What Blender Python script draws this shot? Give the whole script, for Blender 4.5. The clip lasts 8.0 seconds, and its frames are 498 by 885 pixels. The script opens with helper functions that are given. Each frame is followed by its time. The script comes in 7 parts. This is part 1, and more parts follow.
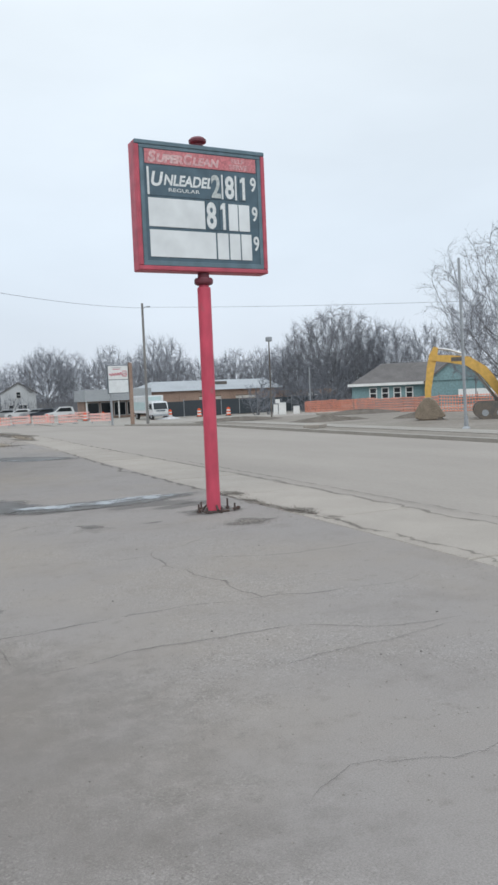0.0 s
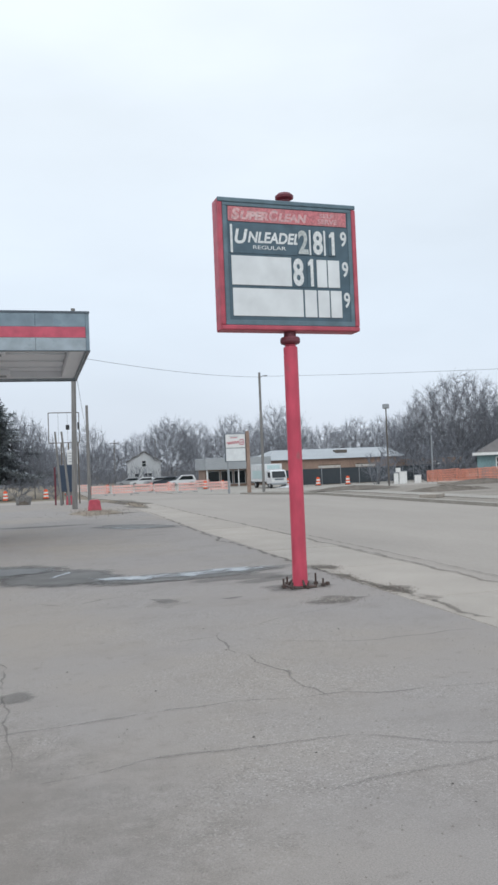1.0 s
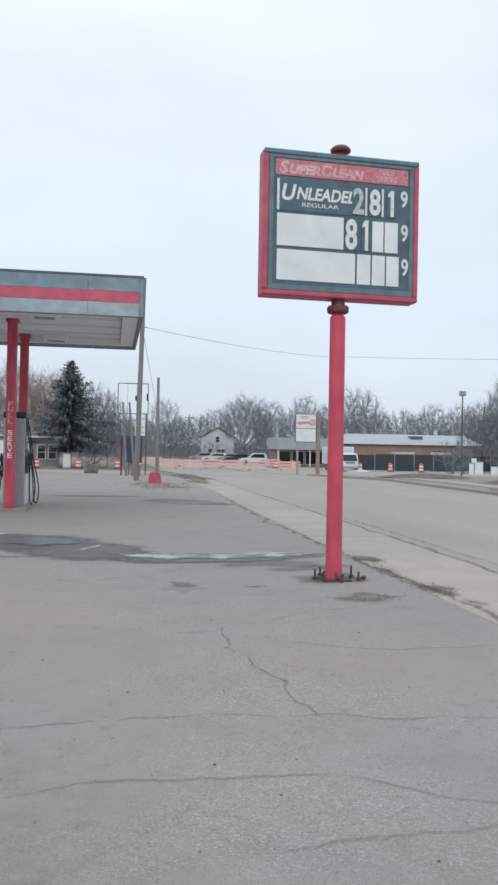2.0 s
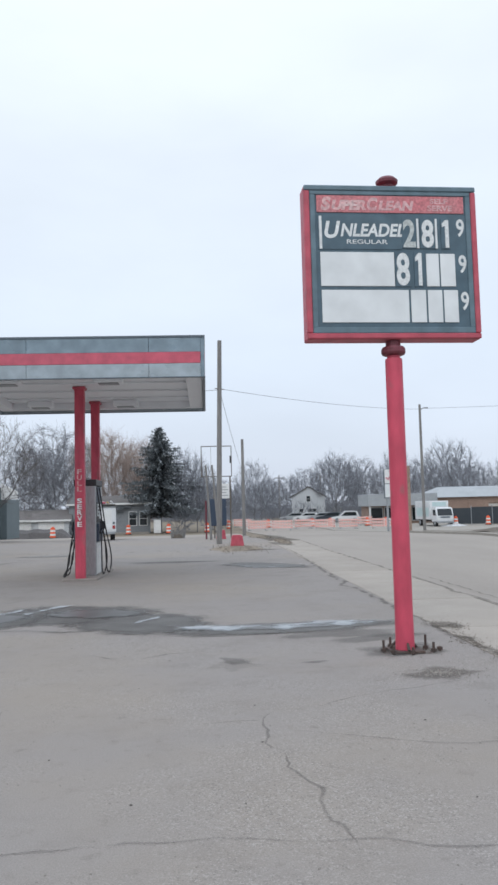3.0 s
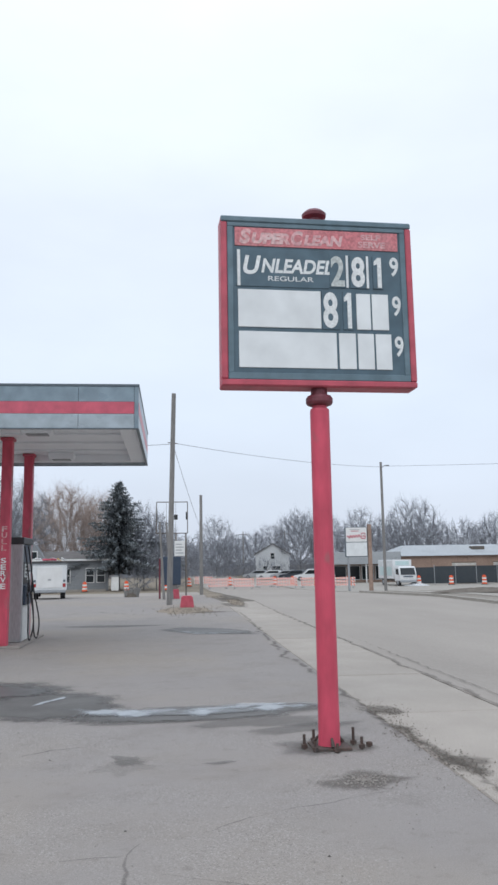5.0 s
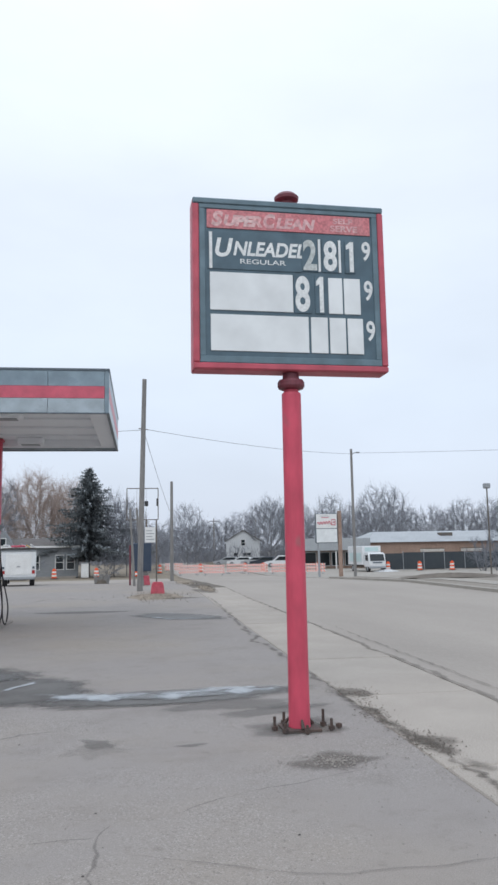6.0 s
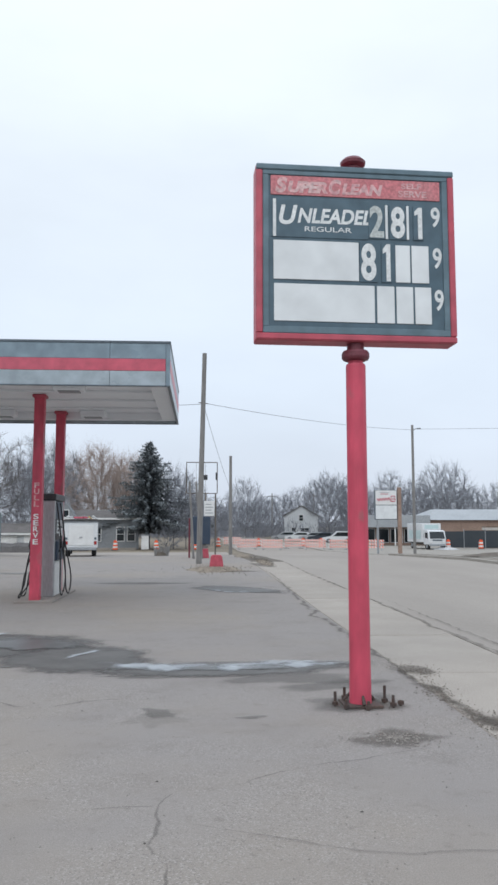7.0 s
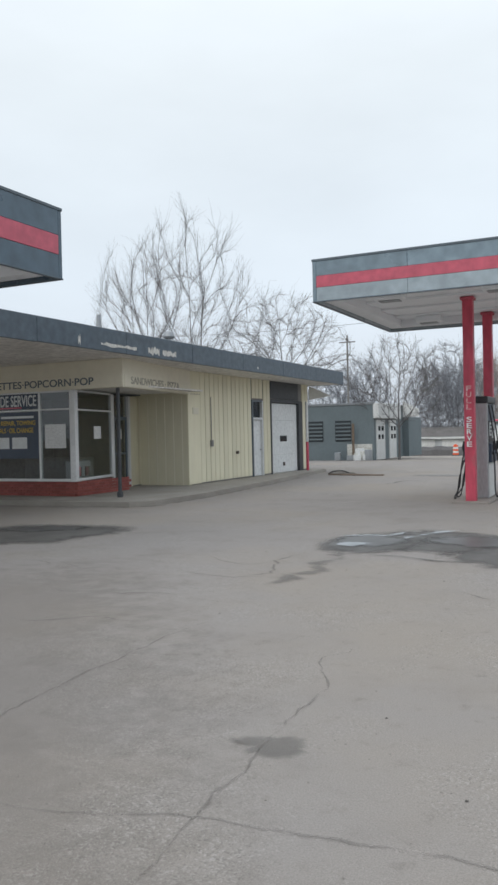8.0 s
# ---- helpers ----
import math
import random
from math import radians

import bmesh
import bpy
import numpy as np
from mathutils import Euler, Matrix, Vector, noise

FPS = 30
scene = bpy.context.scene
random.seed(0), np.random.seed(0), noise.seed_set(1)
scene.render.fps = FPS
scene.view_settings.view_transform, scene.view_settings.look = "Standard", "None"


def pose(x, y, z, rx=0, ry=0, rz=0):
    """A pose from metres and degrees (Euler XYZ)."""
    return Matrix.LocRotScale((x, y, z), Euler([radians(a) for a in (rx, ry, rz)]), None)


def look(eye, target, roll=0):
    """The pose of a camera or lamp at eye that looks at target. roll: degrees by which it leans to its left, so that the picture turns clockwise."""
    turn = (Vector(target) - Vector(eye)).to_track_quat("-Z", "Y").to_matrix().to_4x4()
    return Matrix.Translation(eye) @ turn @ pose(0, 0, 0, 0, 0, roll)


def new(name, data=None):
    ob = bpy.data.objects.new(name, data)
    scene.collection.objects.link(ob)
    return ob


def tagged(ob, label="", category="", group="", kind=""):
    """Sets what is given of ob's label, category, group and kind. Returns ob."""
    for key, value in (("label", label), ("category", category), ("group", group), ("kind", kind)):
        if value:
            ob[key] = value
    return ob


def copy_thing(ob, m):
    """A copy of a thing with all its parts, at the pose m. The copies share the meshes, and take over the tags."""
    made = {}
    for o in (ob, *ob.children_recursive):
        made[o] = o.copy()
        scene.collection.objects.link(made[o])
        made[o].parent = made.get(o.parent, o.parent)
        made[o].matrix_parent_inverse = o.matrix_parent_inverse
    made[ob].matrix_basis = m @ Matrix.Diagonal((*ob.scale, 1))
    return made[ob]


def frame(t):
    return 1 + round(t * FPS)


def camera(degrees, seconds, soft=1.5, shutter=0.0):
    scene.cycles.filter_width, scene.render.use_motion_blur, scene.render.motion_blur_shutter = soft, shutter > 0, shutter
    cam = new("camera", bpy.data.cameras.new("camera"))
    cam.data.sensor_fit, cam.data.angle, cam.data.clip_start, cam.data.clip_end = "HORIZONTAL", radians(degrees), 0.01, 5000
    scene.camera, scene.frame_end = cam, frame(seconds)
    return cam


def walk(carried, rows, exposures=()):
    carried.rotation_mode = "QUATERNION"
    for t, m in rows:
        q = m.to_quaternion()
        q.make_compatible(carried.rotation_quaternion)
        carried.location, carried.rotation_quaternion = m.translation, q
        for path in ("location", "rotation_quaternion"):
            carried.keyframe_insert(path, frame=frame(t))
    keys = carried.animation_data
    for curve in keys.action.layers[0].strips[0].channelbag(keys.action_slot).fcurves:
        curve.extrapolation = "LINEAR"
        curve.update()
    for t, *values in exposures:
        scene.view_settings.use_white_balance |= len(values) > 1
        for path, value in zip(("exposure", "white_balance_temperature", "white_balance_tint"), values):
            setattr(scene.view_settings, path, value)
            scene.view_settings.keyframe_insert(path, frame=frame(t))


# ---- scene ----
cam = camera(35.2, 8.0, soft=2.7)
PATH = [
    (0, (0.324, 0.099, 1.666), (1.142, 1.92, 1.54), -2.4),
    (0.1, (0.392, 0.149, 1.655), (1.111, 2.014, 1.572), -2.9),
    (0.2, (0.461, 0.199, 1.644), (1.096, 2.095, 1.581), -3.4),
    (0.3, (0.529, 0.250, 1.633), (1.135, 2.155, 1.580), -3.7),
    (0.4, (0.598, 0.300, 1.622), (1.199, 2.207, 1.570), -3.8),
    (0.5, (0.666, 0.35, 1.611), (1.263, 2.258, 1.563), -3.6),
    (1, (1.05, 0.643, 1.602), (1.583, 2.57, 1.664), -2.3),
    (1.2, (1.214, 0.734, 1.605), (1.723, 2.666, 1.686), -1.9),
    (1.3, (1.292, 0.781, 1.608), (1.791, 2.716, 1.694), -1.7),
    (1.4, (1.365, 0.837, 1.610), (1.839, 2.778, 1.696), -1.5),
    (1.5, (1.431, 0.906, 1.611), (1.892, 2.852, 1.667), -1.1),
    (1.7, (1.544, 1.084, 1.567), (1.957, 3.041, 1.557), 0.1),
    (2.8, (2.23, 1.885, 1.591), (2.403, 3.872, 1.739), -0.6),
    (3, (2.296, 2.026, 1.568), (2.408, 4.016, 1.734), -1.4),
    (3.2, (2.360, 2.183, 1.546), (2.411, 4.176, 1.707), -1.8),
    (3.3, (2.396, 2.265, 1.541), (2.429, 4.259, 1.687), -1.9),
    (3.4, (2.433, 2.344, 1.538), (2.471, 4.338, 1.690), -2.0),
    (3.5, (2.474, 2.42, 1.537), (2.537, 4.412, 1.701), -2.0),
    (3.6, (2.518, 2.490, 1.537), (2.597, 4.480, 1.719), -1.9),
    (3.7, (2.565, 2.556, 1.538), (2.668, 4.544, 1.729), -1.6),
    (3.8, (2.613, 2.620, 1.541), (2.735, 4.605, 1.746), -1.2),
    (4, (2.71, 2.748, 1.555), (2.837, 4.729, 1.8), -0.5),
    (4.2, (2.801, 2.880, 1.604), (2.940, 4.856, 1.876), -0.2),
    (4.3, (2.841, 2.936, 1.636), (2.973, 4.910, 1.933), -0.2),
    (4.5, (2.903, 3.001, 1.676), (3.061, 4.971, 1.987), -0.4),
    (5, (2.947, 3.018, 1.681), (3.143, 4.985, 1.986), -0.9),
    (6.5, (2.942, 3.088, 1.642), (3.23, 5.053, 1.878), -0.9),
    (6.7, (2.948, 3.186, 1.646), (3.19, 5.159, 1.866), -1.1),
    (7, (2.921, 3.152, 1.635), (3.042, 5.137, 1.845), 0.0),
    (7.1, (2.893, 3.151, 1.632), (2.942, 5.141, 1.833), -0.1),
    (7.4, (2.803, 3.151, 1.648), (2.554, 5.13, 1.796), -1.0),
    (7.5, (2.761, 3.126, 1.642), (2.409, 5.091, 1.768), -1.4),
    (7.6, (2.738, 3.08, 1.666), (2.282, 5.025, 1.765), -1.5),
    (7.7, (2.667, 3.001, 1.687), (2.105, 4.92, 1.747), -1.4),
    (7.8, (2.634, 2.947, 1.666), (1.965, 4.832, 1.695), -1.6),
    (8, (2.528, 2.946, 1.618), (1.653, 4.745, 1.596), -1.3),
]
walk(cam, [(t, look(eye, target, roll)) for t, eye, target, roll in PATH],
     ((0, 0, 6360, 9), (1.5, 0, 6300, 10), (3, 0, 6230, 11), (6.5, 0, 6220, 11.5), (7.2, 0, 6300, 10), (8, 0, 6480, 9)))

# ---- world, sun ----
world = bpy.data.worlds.new("world")
scene.world = world
world.use_nodes = True
wn, wl = world.node_tree.nodes, world.node_tree.links
wn.clear()
SUN_EL, SUN_AZ = radians(42), radians(200)
sky = wn.new("ShaderNodeTexSky")
sky.sky_type, sky.sun_disc = "NISHITA", False
sky.sun_elevation, sky.sun_rotation = SUN_EL, SUN_AZ
sky.dust_density, sky.air_density = 4.0, 1.0
sky_dim = wn.new("ShaderNodeVectorMath")
sky_dim.operation = "SCALE"
sky_dim.inputs["Scale"].default_value = 0.09
wl.new(sky.outputs[0], sky_dim.inputs[0])
w_tc = wn.new("ShaderNodeTexCoord")
w_sep = wn.new("ShaderNodeSeparateXYZ")
wl.new(w_tc.outputs["Generated"], w_sep.inputs[0])
w_ramp = wn.new("ShaderNodeValToRGB")          # overcast: brighter towards the zenith
w_ramp.color_ramp.elements[0].position = 0.0
w_ramp.color_ramp.elements[0].color = (0.765, 0.825, 0.915, 1)
w_ramp.color_ramp.elements[1].position = 1.0
w_ramp.color_ramp.elements[1].color = (1.47, 1.59, 1.73, 1)
for at, col in ((0.18, (0.845, 0.93, 1.02, 1)), (0.42, (0.92, 0.99, 1.045, 1)), (0.6, (1.08, 1.155, 1.23, 1))):
    w_ramp.color_ramp.elements.new(at).color = col
wl.new(w_sep.outputs["Z"], w_ramp.inputs[0])
w_map = wn.new("ShaderNodeMapping")
w_map.inputs["Scale"].default_value = (1.0, 1.0, 2.6)
wl.new(w_tc.outputs["Generated"], w_map.inputs[0])
w_cloud = wn.new("ShaderNodeTexNoise")
w_cloud.inputs["Scale"].default_value, w_cloud.inputs["Detail"].default_value = 2.2, 5
wl.new(w_map.outputs[0], w_cloud.inputs["Vector"])
w_cr = wn.new("ShaderNodeMapRange")
w_cr.inputs["From Min"].default_value, w_cr.inputs["From Max"].default_value = 0.3, 0.7
w_cr.inputs["To Min"].default_value, w_cr.inputs["To Max"].default_value = 0.93, 1.06
wl.new(w_cloud.outputs["Fac"], w_cr.inputs["Value"])
w_mul = wn.new("ShaderNodeVectorMath")
w_mul.operation = "SCALE"
wl.new(w_ramp.outputs[0], w_mul.inputs[0])
wl.new(w_cr.outputs[0], w_mul.inputs["Scale"])
w_mix = wn.new("ShaderNodeMix")
w_mix.data_type = "RGBA"
w_mix.inputs["Factor"].default_value = 0.9
wl.new(sky_dim.outputs[0], w_mix.inputs["A"])
wl.new(w_mul.outputs[0], w_mix.inputs["B"])
w_bg = wn.new("ShaderNodeBackground")
wl.new(w_mix.outputs["Result"], w_bg.inputs["Color"])
w_out = wn.new("ShaderNodeOutputWorld")
wl.new(w_bg.outputs[0], w_out.inputs[0])

sun = new("sun", bpy.data.lights.new("sun", "SUN"))
sun.data.energy, sun.data.angle, sun.data.color = 0.7, radians(25), (1.0, 0.96, 0.9)
sun.matrix_world = look((math.sin(SUN_AZ) * 50, math.cos(SUN_AZ) * 50, 50), (0, 0, 0))
scene.view_settings.exposure = 0.0

# ---- materials ----


def mat(name, color, color2=None, rough=0.7, metal=0.0, grain=60.0, patch=1.2, amount=0.5, bump=0.15, spec=0.5, rnd=0.0, stretch=(1, 1, 1), fleck=None, fade=0.0, detail=3, gamp=None):
    """Paint or surface with fine grain, larger stains and bump; rnd varies it from object to object."""
    m = bpy.data.materials.new(name)
    m.use_nodes = True
    n, k = m.node_tree.nodes, m.node_tree.links
    b = n["Principled BSDF"]
    c2 = color2 or tuple(c * 0.72 for c in color)
    tc = n.new("ShaderNodeTexCoord")
    mp = n.new("ShaderNodeMapping")
    mp.inputs["Scale"].default_value = stretch
    k.new(tc.outputs["Object"], mp.inputs[0])
    big = n.new("ShaderNodeTexNoise")
    big.inputs["Scale"].default_value, big.inputs["Detail"].default_value, big.inputs["Roughness"].default_value = patch, 6, 0.65
    fine = n.new("ShaderNodeTexNoise")
    fine.inputs["Scale"].default_value, fine.inputs["Detail"].default_value = grain, detail
    fine.inputs["Roughness"].default_value = 0.5 if detail < 5 else 0.72
    for t in (big, fine):
        k.new(mp.outputs[0], t.inputs["Vector"])
    r = n.new("ShaderNodeMapRange")
    r.inputs["From Min"].default_value, r.inputs["From Max"].default_value = 0.36, 0.68
    r.inputs["To Max"].default_value = amount
    k.new(big.outputs["Fac"], r.inputs["Value"])
    mx = n.new("ShaderNodeMix")
    mx.data_type = "RGBA"
    mx.inputs["A"].default_value, mx.inputs["B"].default_value = (*color, 1), (*c2, 1)
    k.new(r.outputs[0], mx.inputs["Factor"])
    g = n.new("ShaderNodeMapRange")
    g.inputs["From Min"].default_value, g.inputs["From Max"].default_value = 0.3, 0.7
    g.inputs["To Min"].default_value, g.inputs["To Max"].default_value = 1 - (gamp or 0.22 * amount + 0.05), 1 + (gamp or 0.22 * amount + 0.05)
    k.new(fine.outputs["Fac"], g.inputs["Value"])
    sc = n.new("ShaderNodeVectorMath")
    sc.operation = "SCALE"
    k.new(mx.outputs["Result"], sc.inputs[0])
    last = g.outputs[0]
    if rnd:
        info = n.new("ShaderNodeObjectInfo")
        rr = n.new("ShaderNodeMapRange")
        rr.inputs["To Min"].default_value, rr.inputs["To Max"].default_value = 1 - rnd, 1 + rnd
        k.new(info.outputs["Random"], rr.inputs["Value"])
        mm = n.new("ShaderNodeMath")
        mm.operation = "MULTIPLY"
        k.new(last, mm.inputs[0])
        k.new(rr.outputs[0], mm.inputs[1])
        last = mm.outputs[0]
    k.new(last, sc.inputs["Scale"])
    out = sc.outputs[0]
    if fleck:
        vo = n.new("ShaderNodeTexNoise")
        vo.inputs["Scale"].default_value, vo.inputs["Detail"].default_value = fleck[1], 2
        k.new(mp.outputs[0], vo.inputs["Vector"])
        fr = n.new("ShaderNodeMapRange")
        fr.inputs["From Min"].default_value, fr.inputs["From Max"].default_value = fleck[2], fleck[2] + 0.05
        k.new(vo.outputs["Fac"], fr.inputs["Value"])
        fp = n.new("ShaderNodeMath")     # flecks gather where the surface is most worn
        fp.operation = "MULTIPLY"
        fw = n.new("ShaderNodeMapRange")
        fw.inputs["From Min"].default_value, fw.inputs["From Max"].default_value = 0.38, 0.6
        fw.inputs["To Min"].default_value = 0.25
        k.new(big.outputs["Fac"], fw.inputs["Value"])
        k.new(fr.outputs[0], fp.inputs[0])
        k.new(fw.outputs[0], fp.inputs[1])
        fm = n.new("ShaderNodeMix")
        fm.data_type = "RGBA"
        fm.inputs["B"].default_value = (*fleck[0], 1)
        k.new(fp.outputs[0], fm.inputs["Factor"])
        k.new(out, fm.inputs["A"])
        out = fm.outputs["Result"]
    k.new(out, b.inputs["Base Color"])
    rg = n.new("ShaderNodeMapRange")
    rg.inputs["To Min"].default_value, rg.inputs["To Max"].default_value = max(0.02, rough - 0.12), min(1, rough + 0.12)
    k.new(big.outputs["Fac"], rg.inputs["Value"])
    k.new(rg.outputs[0], b.inputs["Roughness"])
    b.inputs["Metallic"].default_value = metal
    if fade:                       # the patch thins out towards its uneven edge
        at = n.new("ShaderNodeAttribute")
        at.attribute_name = "fade"
        ed = n.new("ShaderNodeTexNoise")
        ed.inputs["Scale"].default_value, ed.inputs["Detail"].default_value, ed.inputs["Roughness"].default_value = 5.0, 6, 0.7
        k.new(tc.outputs["Object"], ed.inputs["Vector"])
        add = n.new("ShaderNodeMath")
        add.operation = "ADD"
        k.new(at.outputs["Fac"], add.inputs[0])
        k.new(ed.outputs["Fac"], add.inputs[1])
        al = n.new("ShaderNodeMapRange")
        al.interpolation_type = "SMOOTHSTEP"
        al.inputs["From Min"].default_value, al.inputs["From Max"].default_value = 0.68, 1.3
        al.inputs["To Max"].default_value = fade
        k.new(add.outputs[0], al.inputs["Value"])
        k.new(al.outputs[0], b.inputs["Alpha"])
    b.inputs["Specular IOR Level"].default_value = spec
    if bump:
        bp = n.new("ShaderNodeBump")
        bp.inputs["Strength"].default_value, bp.inputs["Distance"].default_value = bump, 0.01
        k.new(fine.outputs["Fac"], bp.inputs["Height"])
        k.new(bp.outputs[0], b.inputs["Normal"])
    return m




def lot_asphalt(name):
    """Old asphalt: worn grey binder with pale chips and pits showing, under a patchy film of brown silt."""
    m = bpy.data.materials.new(name)
    m.use_nodes = True
    n, k = m.node_tree.nodes, m.node_tree.links
    b = n["Principled BSDF"]
    tc = n.new("ShaderNodeTexCoord")

    def cloud(scale, detail, rough, lo, hi, top):
        t = n.new("ShaderNodeTexNoise")
        t.inputs["Scale"].default_value, t.inputs["Detail"].default_value, t.inputs["Roughness"].default_value = scale, detail, rough
        k.new(tc.outputs["Object"], t.inputs["Vector"])
        r = n.new("ShaderNodeMapRange")
        r.interpolation_type = "SMOOTHSTEP"
        for key, v in (("From Min", lo), ("From Max", hi), ("To Max", top)):
            r.inputs[key].default_value = v
        k.new(t.outputs["Fac"], r.inputs["Value"])
        return t, r.outputs[0]

    def blend(fac, under, over):
        x = n.new("ShaderNodeMix")
        x.data_type = "RGBA"
        k.new(fac, x.inputs["Factor"])
        for key, v in (("A", under), ("B", over)):
            if isinstance(v, tuple):
                x.inputs[key].default_value = (*v, 1)
            else:
                k.new(v, x.inputs[key])
        return x.outputs["Result"]

    def times(p, q):
        x = n.new("ShaderNodeMath")
        x.operation = "MULTIPLY"
        k.new(p, x.inputs[0])
        k.new(q, x.inputs[1])
        return x.outputs[0]
    _, dark = cloud(1.1, 9, 0.72, 0.46, 0.72, 0.75)
    _, blot = cloud(6.5, 5, 0.65, 0.56, 0.74, 0.55)
    _, silt = cloud(0.16, 5, 0.6, 0.42, 0.64, 0.8)
    _, bare = cloud(0.5, 6, 0.65, 0.40, 0.62, 1.0)
    grit, fine = cloud(120, 3, 0.6, 0.35, 0.65, 1.0)
    c = blend(dark, LOT_GREY, LOT_DARK)
    c = blend(silt, c, LOT_SILT)
    c = blend(blot, c, LOT_BLOT)
    chips = n.new("ShaderNodeTexVoronoi")
    chips.inputs["Scale"].default_value = 105
    k.new(tc.outputs["Object"], chips.inputs["Vector"])
    sep = n.new("ShaderNodeSeparateColor")
    k.new(chips.outputs["Color"], sep.inputs[0])
    for out, lo, hi, top, col in (("Red", 0.78, 0.86, 0.5, LOT_CHIP), ("Green", 0.82, 0.9, 0.5, LOT_PIT)):
        r = n.new("ShaderNodeMapRange")
        for key, v in (("From Min", lo), ("From Max", hi), ("To Max", top)):
            r.inputs[key].default_value = v
        k.new(sep.outputs[out], r.inputs["Value"])
        c = blend(times(r.outputs[0], bare), c, col)
    sc = n.new("ShaderNodeVectorMath")
    sc.operation = "SCALE"
    g = n.new("ShaderNodeMapRange")
    g.inputs["To Min"].default_value, g.inputs["To Max"].default_value = 0.90, 1.10
    k.new(fine, g.inputs["Value"])
    k.new(c, sc.inputs[0])
    k.new(g.outputs[0], sc.inputs["Scale"])
    k.new(sc.outputs[0], b.inputs["Base Color"])
    b.inputs["Roughness"].default_value, b.inputs["Specular IOR Level"].default_value = 0.93, 0.25
    h = n.new("ShaderNodeMath")
    h.operation = "ADD"
    k.new(chips.outputs["Distance"], h.inputs[0])
    k.new(grit.outputs["Fac"], h.inputs[1])
    bp = n.new("ShaderNodeBump")
    bp.inputs["Strength"].default_value, bp.inputs["Distance"].default_value = 0.25, 0.01
    k.new(h.outputs[0], bp.inputs["Height"])
    k.new(bp.outputs[0], b.inputs["Normal"])
    return m


LOT_GREY, LOT_DARK, LOT_SILT, LOT_BLOT = (0.268, 0.247, 0.232), (0.205, 0.187, 0.174), (0.288, 0.255, 0.220), (0.190, 0.170, 0.154)
LOT_CHIP, LOT_PIT = (0.42, 0.395, 0.37), (0.14, 0.128, 0.118)
M_LOT = lot_asphalt("weathered_asphalt")
M_DARKLOT = mat("darker_asphalt", (0.212, 0.186, 0.160), (0.175, 0.153, 0.132), rough=0.92, grain=55, patch=0.9, amount=0.9, bump=0.16, spec=0.25, detail=7, gamp=0.16, fade=0.24)
M_ROAD = mat("dusty_road", (0.322, 0.292, 0.260), (0.268, 0.243, 0.217), rough=0.9, grain=30, patch=0.3, amount=0.75, bump=0.05, spec=0.25, stretch=(1, 0.3, 1), detail=6, gamp=0.08)
M_SLAB = mat("pale_concrete", (0.360, 0.326, 0.287), (0.298, 0.270, 0.238), rough=0.9, grain=80, patch=0.8, amount=0.8, bump=0.12, spec=0.25, rnd=0.05)
M_WALK = mat("grey_concrete", (0.335, 0.312, 0.278), (0.25, 0.232, 0.206), rough=0.9, grain=80, patch=0.9, amount=0.7, bump=0.2, spec=0.25)
M_DIRT = mat("damp_dirt", (0.17, 0.15, 0.128), (0.11, 0.096, 0.082), rough=0.95, grain=60, patch=3.0, amount=0.9, bump=0.6, spec=0.2, fade=0.0)
# real silt on the lot, and the painted shade below the kerb
M_SILTSHADE = mat("silt_and_shade", (0.15, 0.132, 0.113), (0.10, 0.088, 0.076), rough=0.95, grain=60, patch=3.0, amount=0.9, bump=0.4, spec=0.2, fade=0.42)
M_GROUND = mat("winter_ground", (0.24, 0.205, 0.16), (0.16, 0.135, 0.1), rough=0.95, grain=14, patch=0.12, amount=0.9, bump=0.6, spec=0.2)
M_CRACK = mat("crack_fill", (0.125, 0.115, 0.105), (0.09, 0.083, 0.077), rough=0.95, grain=80, patch=4, bump=0.2, spec=0.2, fade=0.3)
M_MUD = mat("caked_mud", (0.25, 0.205, 0.155), (0.17, 0.138, 0.105), rough=0.95, grain=20, patch=3, amount=0.9, bump=0.4)
M_CRACKED = mat("dark_crumbs", (0.09, 0.082, 0.075), rough=0.95, grain=60, patch=9, bump=0.2)
M_FAINT = mat("worn_seam", (0.16, 0.15, 0.137), (0.13, 0.12, 0.11), rough=0.95, grain=80, patch=4, bump=0.2, spec=0.2, fade=0.3)
M_SMEAR = mat("faint_grime", (0.16, 0.15, 0.138), (0.13, 0.122, 0.113), rough=0.9, grain=20, patch=2.5, amount=0.9, bump=0.15, spec=0.25, fade=0.12, detail=6)
M_STAIN = mat("oil_stain", (0.19, 0.18, 0.168), (0.15, 0.142, 0.133), rough=0.8, grain=60, patch=2.5, amount=0.9, bump=0.15, spec=0.25, fade=0.42)
M_WET = mat("wet_asphalt", (0.125, 0.119, 0.111), (0.085, 0.081, 0.076), rough=0.55, grain=90, patch=1.6, amount=0.9, bump=0.12, spec=0.45, fade=0.9)
M_WATER = mat("standing_water", (0.10, 0.098, 0.094), (0.075, 0.074, 0.071), rough=0.38, grain=3, patch=0.8, amount=0.4, bump=0.0, spec=0.5, fade=0.9)
# ice, and the pale blue reflection on wet ground put into the colour
M_ICESHEEN = mat("melting_ice", (0.56, 0.60, 0.63), (0.40, 0.43, 0.45), rough=0.35, grain=12, patch=3, amount=0.8, bump=0.05, fade=0.6)
M_SLUSH = mat("grey_slush", (0.40, 0.42, 0.435), (0.29, 0.30, 0.31), rough=0.5, grain=14, patch=2.5, amount=0.9, bump=0.08, fade=0.7)
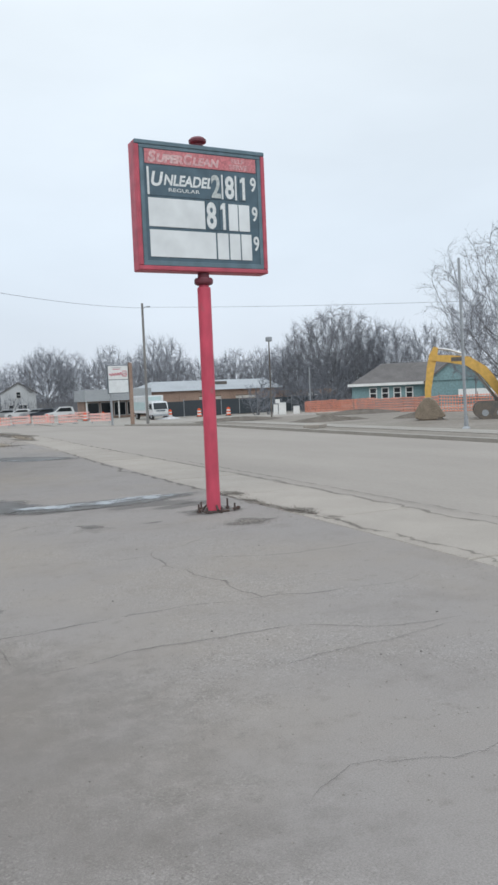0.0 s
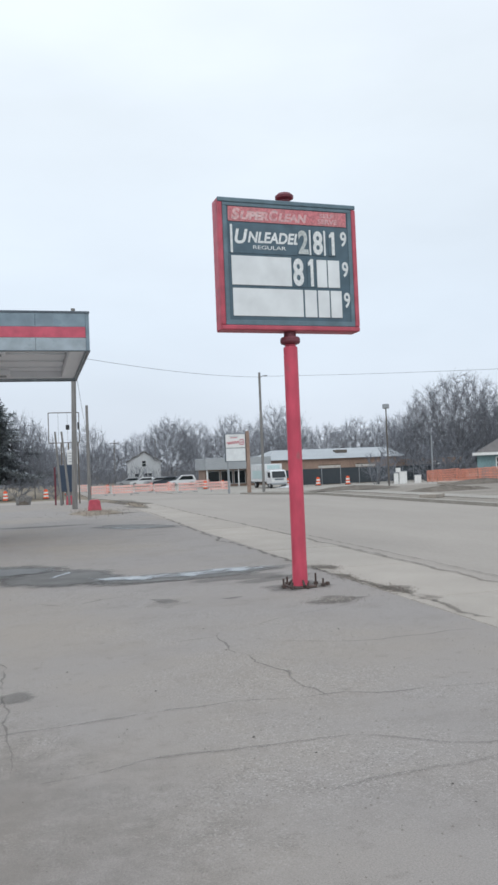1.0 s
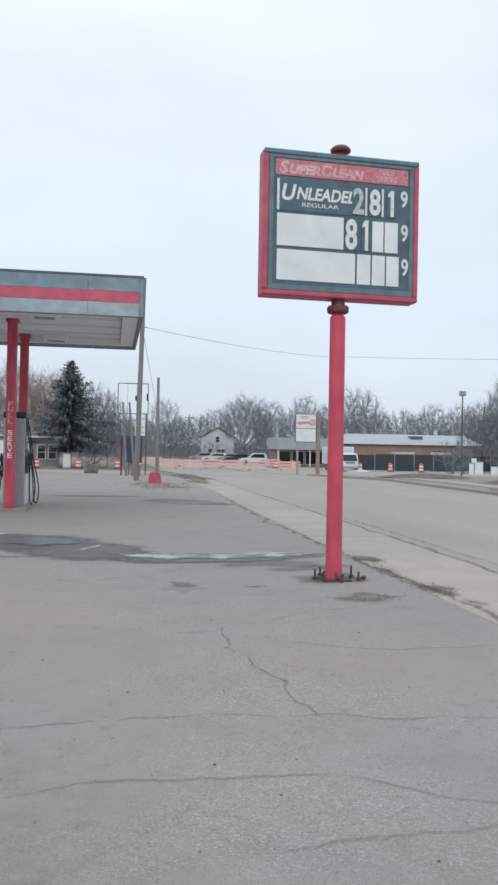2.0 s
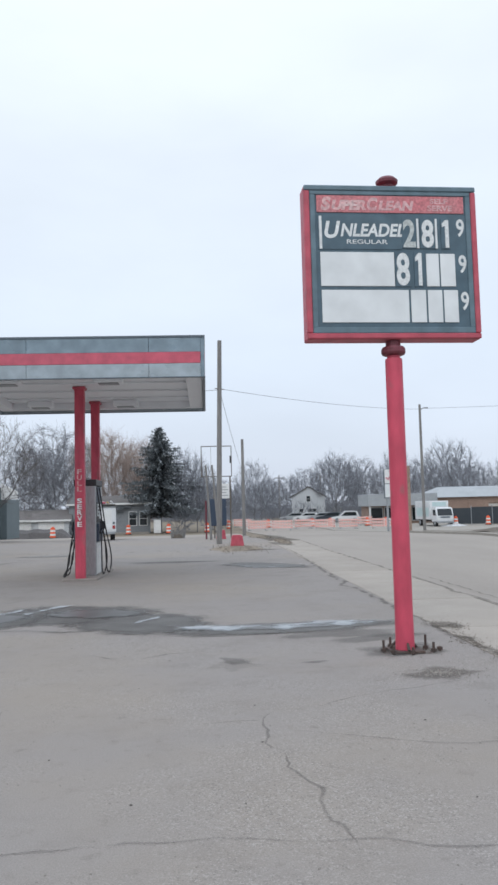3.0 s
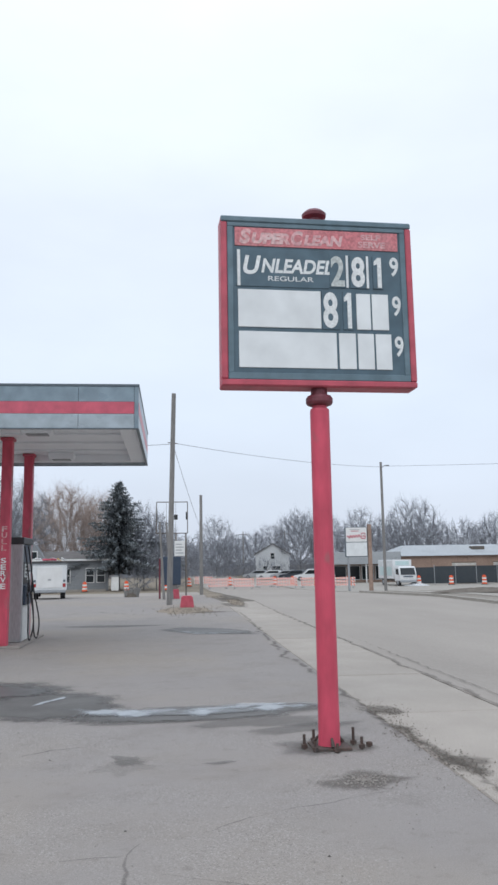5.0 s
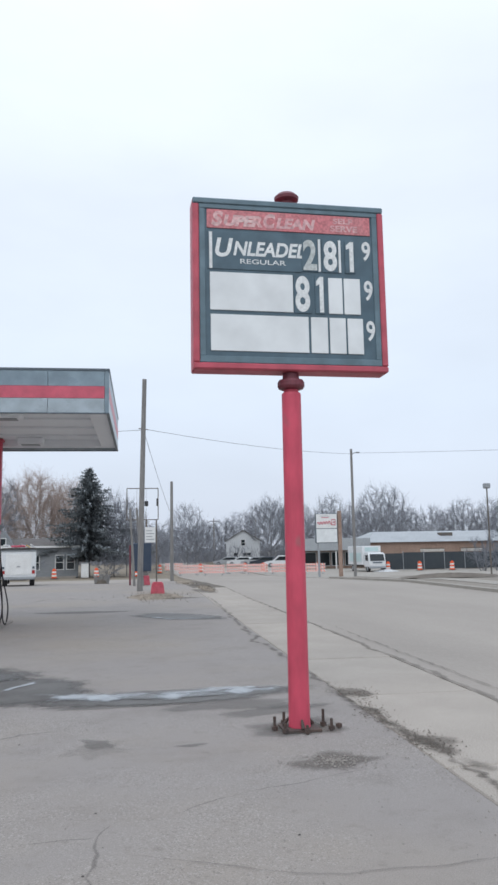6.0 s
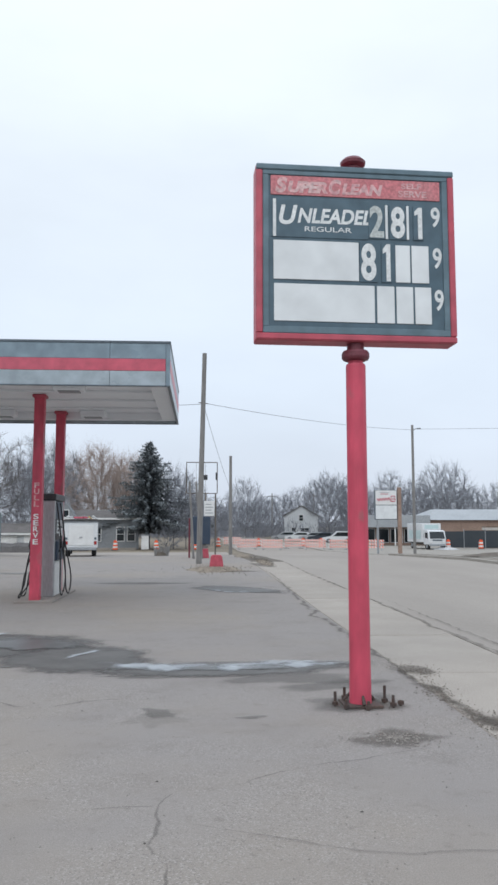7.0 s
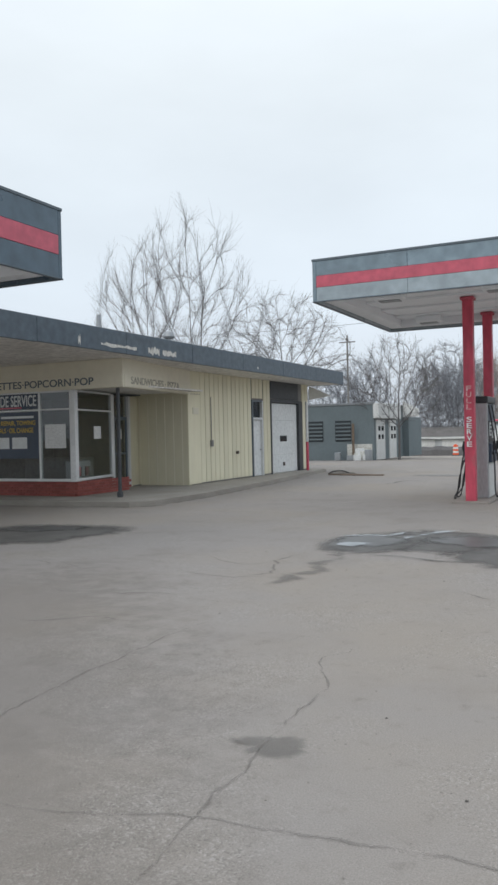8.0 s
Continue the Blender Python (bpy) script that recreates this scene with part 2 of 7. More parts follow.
M_ICEBANK = mat("dirty_snow", (0.60, 0.62, 0.64), (0.38, 0.38, 0.37), rough=0.7, grain=10, patch=2, amount=0.8, bump=0.2)
M_STONE = mat("gravel_stone", (0.26, 0.238, 0.215), (0.16, 0.147, 0.134), rough=0.9, grain=40, patch=9, bump=0.2)
M_RED = mat("red_paint", (0.56, 0.068, 0.115), (0.47, 0.065, 0.10), rough=0.5, grain=6, patch=1.3, amount=0.6, bump=0.02, stretch=(1, 1, 0.4), fleck=((0.33, 0.115, 0.125), 5, 0.60))
M_REDTRIM = mat("faded_red_metal", (0.48, 0.075, 0.11), (0.38, 0.09, 0.115), rough=0.5, grain=6, patch=1.6, amount=0.6, bump=0.0)
M_STRIPE = mat("red_stripe", (0.54, 0.095, 0.14), (0.45, 0.10, 0.14), rough=0.35, grain=5, patch=0.8, amount=0.5, bump=0.0)
M_MAROON = mat("maroon_cap", (0.16, 0.035, 0.05), rough=0.5, grain=30, patch=4, amount=0.6)
M_SLATE = mat("slate_sign_face", (0.066, 0.113, 0.146), (0.088, 0.137, 0.168), rough=0.35, grain=6, patch=1.2, amount=0.5, bump=0.0)
M_FRAME = mat("slate_frame", (0.105, 0.165, 0.20), (0.14, 0.20, 0.235), rough=0.45, grain=6, patch=1.5, amount=0.5, bump=0.0)
M_PANEL = mat("milky_panel", (0.70, 0.73, 0.735), (0.655, 0.685, 0.69), rough=0.3, grain=3, patch=0.5, amount=0.2, bump=0.0)
M_LETTER = mat("white_letter", (0.72, 0.745, 0.74), rough=0.45, grain=40, patch=6, amount=0.35, bump=0.0)
M_GHOST = mat("faded_letter", (0.64, 0.50, 0.49), (0.58, 0.26, 0.27), rough=0.5, grain=30, patch=5, amount=1.0, bump=0.0)
M_GHOST2 = mat("nearly_gone_letter", (0.62, 0.44, 0.44), (0.56, 0.24, 0.26), rough=0.5, grain=30, patch=4, amount=1.0, bump=0.0)
M_GREYNUM = mat("grey_numeral", (0.55, 0.58, 0.56), (0.34, 0.38, 0.38), rough=0.45, grain=40, patch=5, amount=0.9, bump=0.0)
M_PINK = mat("faded_red_panel", (0.56, 0.17, 0.19), (0.48, 0.20, 0.21), rough=0.4, grain=40, patch=3, amount=0.9, bump=0.02)
M_IRON = mat("rusty_iron", (0.055, 0.045, 0.042), (0.10, 0.06, 0.045), rough=0.8, grain=60, patch=9, amount=0.8, bump=0.3)
M_FASCIA = mat("slate_fascia", (0.20, 0.265, 0.31), (0.165, 0.225, 0.265), rough=0.3, grain=4, patch=0.45, amount=0.5, bump=0.0, rnd=0.08)
# darker copy of the slate fascia, its shaded look put into the colour
M_FASCIASHADE = mat("shaded_slate_fascia", (0.08, 0.12, 0.155), (0.062, 0.098, 0.128), rough=0.3, grain=4, patch=0.45, amount=0.5, bump=0.0, rnd=0.08)
M_FASCIA2 = mat("pale_fascia", (0.34, 0.40, 0.435), (0.285, 0.345, 0.38), rough=0.3, grain=4, patch=0.45, amount=0.5, bump=0.0, rnd=0.08)
M_SEAM = mat("dark_trim", (0.10, 0.13, 0.155), rough=0.4, grain=30, patch=3, amount=0.5, bump=0.03)
M_SOFFIT = mat("canopy_soffit", (0.84, 0.87, 0.90), (0.78, 0.81, 0.84), rough=0.5, grain=3, patch=0.3, amount=0.4, bump=0.0, gamp=0.02)
M_STEEL = mat("brushed_steel", (0.42, 0.43, 0.44), (0.33, 0.34, 0.35), rough=0.38, metal=0.75, grain=60, patch=2, amount=0.5, bump=0.03, stretch=(1, 1, 0.1))
M_BLACK = mat("black_plastic", (0.022, 0.024, 0.027), (0.04, 0.04, 0.043), rough=0.45, grain=60, patch=5, amount=0.6, bump=0.05)
M_RUBBER = mat("black_rubber", (0.02, 0.02, 0.022), (0.035, 0.035, 0.035), rough=0.7, grain=60, patch=6, amount=0.5, bump=0.1)
M_NAVY = mat("dark_blue_panel", (0.03, 0.05, 0.085), (0.05, 0.07, 0.1), rough=0.4, grain=40, patch=3, amount=0.6, bump=0.03)
M_WHITE = mat("white_paint", (0.74, 0.75, 0.74), (0.58, 0.58, 0.56), rough=0.5, grain=30, patch=1.6, amount=0.6, bump=0.05)
M_DOORW = mat("garage_door_white", (0.72, 0.74, 0.74), (0.62, 0.64, 0.64), rough=0.5, grain=8, patch=0.8, amount=0.6, bump=0.02, detail=6)
M_YEL = mat("yellow_siding", (0.74, 0.70, 0.53), (0.67, 0.63, 0.475), rough=0.75, grain=5, patch=0.5, amount=0.6, bump=0.02, rnd=0.06, stretch=(1, 1, 0.25), detail=3, gamp=0.03)
M_YEL2 = mat("cream_beam", (0.74, 0.70, 0.57), (0.65, 0.615, 0.50), rough=0.75, grain=5, patch=0.6, amount=0.6, bump=0.02, detail=3, gamp=0.03)
M_DARKPAINT = mat("old_dark_paint", (0.05, 0.056, 0.062), (0.075, 0.08, 0.085), rough=0.6, grain=20, patch=2, amount=0.8, bump=0.05)
M_FADEDSIGN = mat("faded_sign_paint", (0.30, 0.285, 0.235), (0.40, 0.38, 0.31), rough=0.8, grain=14, patch=5, amount=1.0, bump=0.0)
M_ROOF = mat("dark_roof_edge", (0.072, 0.10, 0.127), (0.10, 0.127, 0.15), rough=0.5, grain=6, patch=0.7, amount=0.7, bump=0.03)
M_PEEL = mat("bare_peeled_wood", (0.70, 0.70, 0.66), (0.42, 0.40, 0.36), rough=0.8, grain=30, patch=8, amount=0.9, bump=0.3)
M_EAVE = mat("eave_soffit", (0.74, 0.72, 0.68), (0.60, 0.58, 0.54), rough=0.8, grain=8, patch=0.6, amount=0.8, bump=0.05)
M_TAR = mat("tar_roof", (0.08, 0.08, 0.08), rough=0.9, grain=20, patch=0.5, amount=0.6, bump=0.3)
M_BRICKR = mat("painted_red_brick", (0.30, 0.085, 0.07), (0.22, 0.06, 0.05), rough=0.75, grain=40, patch=3, amount=0.7, bump=0.2, rnd=0.18)
M_MORTAR = mat("mortar", (0.24, 0.12, 0.10), rough=0.9, grain=50, patch=3, amount=0.5, bump=0.2)
M_ALU = mat("aluminium_frame", (0.70, 0.71, 0.71), (0.58, 0.59, 0.59), rough=0.45, metal=0.15, grain=50, patch=2, amount=0.5, bump=0.03)
# one dark colour for all room surfaces, so the inside reads unlit
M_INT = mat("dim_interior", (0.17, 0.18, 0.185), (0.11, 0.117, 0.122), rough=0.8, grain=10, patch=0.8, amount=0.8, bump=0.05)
M_PAPER = mat("sun_bleached_paper", (0.74, 0.75, 0.74), rough=0.8, grain=20, patch=4, amount=0.3, bump=0.02)
M_GOLD = mat("yellow_window_lettering", (0.62, 0.43, 0.07), rough=0.5, grain=40, patch=6, amount=0.3, bump=0.0)
M_GREY = mat("grey_green_block", (0.165, 0.20, 0.212), (0.14, 0.17, 0.182), rough=0.85, grain=6, patch=0.4, amount=0.6, bump=0.05, gamp=0.04)
M_SHING = mat("old_shingles", (0.15, 0.14, 0.135), (0.10, 0.094, 0.09), rough=0.9, grain=14, patch=0.8, amount=0.8, bump=0.3, rnd=0.1)
M_METALROOF = mat("pale_grey_roof", (0.36, 0.385, 0.40), (0.29, 0.31, 0.325), rough=0.6, grain=8, patch=0.3, amount=0.7, bump=0.05)
M_BRICKT = mat("tan_brick", (0.33, 0.235, 0.185), (0.25, 0.175, 0.14), rough=0.85, grain=8, patch=0.6, amount=0.8, bump=0.2)
M_TEAL = mat("teal_siding", (0.19, 0.30, 0.315), (0.15, 0.24, 0.255), rough=0.75, grain=8, patch=0.6, amount=0.6, bump=0.1)
M_HOUSEW = mat("white_siding", (0.52, 0.545, 0.56), (0.43, 0.45, 0.465), rough=0.75, grain=8, patch=0.5, amount=0.6, bump=0.1)
M_HOUSEG = mat("grey_siding", (0.235, 0.25, 0.262), (0.18, 0.194, 0.205), rough=0.75, grain=8, patch=0.5, amount=0.6, bump=0.1)
M_POLE = mat("weathered_pole", (0.235, 0.23, 0.222), (0.155, 0.15, 0.145), rough=0.9, grain=24, patch=1.5, amount=0.8, bump=0.4, stretch=(1, 1, 0.08))
M_GALV = mat("galvanised_steel", (0.36, 0.38, 0.40), (0.27, 0.29, 0.30), rough=0.5, metal=0.5, grain=40, patch=2, amount=0.5, bump=0.05)
M_WIRE = mat("cable_sheath", (0.10, 0.105, 0.115), rough=0.7, grain=40, patch=2, amount=0.3, bump=0.0)
M_ORANGE = mat("safety_orange", (0.80, 0.12, 0.035), (0.62, 0.11, 0.05), rough=0.55, grain=30, patch=3, amount=0.5, bump=0.03)
M_NET = mat("orange_netting", (0.74, 0.30, 0.20), (0.64, 0.25, 0.17), rough=0.7, grain=12, patch=1.0, amount=0.7, bump=0.0)
M_VERGE = mat("trampled_verge", (0.265, 0.24, 0.21), (0.19, 0.168, 0.142), rough=0.95, grain=6, patch=0.35, amount=0.9, bump=0.3, spec=0.2, detail=8)
M_STRAW = mat("dead_straw", (0.19, 0.168, 0.14), (0.135, 0.12, 0.10), rough=0.95, grain=8, patch=1.0, amount=0.9, bump=0.0)
M_CAT = mat("machine_yellow", (0.64, 0.39, 0.09), (0.54, 0.33, 0.09), rough=0.5, grain=6, patch=1.0, amount=0.4, bump=0.05)
M_DARKSTEEL = mat("dirty_steel", (0.10, 0.095, 0.09), (0.17, 0.14, 0.11), rough=0.75, grain=20, patch=2.5, amount=0.9, bump=0.3)
M_SCREEN = mat("dark_fence_screen", (0.035, 0.045, 0.055), (0.055, 0.065, 0.07), rough=0.8, grain=15, patch=1.2, amount=0.7, bump=0.1)
M_BARK = mat("winter_bark", (0.125, 0.12, 0.12), (0.09, 0.086, 0.086), rough=0.95, grain=12, patch=1.0, amount=0.8, bump=0.2)
# bark of the far trees, with distance haze put into its colour
M_FARBARK = mat("hazed_bark", (0.165, 0.168, 0.178), (0.125, 0.127, 0.136), rough=0.95, grain=12, patch=1.0, amount=0.8, bump=0.2)
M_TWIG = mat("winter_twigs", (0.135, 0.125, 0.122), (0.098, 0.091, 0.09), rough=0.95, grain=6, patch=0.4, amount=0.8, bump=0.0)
# paler and bluer than M_TWIG: both twig colours carry painted haze
M_HAZETWIG = mat("hazed_limb_twigs", (0.195, 0.203, 0.224), (0.15, 0.157, 0.174), rough=0.95, grain=6, patch=0.4, amount=0.8, bump=0.0)
M_FARTWIG = mat("hazed_far_twigs", (0.20, 0.213, 0.24), (0.155, 0.165, 0.186), rough=0.95, grain=4, patch=0.2, amount=0.8, bump=0.0)
M_WILLOW = mat("willow_twigs", (0.40, 0.325, 0.285), (0.31, 0.255, 0.226), rough=0.95, grain=6, patch=0.4, amount=0.7, bump=0.0)
# needles lifted towards pale blue, haze included in the colour
M_NEEDLE = mat("conifer_needles", (0.225, 0.25, 0.262), (0.165, 0.188, 0.198), rough=0.9, grain=10, patch=0.7, amount=0.8, bump=0.0)
M_WOOD = mat("old_wood", (0.20, 0.15, 0.11), (0.12, 0.09, 0.07), rough=0.9, grain=20, patch=3, amount=0.8, bump=0.4)
M_CARW = mat("white_car_paint", (0.68, 0.70, 0.71), (0.6, 0.62, 0.63), rough=0.25, grain=20, patch=1, amount=0.4, bump=0.0)
M_CARD = mat("dark_car_paint", (0.05, 0.06, 0.075), rough=0.25, grain=20, patch=1, amount=0.4, bump=0.0)
M_CARS = mat("silver_car_paint", (0.38, 0.40, 0.42), rough=0.3, metal=0.3, grain=20, patch=1, amount=0.4, bump=0.0)
M_CGLASS = mat("dark_glass", (0.02, 0.026, 0.03), rough=0.08, grain=10, patch=1, amount=0.3, bump=0.0)
M_TEALP = mat("teal_graphic", (0.46, 0.585, 0.585), rough=0.4, grain=20, patch=2, amount=0.4, bump=0.0)
M_LAMPR = mat("tail_lamp_red", (0.35, 0.02, 0.02), rough=0.3, grain=20, patch=3, amount=0.3, bump=0.0)


def glass(name):
    m = bpy.data.materials.new(name)
    m.use_nodes = True
    b = m.node_tree.nodes["Principled BSDF"]
    b.inputs["Base Color"].default_value = (0.75, 0.8, 0.8, 1)
    b.inputs["Roughness"].default_value = 0.02
    b.inputs["Transmission Weight"].default_value = 1.0
    b.inputs["IOR"].default_value = 1.45
    return m


M_GLASS = glass("window_glass")

# ---- mesh helpers ----


def thing(name, m, label, category, group="", kind=""):
    ob = new(name)
    ob.matrix_world = m
    ob.empty_display_size = 0.2
    return tagged(ob, label, category, group, kind)


def mesh_of(name, bm, material, smooth=False):
    me = bpy.data.meshes.new(name)
    bmesh.ops.recalc_face_normals(bm, faces=bm.faces)
    bm.to_mesh(me)
    bm.free()
    for mm in (material if isinstance(material, (list, tuple)) else (material,)):
        me.materials.append(mm)
    if smooth:
        me.shade_smooth()
    return me


def part(name, bm, material, parent, label="", smooth=False):
    ob = new(name, mesh_of(name, bm, material, smooth))
    ob.parent = parent
    if label:
        ob["label"] = label
    return ob


def solo(name, bm, material, label, category, group="", kind="", m=None, smooth=False):
    ob = new(name, mesh_of(name, bm, material, smooth))
    if m is not None:
        ob.matrix_world = m
    return tagged(ob, label, category, group, kind)


def box(x0, x1, y0, y1, z0, z1, bevel=0.0, bm=None, seg=1):
    one = bmesh.new()
    bmesh.ops.create_cube(one, size=1.0)
    for v in one.verts:
        v.co = (x0 + (v.co.x + 0.5) * (x1 - x0), y0 + (v.co.y + 0.5) * (y1 - y0), z0 + (v.co.z + 0.5) * (z1 - z0))
    if bevel:
        bmesh.ops.bevel(one, geom=list(one.edges), offset=bevel, segments=seg, affect="EDGES", profile=0.5)
    if bm is None:
        return one
    tmp = bpy.data.meshes.new("tmp")
    one.to_mesh(tmp)
    one.free()
    bm.from_mesh(tmp)
    bpy.data.meshes.remove(tmp)
    return bm


def tube(pts, radii, n=10, bm=None, cap=True, twist=0.0):
    """A round rod through pts."""
    bm = bm or bmesh.new()
    rings = []
    pts = [Vector(p) for p in pts]
    for i, p in enumerate(pts):
        d = (pts[min(i + 1, len(pts) - 1)] - pts[max(i - 1, 0)]).normalized()
        up = Vector((0, 0, 1)) if abs(d.z) < 0.95 else Vector((1, 0, 0))
        a = d.cross(up).normalized()
        b = d.cross(a).normalized()
        r = radii[i] if isinstance(radii, (list, tuple)) else radii
        rings.append([bm.verts.new(p + (a * math.cos(twist + 2 * math.pi * j / n) + b * math.sin(twist + 2 * math.pi * j / n)) * r) for j in range(n)])
    for r0, r1 in zip(rings, rings[1:]):
        for j in range(n):
            bm.faces.new((r0[j], r0[(j + 1) % n], r1[(j + 1) % n], r1[j]))
    if cap:
        bm.faces.new(rings[0][::-1])
        bm.faces.new(rings[-1])
    return bm


def lathe(profile, n=20, cx=0.0, cy=0.0, bm=None):
    """Turned about the upright axis; profile is (radius, height) pairs."""
    bm = bm or bmesh.new()
    rings = [[bm.verts.new((cx + r * math.cos(2 * math.pi * j / n), cy + r * math.sin(2 * math.pi * j / n), z)) for j in range(n)] for r, z in profile]
    for r0, r1 in zip(rings, rings[1:]):
        for j in range(n):
            bm.faces.new((r0[j], r0[(j + 1) % n], r1[(j + 1) % n], r1[j]))
    bm.faces.new(rings[0][::-1])
    bm.faces.new(rings[-1])
    return bm


def prism(poly, y0, y1, bm=None):
    """A polygon in x and z, drawn out along y."""
    bm = bm or bmesh.new()
    a = [bm.verts.new((x, y0, z)) for x, z in poly]
    b = [bm.verts.new((x, y1, z)) for x, z in poly]
    bm.faces.new(a)
    bm.faces.new(b[::-1])
    for i in range(len(poly)):
        j = (i + 1) % len(poly)
        bm.faces.new((a[i], b[i], b[j], a[j]))
    return bm


def lettering(name, words, material, parent, x0, x1, z0, z1, y, label="", slant=0.0, deep=0.006, m=None, bold=0.012):
    """Words fitted to a box on an upright face that looks towards -y."""
    cu = bpy.data.curves.new(name, "FONT")
    cu.body, cu.extrude, cu.shear, cu.offset = words, 0.01, slant, bold
    tmp = new(name, cu)
    dg = bpy.context.evaluated_depsgraph_get()
    me = bpy.data.meshes.new_from_object(tmp.evaluated_get(dg))
    bpy.data.objects.remove(tmp)
    bpy.data.curves.remove(cu)
    co = np.array([v.co[:] for v in me.vertices])
    lo, hi = co.min(0), co.max(0)
    for v in me.vertices:
        u, w, d = [(v.co[i] - lo[i]) / (hi[i] - lo[i]) for i in range(3)]
        v.co = (x0 + u * (x1 - x0), y - d * deep, z0 + w * (z1 - z0))
    if m is not None:
        me.transform(m)
    me.materials.clear()
    me.materials.append(material)
    ob = new(name, me)
    ob.parent = parent
    if label:
        ob["label"] = label
    return ob


def gz(y):
    """The street falls away gently to the north."""
    return -0.0222 * (min(max(y, 40), 85) - 40)


RNG = random.Random(7)


def blob(cx, cy, rx, ry, turn, z, seed, rough=0.25, n=56, bm=None):
    """A flat patch with an uneven outline."""
    bm = bm or bmesh.new()
    c, s = math.cos(radians(turn)), math.sin(radians(turn))
    lay = bm.verts.layers.float.get("fade") or bm.verts.layers.float.new("fade")
    mid = bm.verts.new((cx, cy, z))
    mid[lay] = 1.0
    inner, ring = [], []
    for i in range(n):
        a = 2 * math.pi * i / n
        k = 1 + rough * noise.fractal((math.cos(a) * 0.9 + seed * 7.3, math.sin(a) * 0.9, seed), 1.0, 2.0, 4)
        for f, row, v in ((0.6, inner, 0.8), (1.12, ring, 0.0)):
            x, y = rx * k * f * math.cos(a), ry * k * f * math.sin(a)
            p = bm.verts.new((cx + c * x - s * y, cy + s * x + c * y, z))
            p[lay] = v
            row.append(p)
    for i in range(n):
        j = (i + 1) % n
        bm.faces.new((mid, inner[i], inner[j]))
        bm.faces.new((inner[i], ring[i], ring[j], inner[j]))
    return bm


def ribbon(pts, width, z, seed, wob=0.06, bm=None, step=0.08, fade=True):
    """A thin wandering seam on the ground."""
    bm = bm or bmesh.new()
    lay = bm.verts.layers.float.get("fade") or bm.verts.layers.float.new("fade")
    out = []
    for (xa, ya), (xb, yb) in zip(pts, pts[1:]):
        m = max(2, int(math.hypot(xb - xa, yb - ya) / step))
        out += [(xa + (xb - xa) * i / m, ya + (yb - ya) * i / m) for i in range(m)]
    out.append(pts[-1])
    prev = None
    total = len(out) - 1
    for i, (x, y) in enumerate(out):
        q = out[min(i + 1, total)], out[max(i - 1, 0)]
        d = Vector((q[0][0] - q[1][0], q[0][1] - q[1][1])).normalized()
        x += wob * noise.noise((x * 2.3, y * 2.3, seed)) + 0.4 * wob * noise.noise((x * 11, y * 11, seed)) + 0.25 * wob * noise.noise((x * 31, y * 31, seed))
        y += wob * noise.noise((x * 2.1, y * 2.4, seed + 9)) + 0.3 * wob * noise.noise((x * 12, y * 10, seed + 4))
        w = width * (0.65 + 0.8 * abs(noise.noise((x * 5, y * 5, seed + 3))))
        if fade:
            w *= min(1, 4 * min(i, total - i) / total + 0.12)
        row = []
        for f, v in ((-0.9, 0.0), (0.0, 1.0), (0.9, 0.0)):
            p = bm.verts.new((x - d.y * w * f, y + d.x * w * f, z))
            p[lay] = v * (min(1, 3 * min(i, total - i) / total + 0.3) if fade else 1) * min(1, max(0.3, 0.85 + 1.1 * noise.noise((x * 3.1, y * 3.1, seed + 6))))
            row.append(p)
        if prev:
            bm.faces.new((prev[0], prev[1], row[1], row[0]))
            bm.faces.new((prev[1], prev[2], row[2], row[1]))
        prev = row
    return bm


def strip(x0, x1, ys, top, deep):
    """A long slab that follows the fall of the street."""
    bm = bmesh.new()
    rows = [[bm.verts.new((x, y, gz(y) + t)) for x, t in ((x0, top), (x1, top), (x1, top - deep), (x0, top - deep))] for y in ys]
    for a, b in zip(rows, rows[1:]):
        for j in range(4):
            bm.faces.new((a[j], a[(j + 1) % 4], b[(j + 1) % 4], b[j]))
    bm.faces.new(rows[0])
    bm.faces.new(rows[-1][::-1])
    return bm


def scatter(rng, count, place, size, squash=0.6):
    """Loose stones: squashed eight-sided lumps."""
    bm = bmesh.new()
    for _ in range(count):
        x, y, z = place(rng)
        r = size * rng.uniform(0.4, 1.3)
        top = bm.verts.new((x + rng.uniform(-.3, .3) * r, y, z + r * squash * 1.4))
        ring = [bm.verts.new((x + r * rng.uniform(.7, 1.1) * math.cos(a * 1.2566 + r * 50), y + r * rng.uniform(.7, 1.1) * math.sin(a * 1.2566 + r * 50), z)) for a in range(5)]
        for i in range(5):
            bm.faces.new((top, ring[i], ring[(i + 1) % 5]))
    return bm

# ---- ground, lot, street ----
YS = (-120, 40, 85, 900)
bm = bmesh.new()
rows = [[bm.verts.new((x, y, gz(y) - 0.07)) for x in (-900, -60, 60, 900)] for y in (-900, 40, 85, 1500)]
for a, b in zip(rows, rows[1:]):
    for j in range(3):
        bm.faces.new((a[j], a[j + 1], b[j + 1], b[j]))
solo("ground", bm, M_GROUND, "bare brown winter earth and dead grass", "ground", kind="structure")
solo("lot_pavement", strip(-34, 5.2, (-60, 40, 58), 0.0, 0.06), M_LOT, "worn grey asphalt forecourt with cracks and stains", "pavement", kind="structure")
solo("road", strip(6.74, 15.55, YS, -0.012, 0.05), M_ROAD, "dusty pale street surface", "road", kind="structure")
solo("cross_street", strip(-60, 5.2, (58, 76), -0.012, 0.05), M_ROAD, "dusty pale side street", "road", kind="structure")
solo("verge", strip(15.85, 60, (-60, 40, 56), 0.06, 0.12), M_VERGE, "trampled muddy verge across the street", "verge", kind="structure")
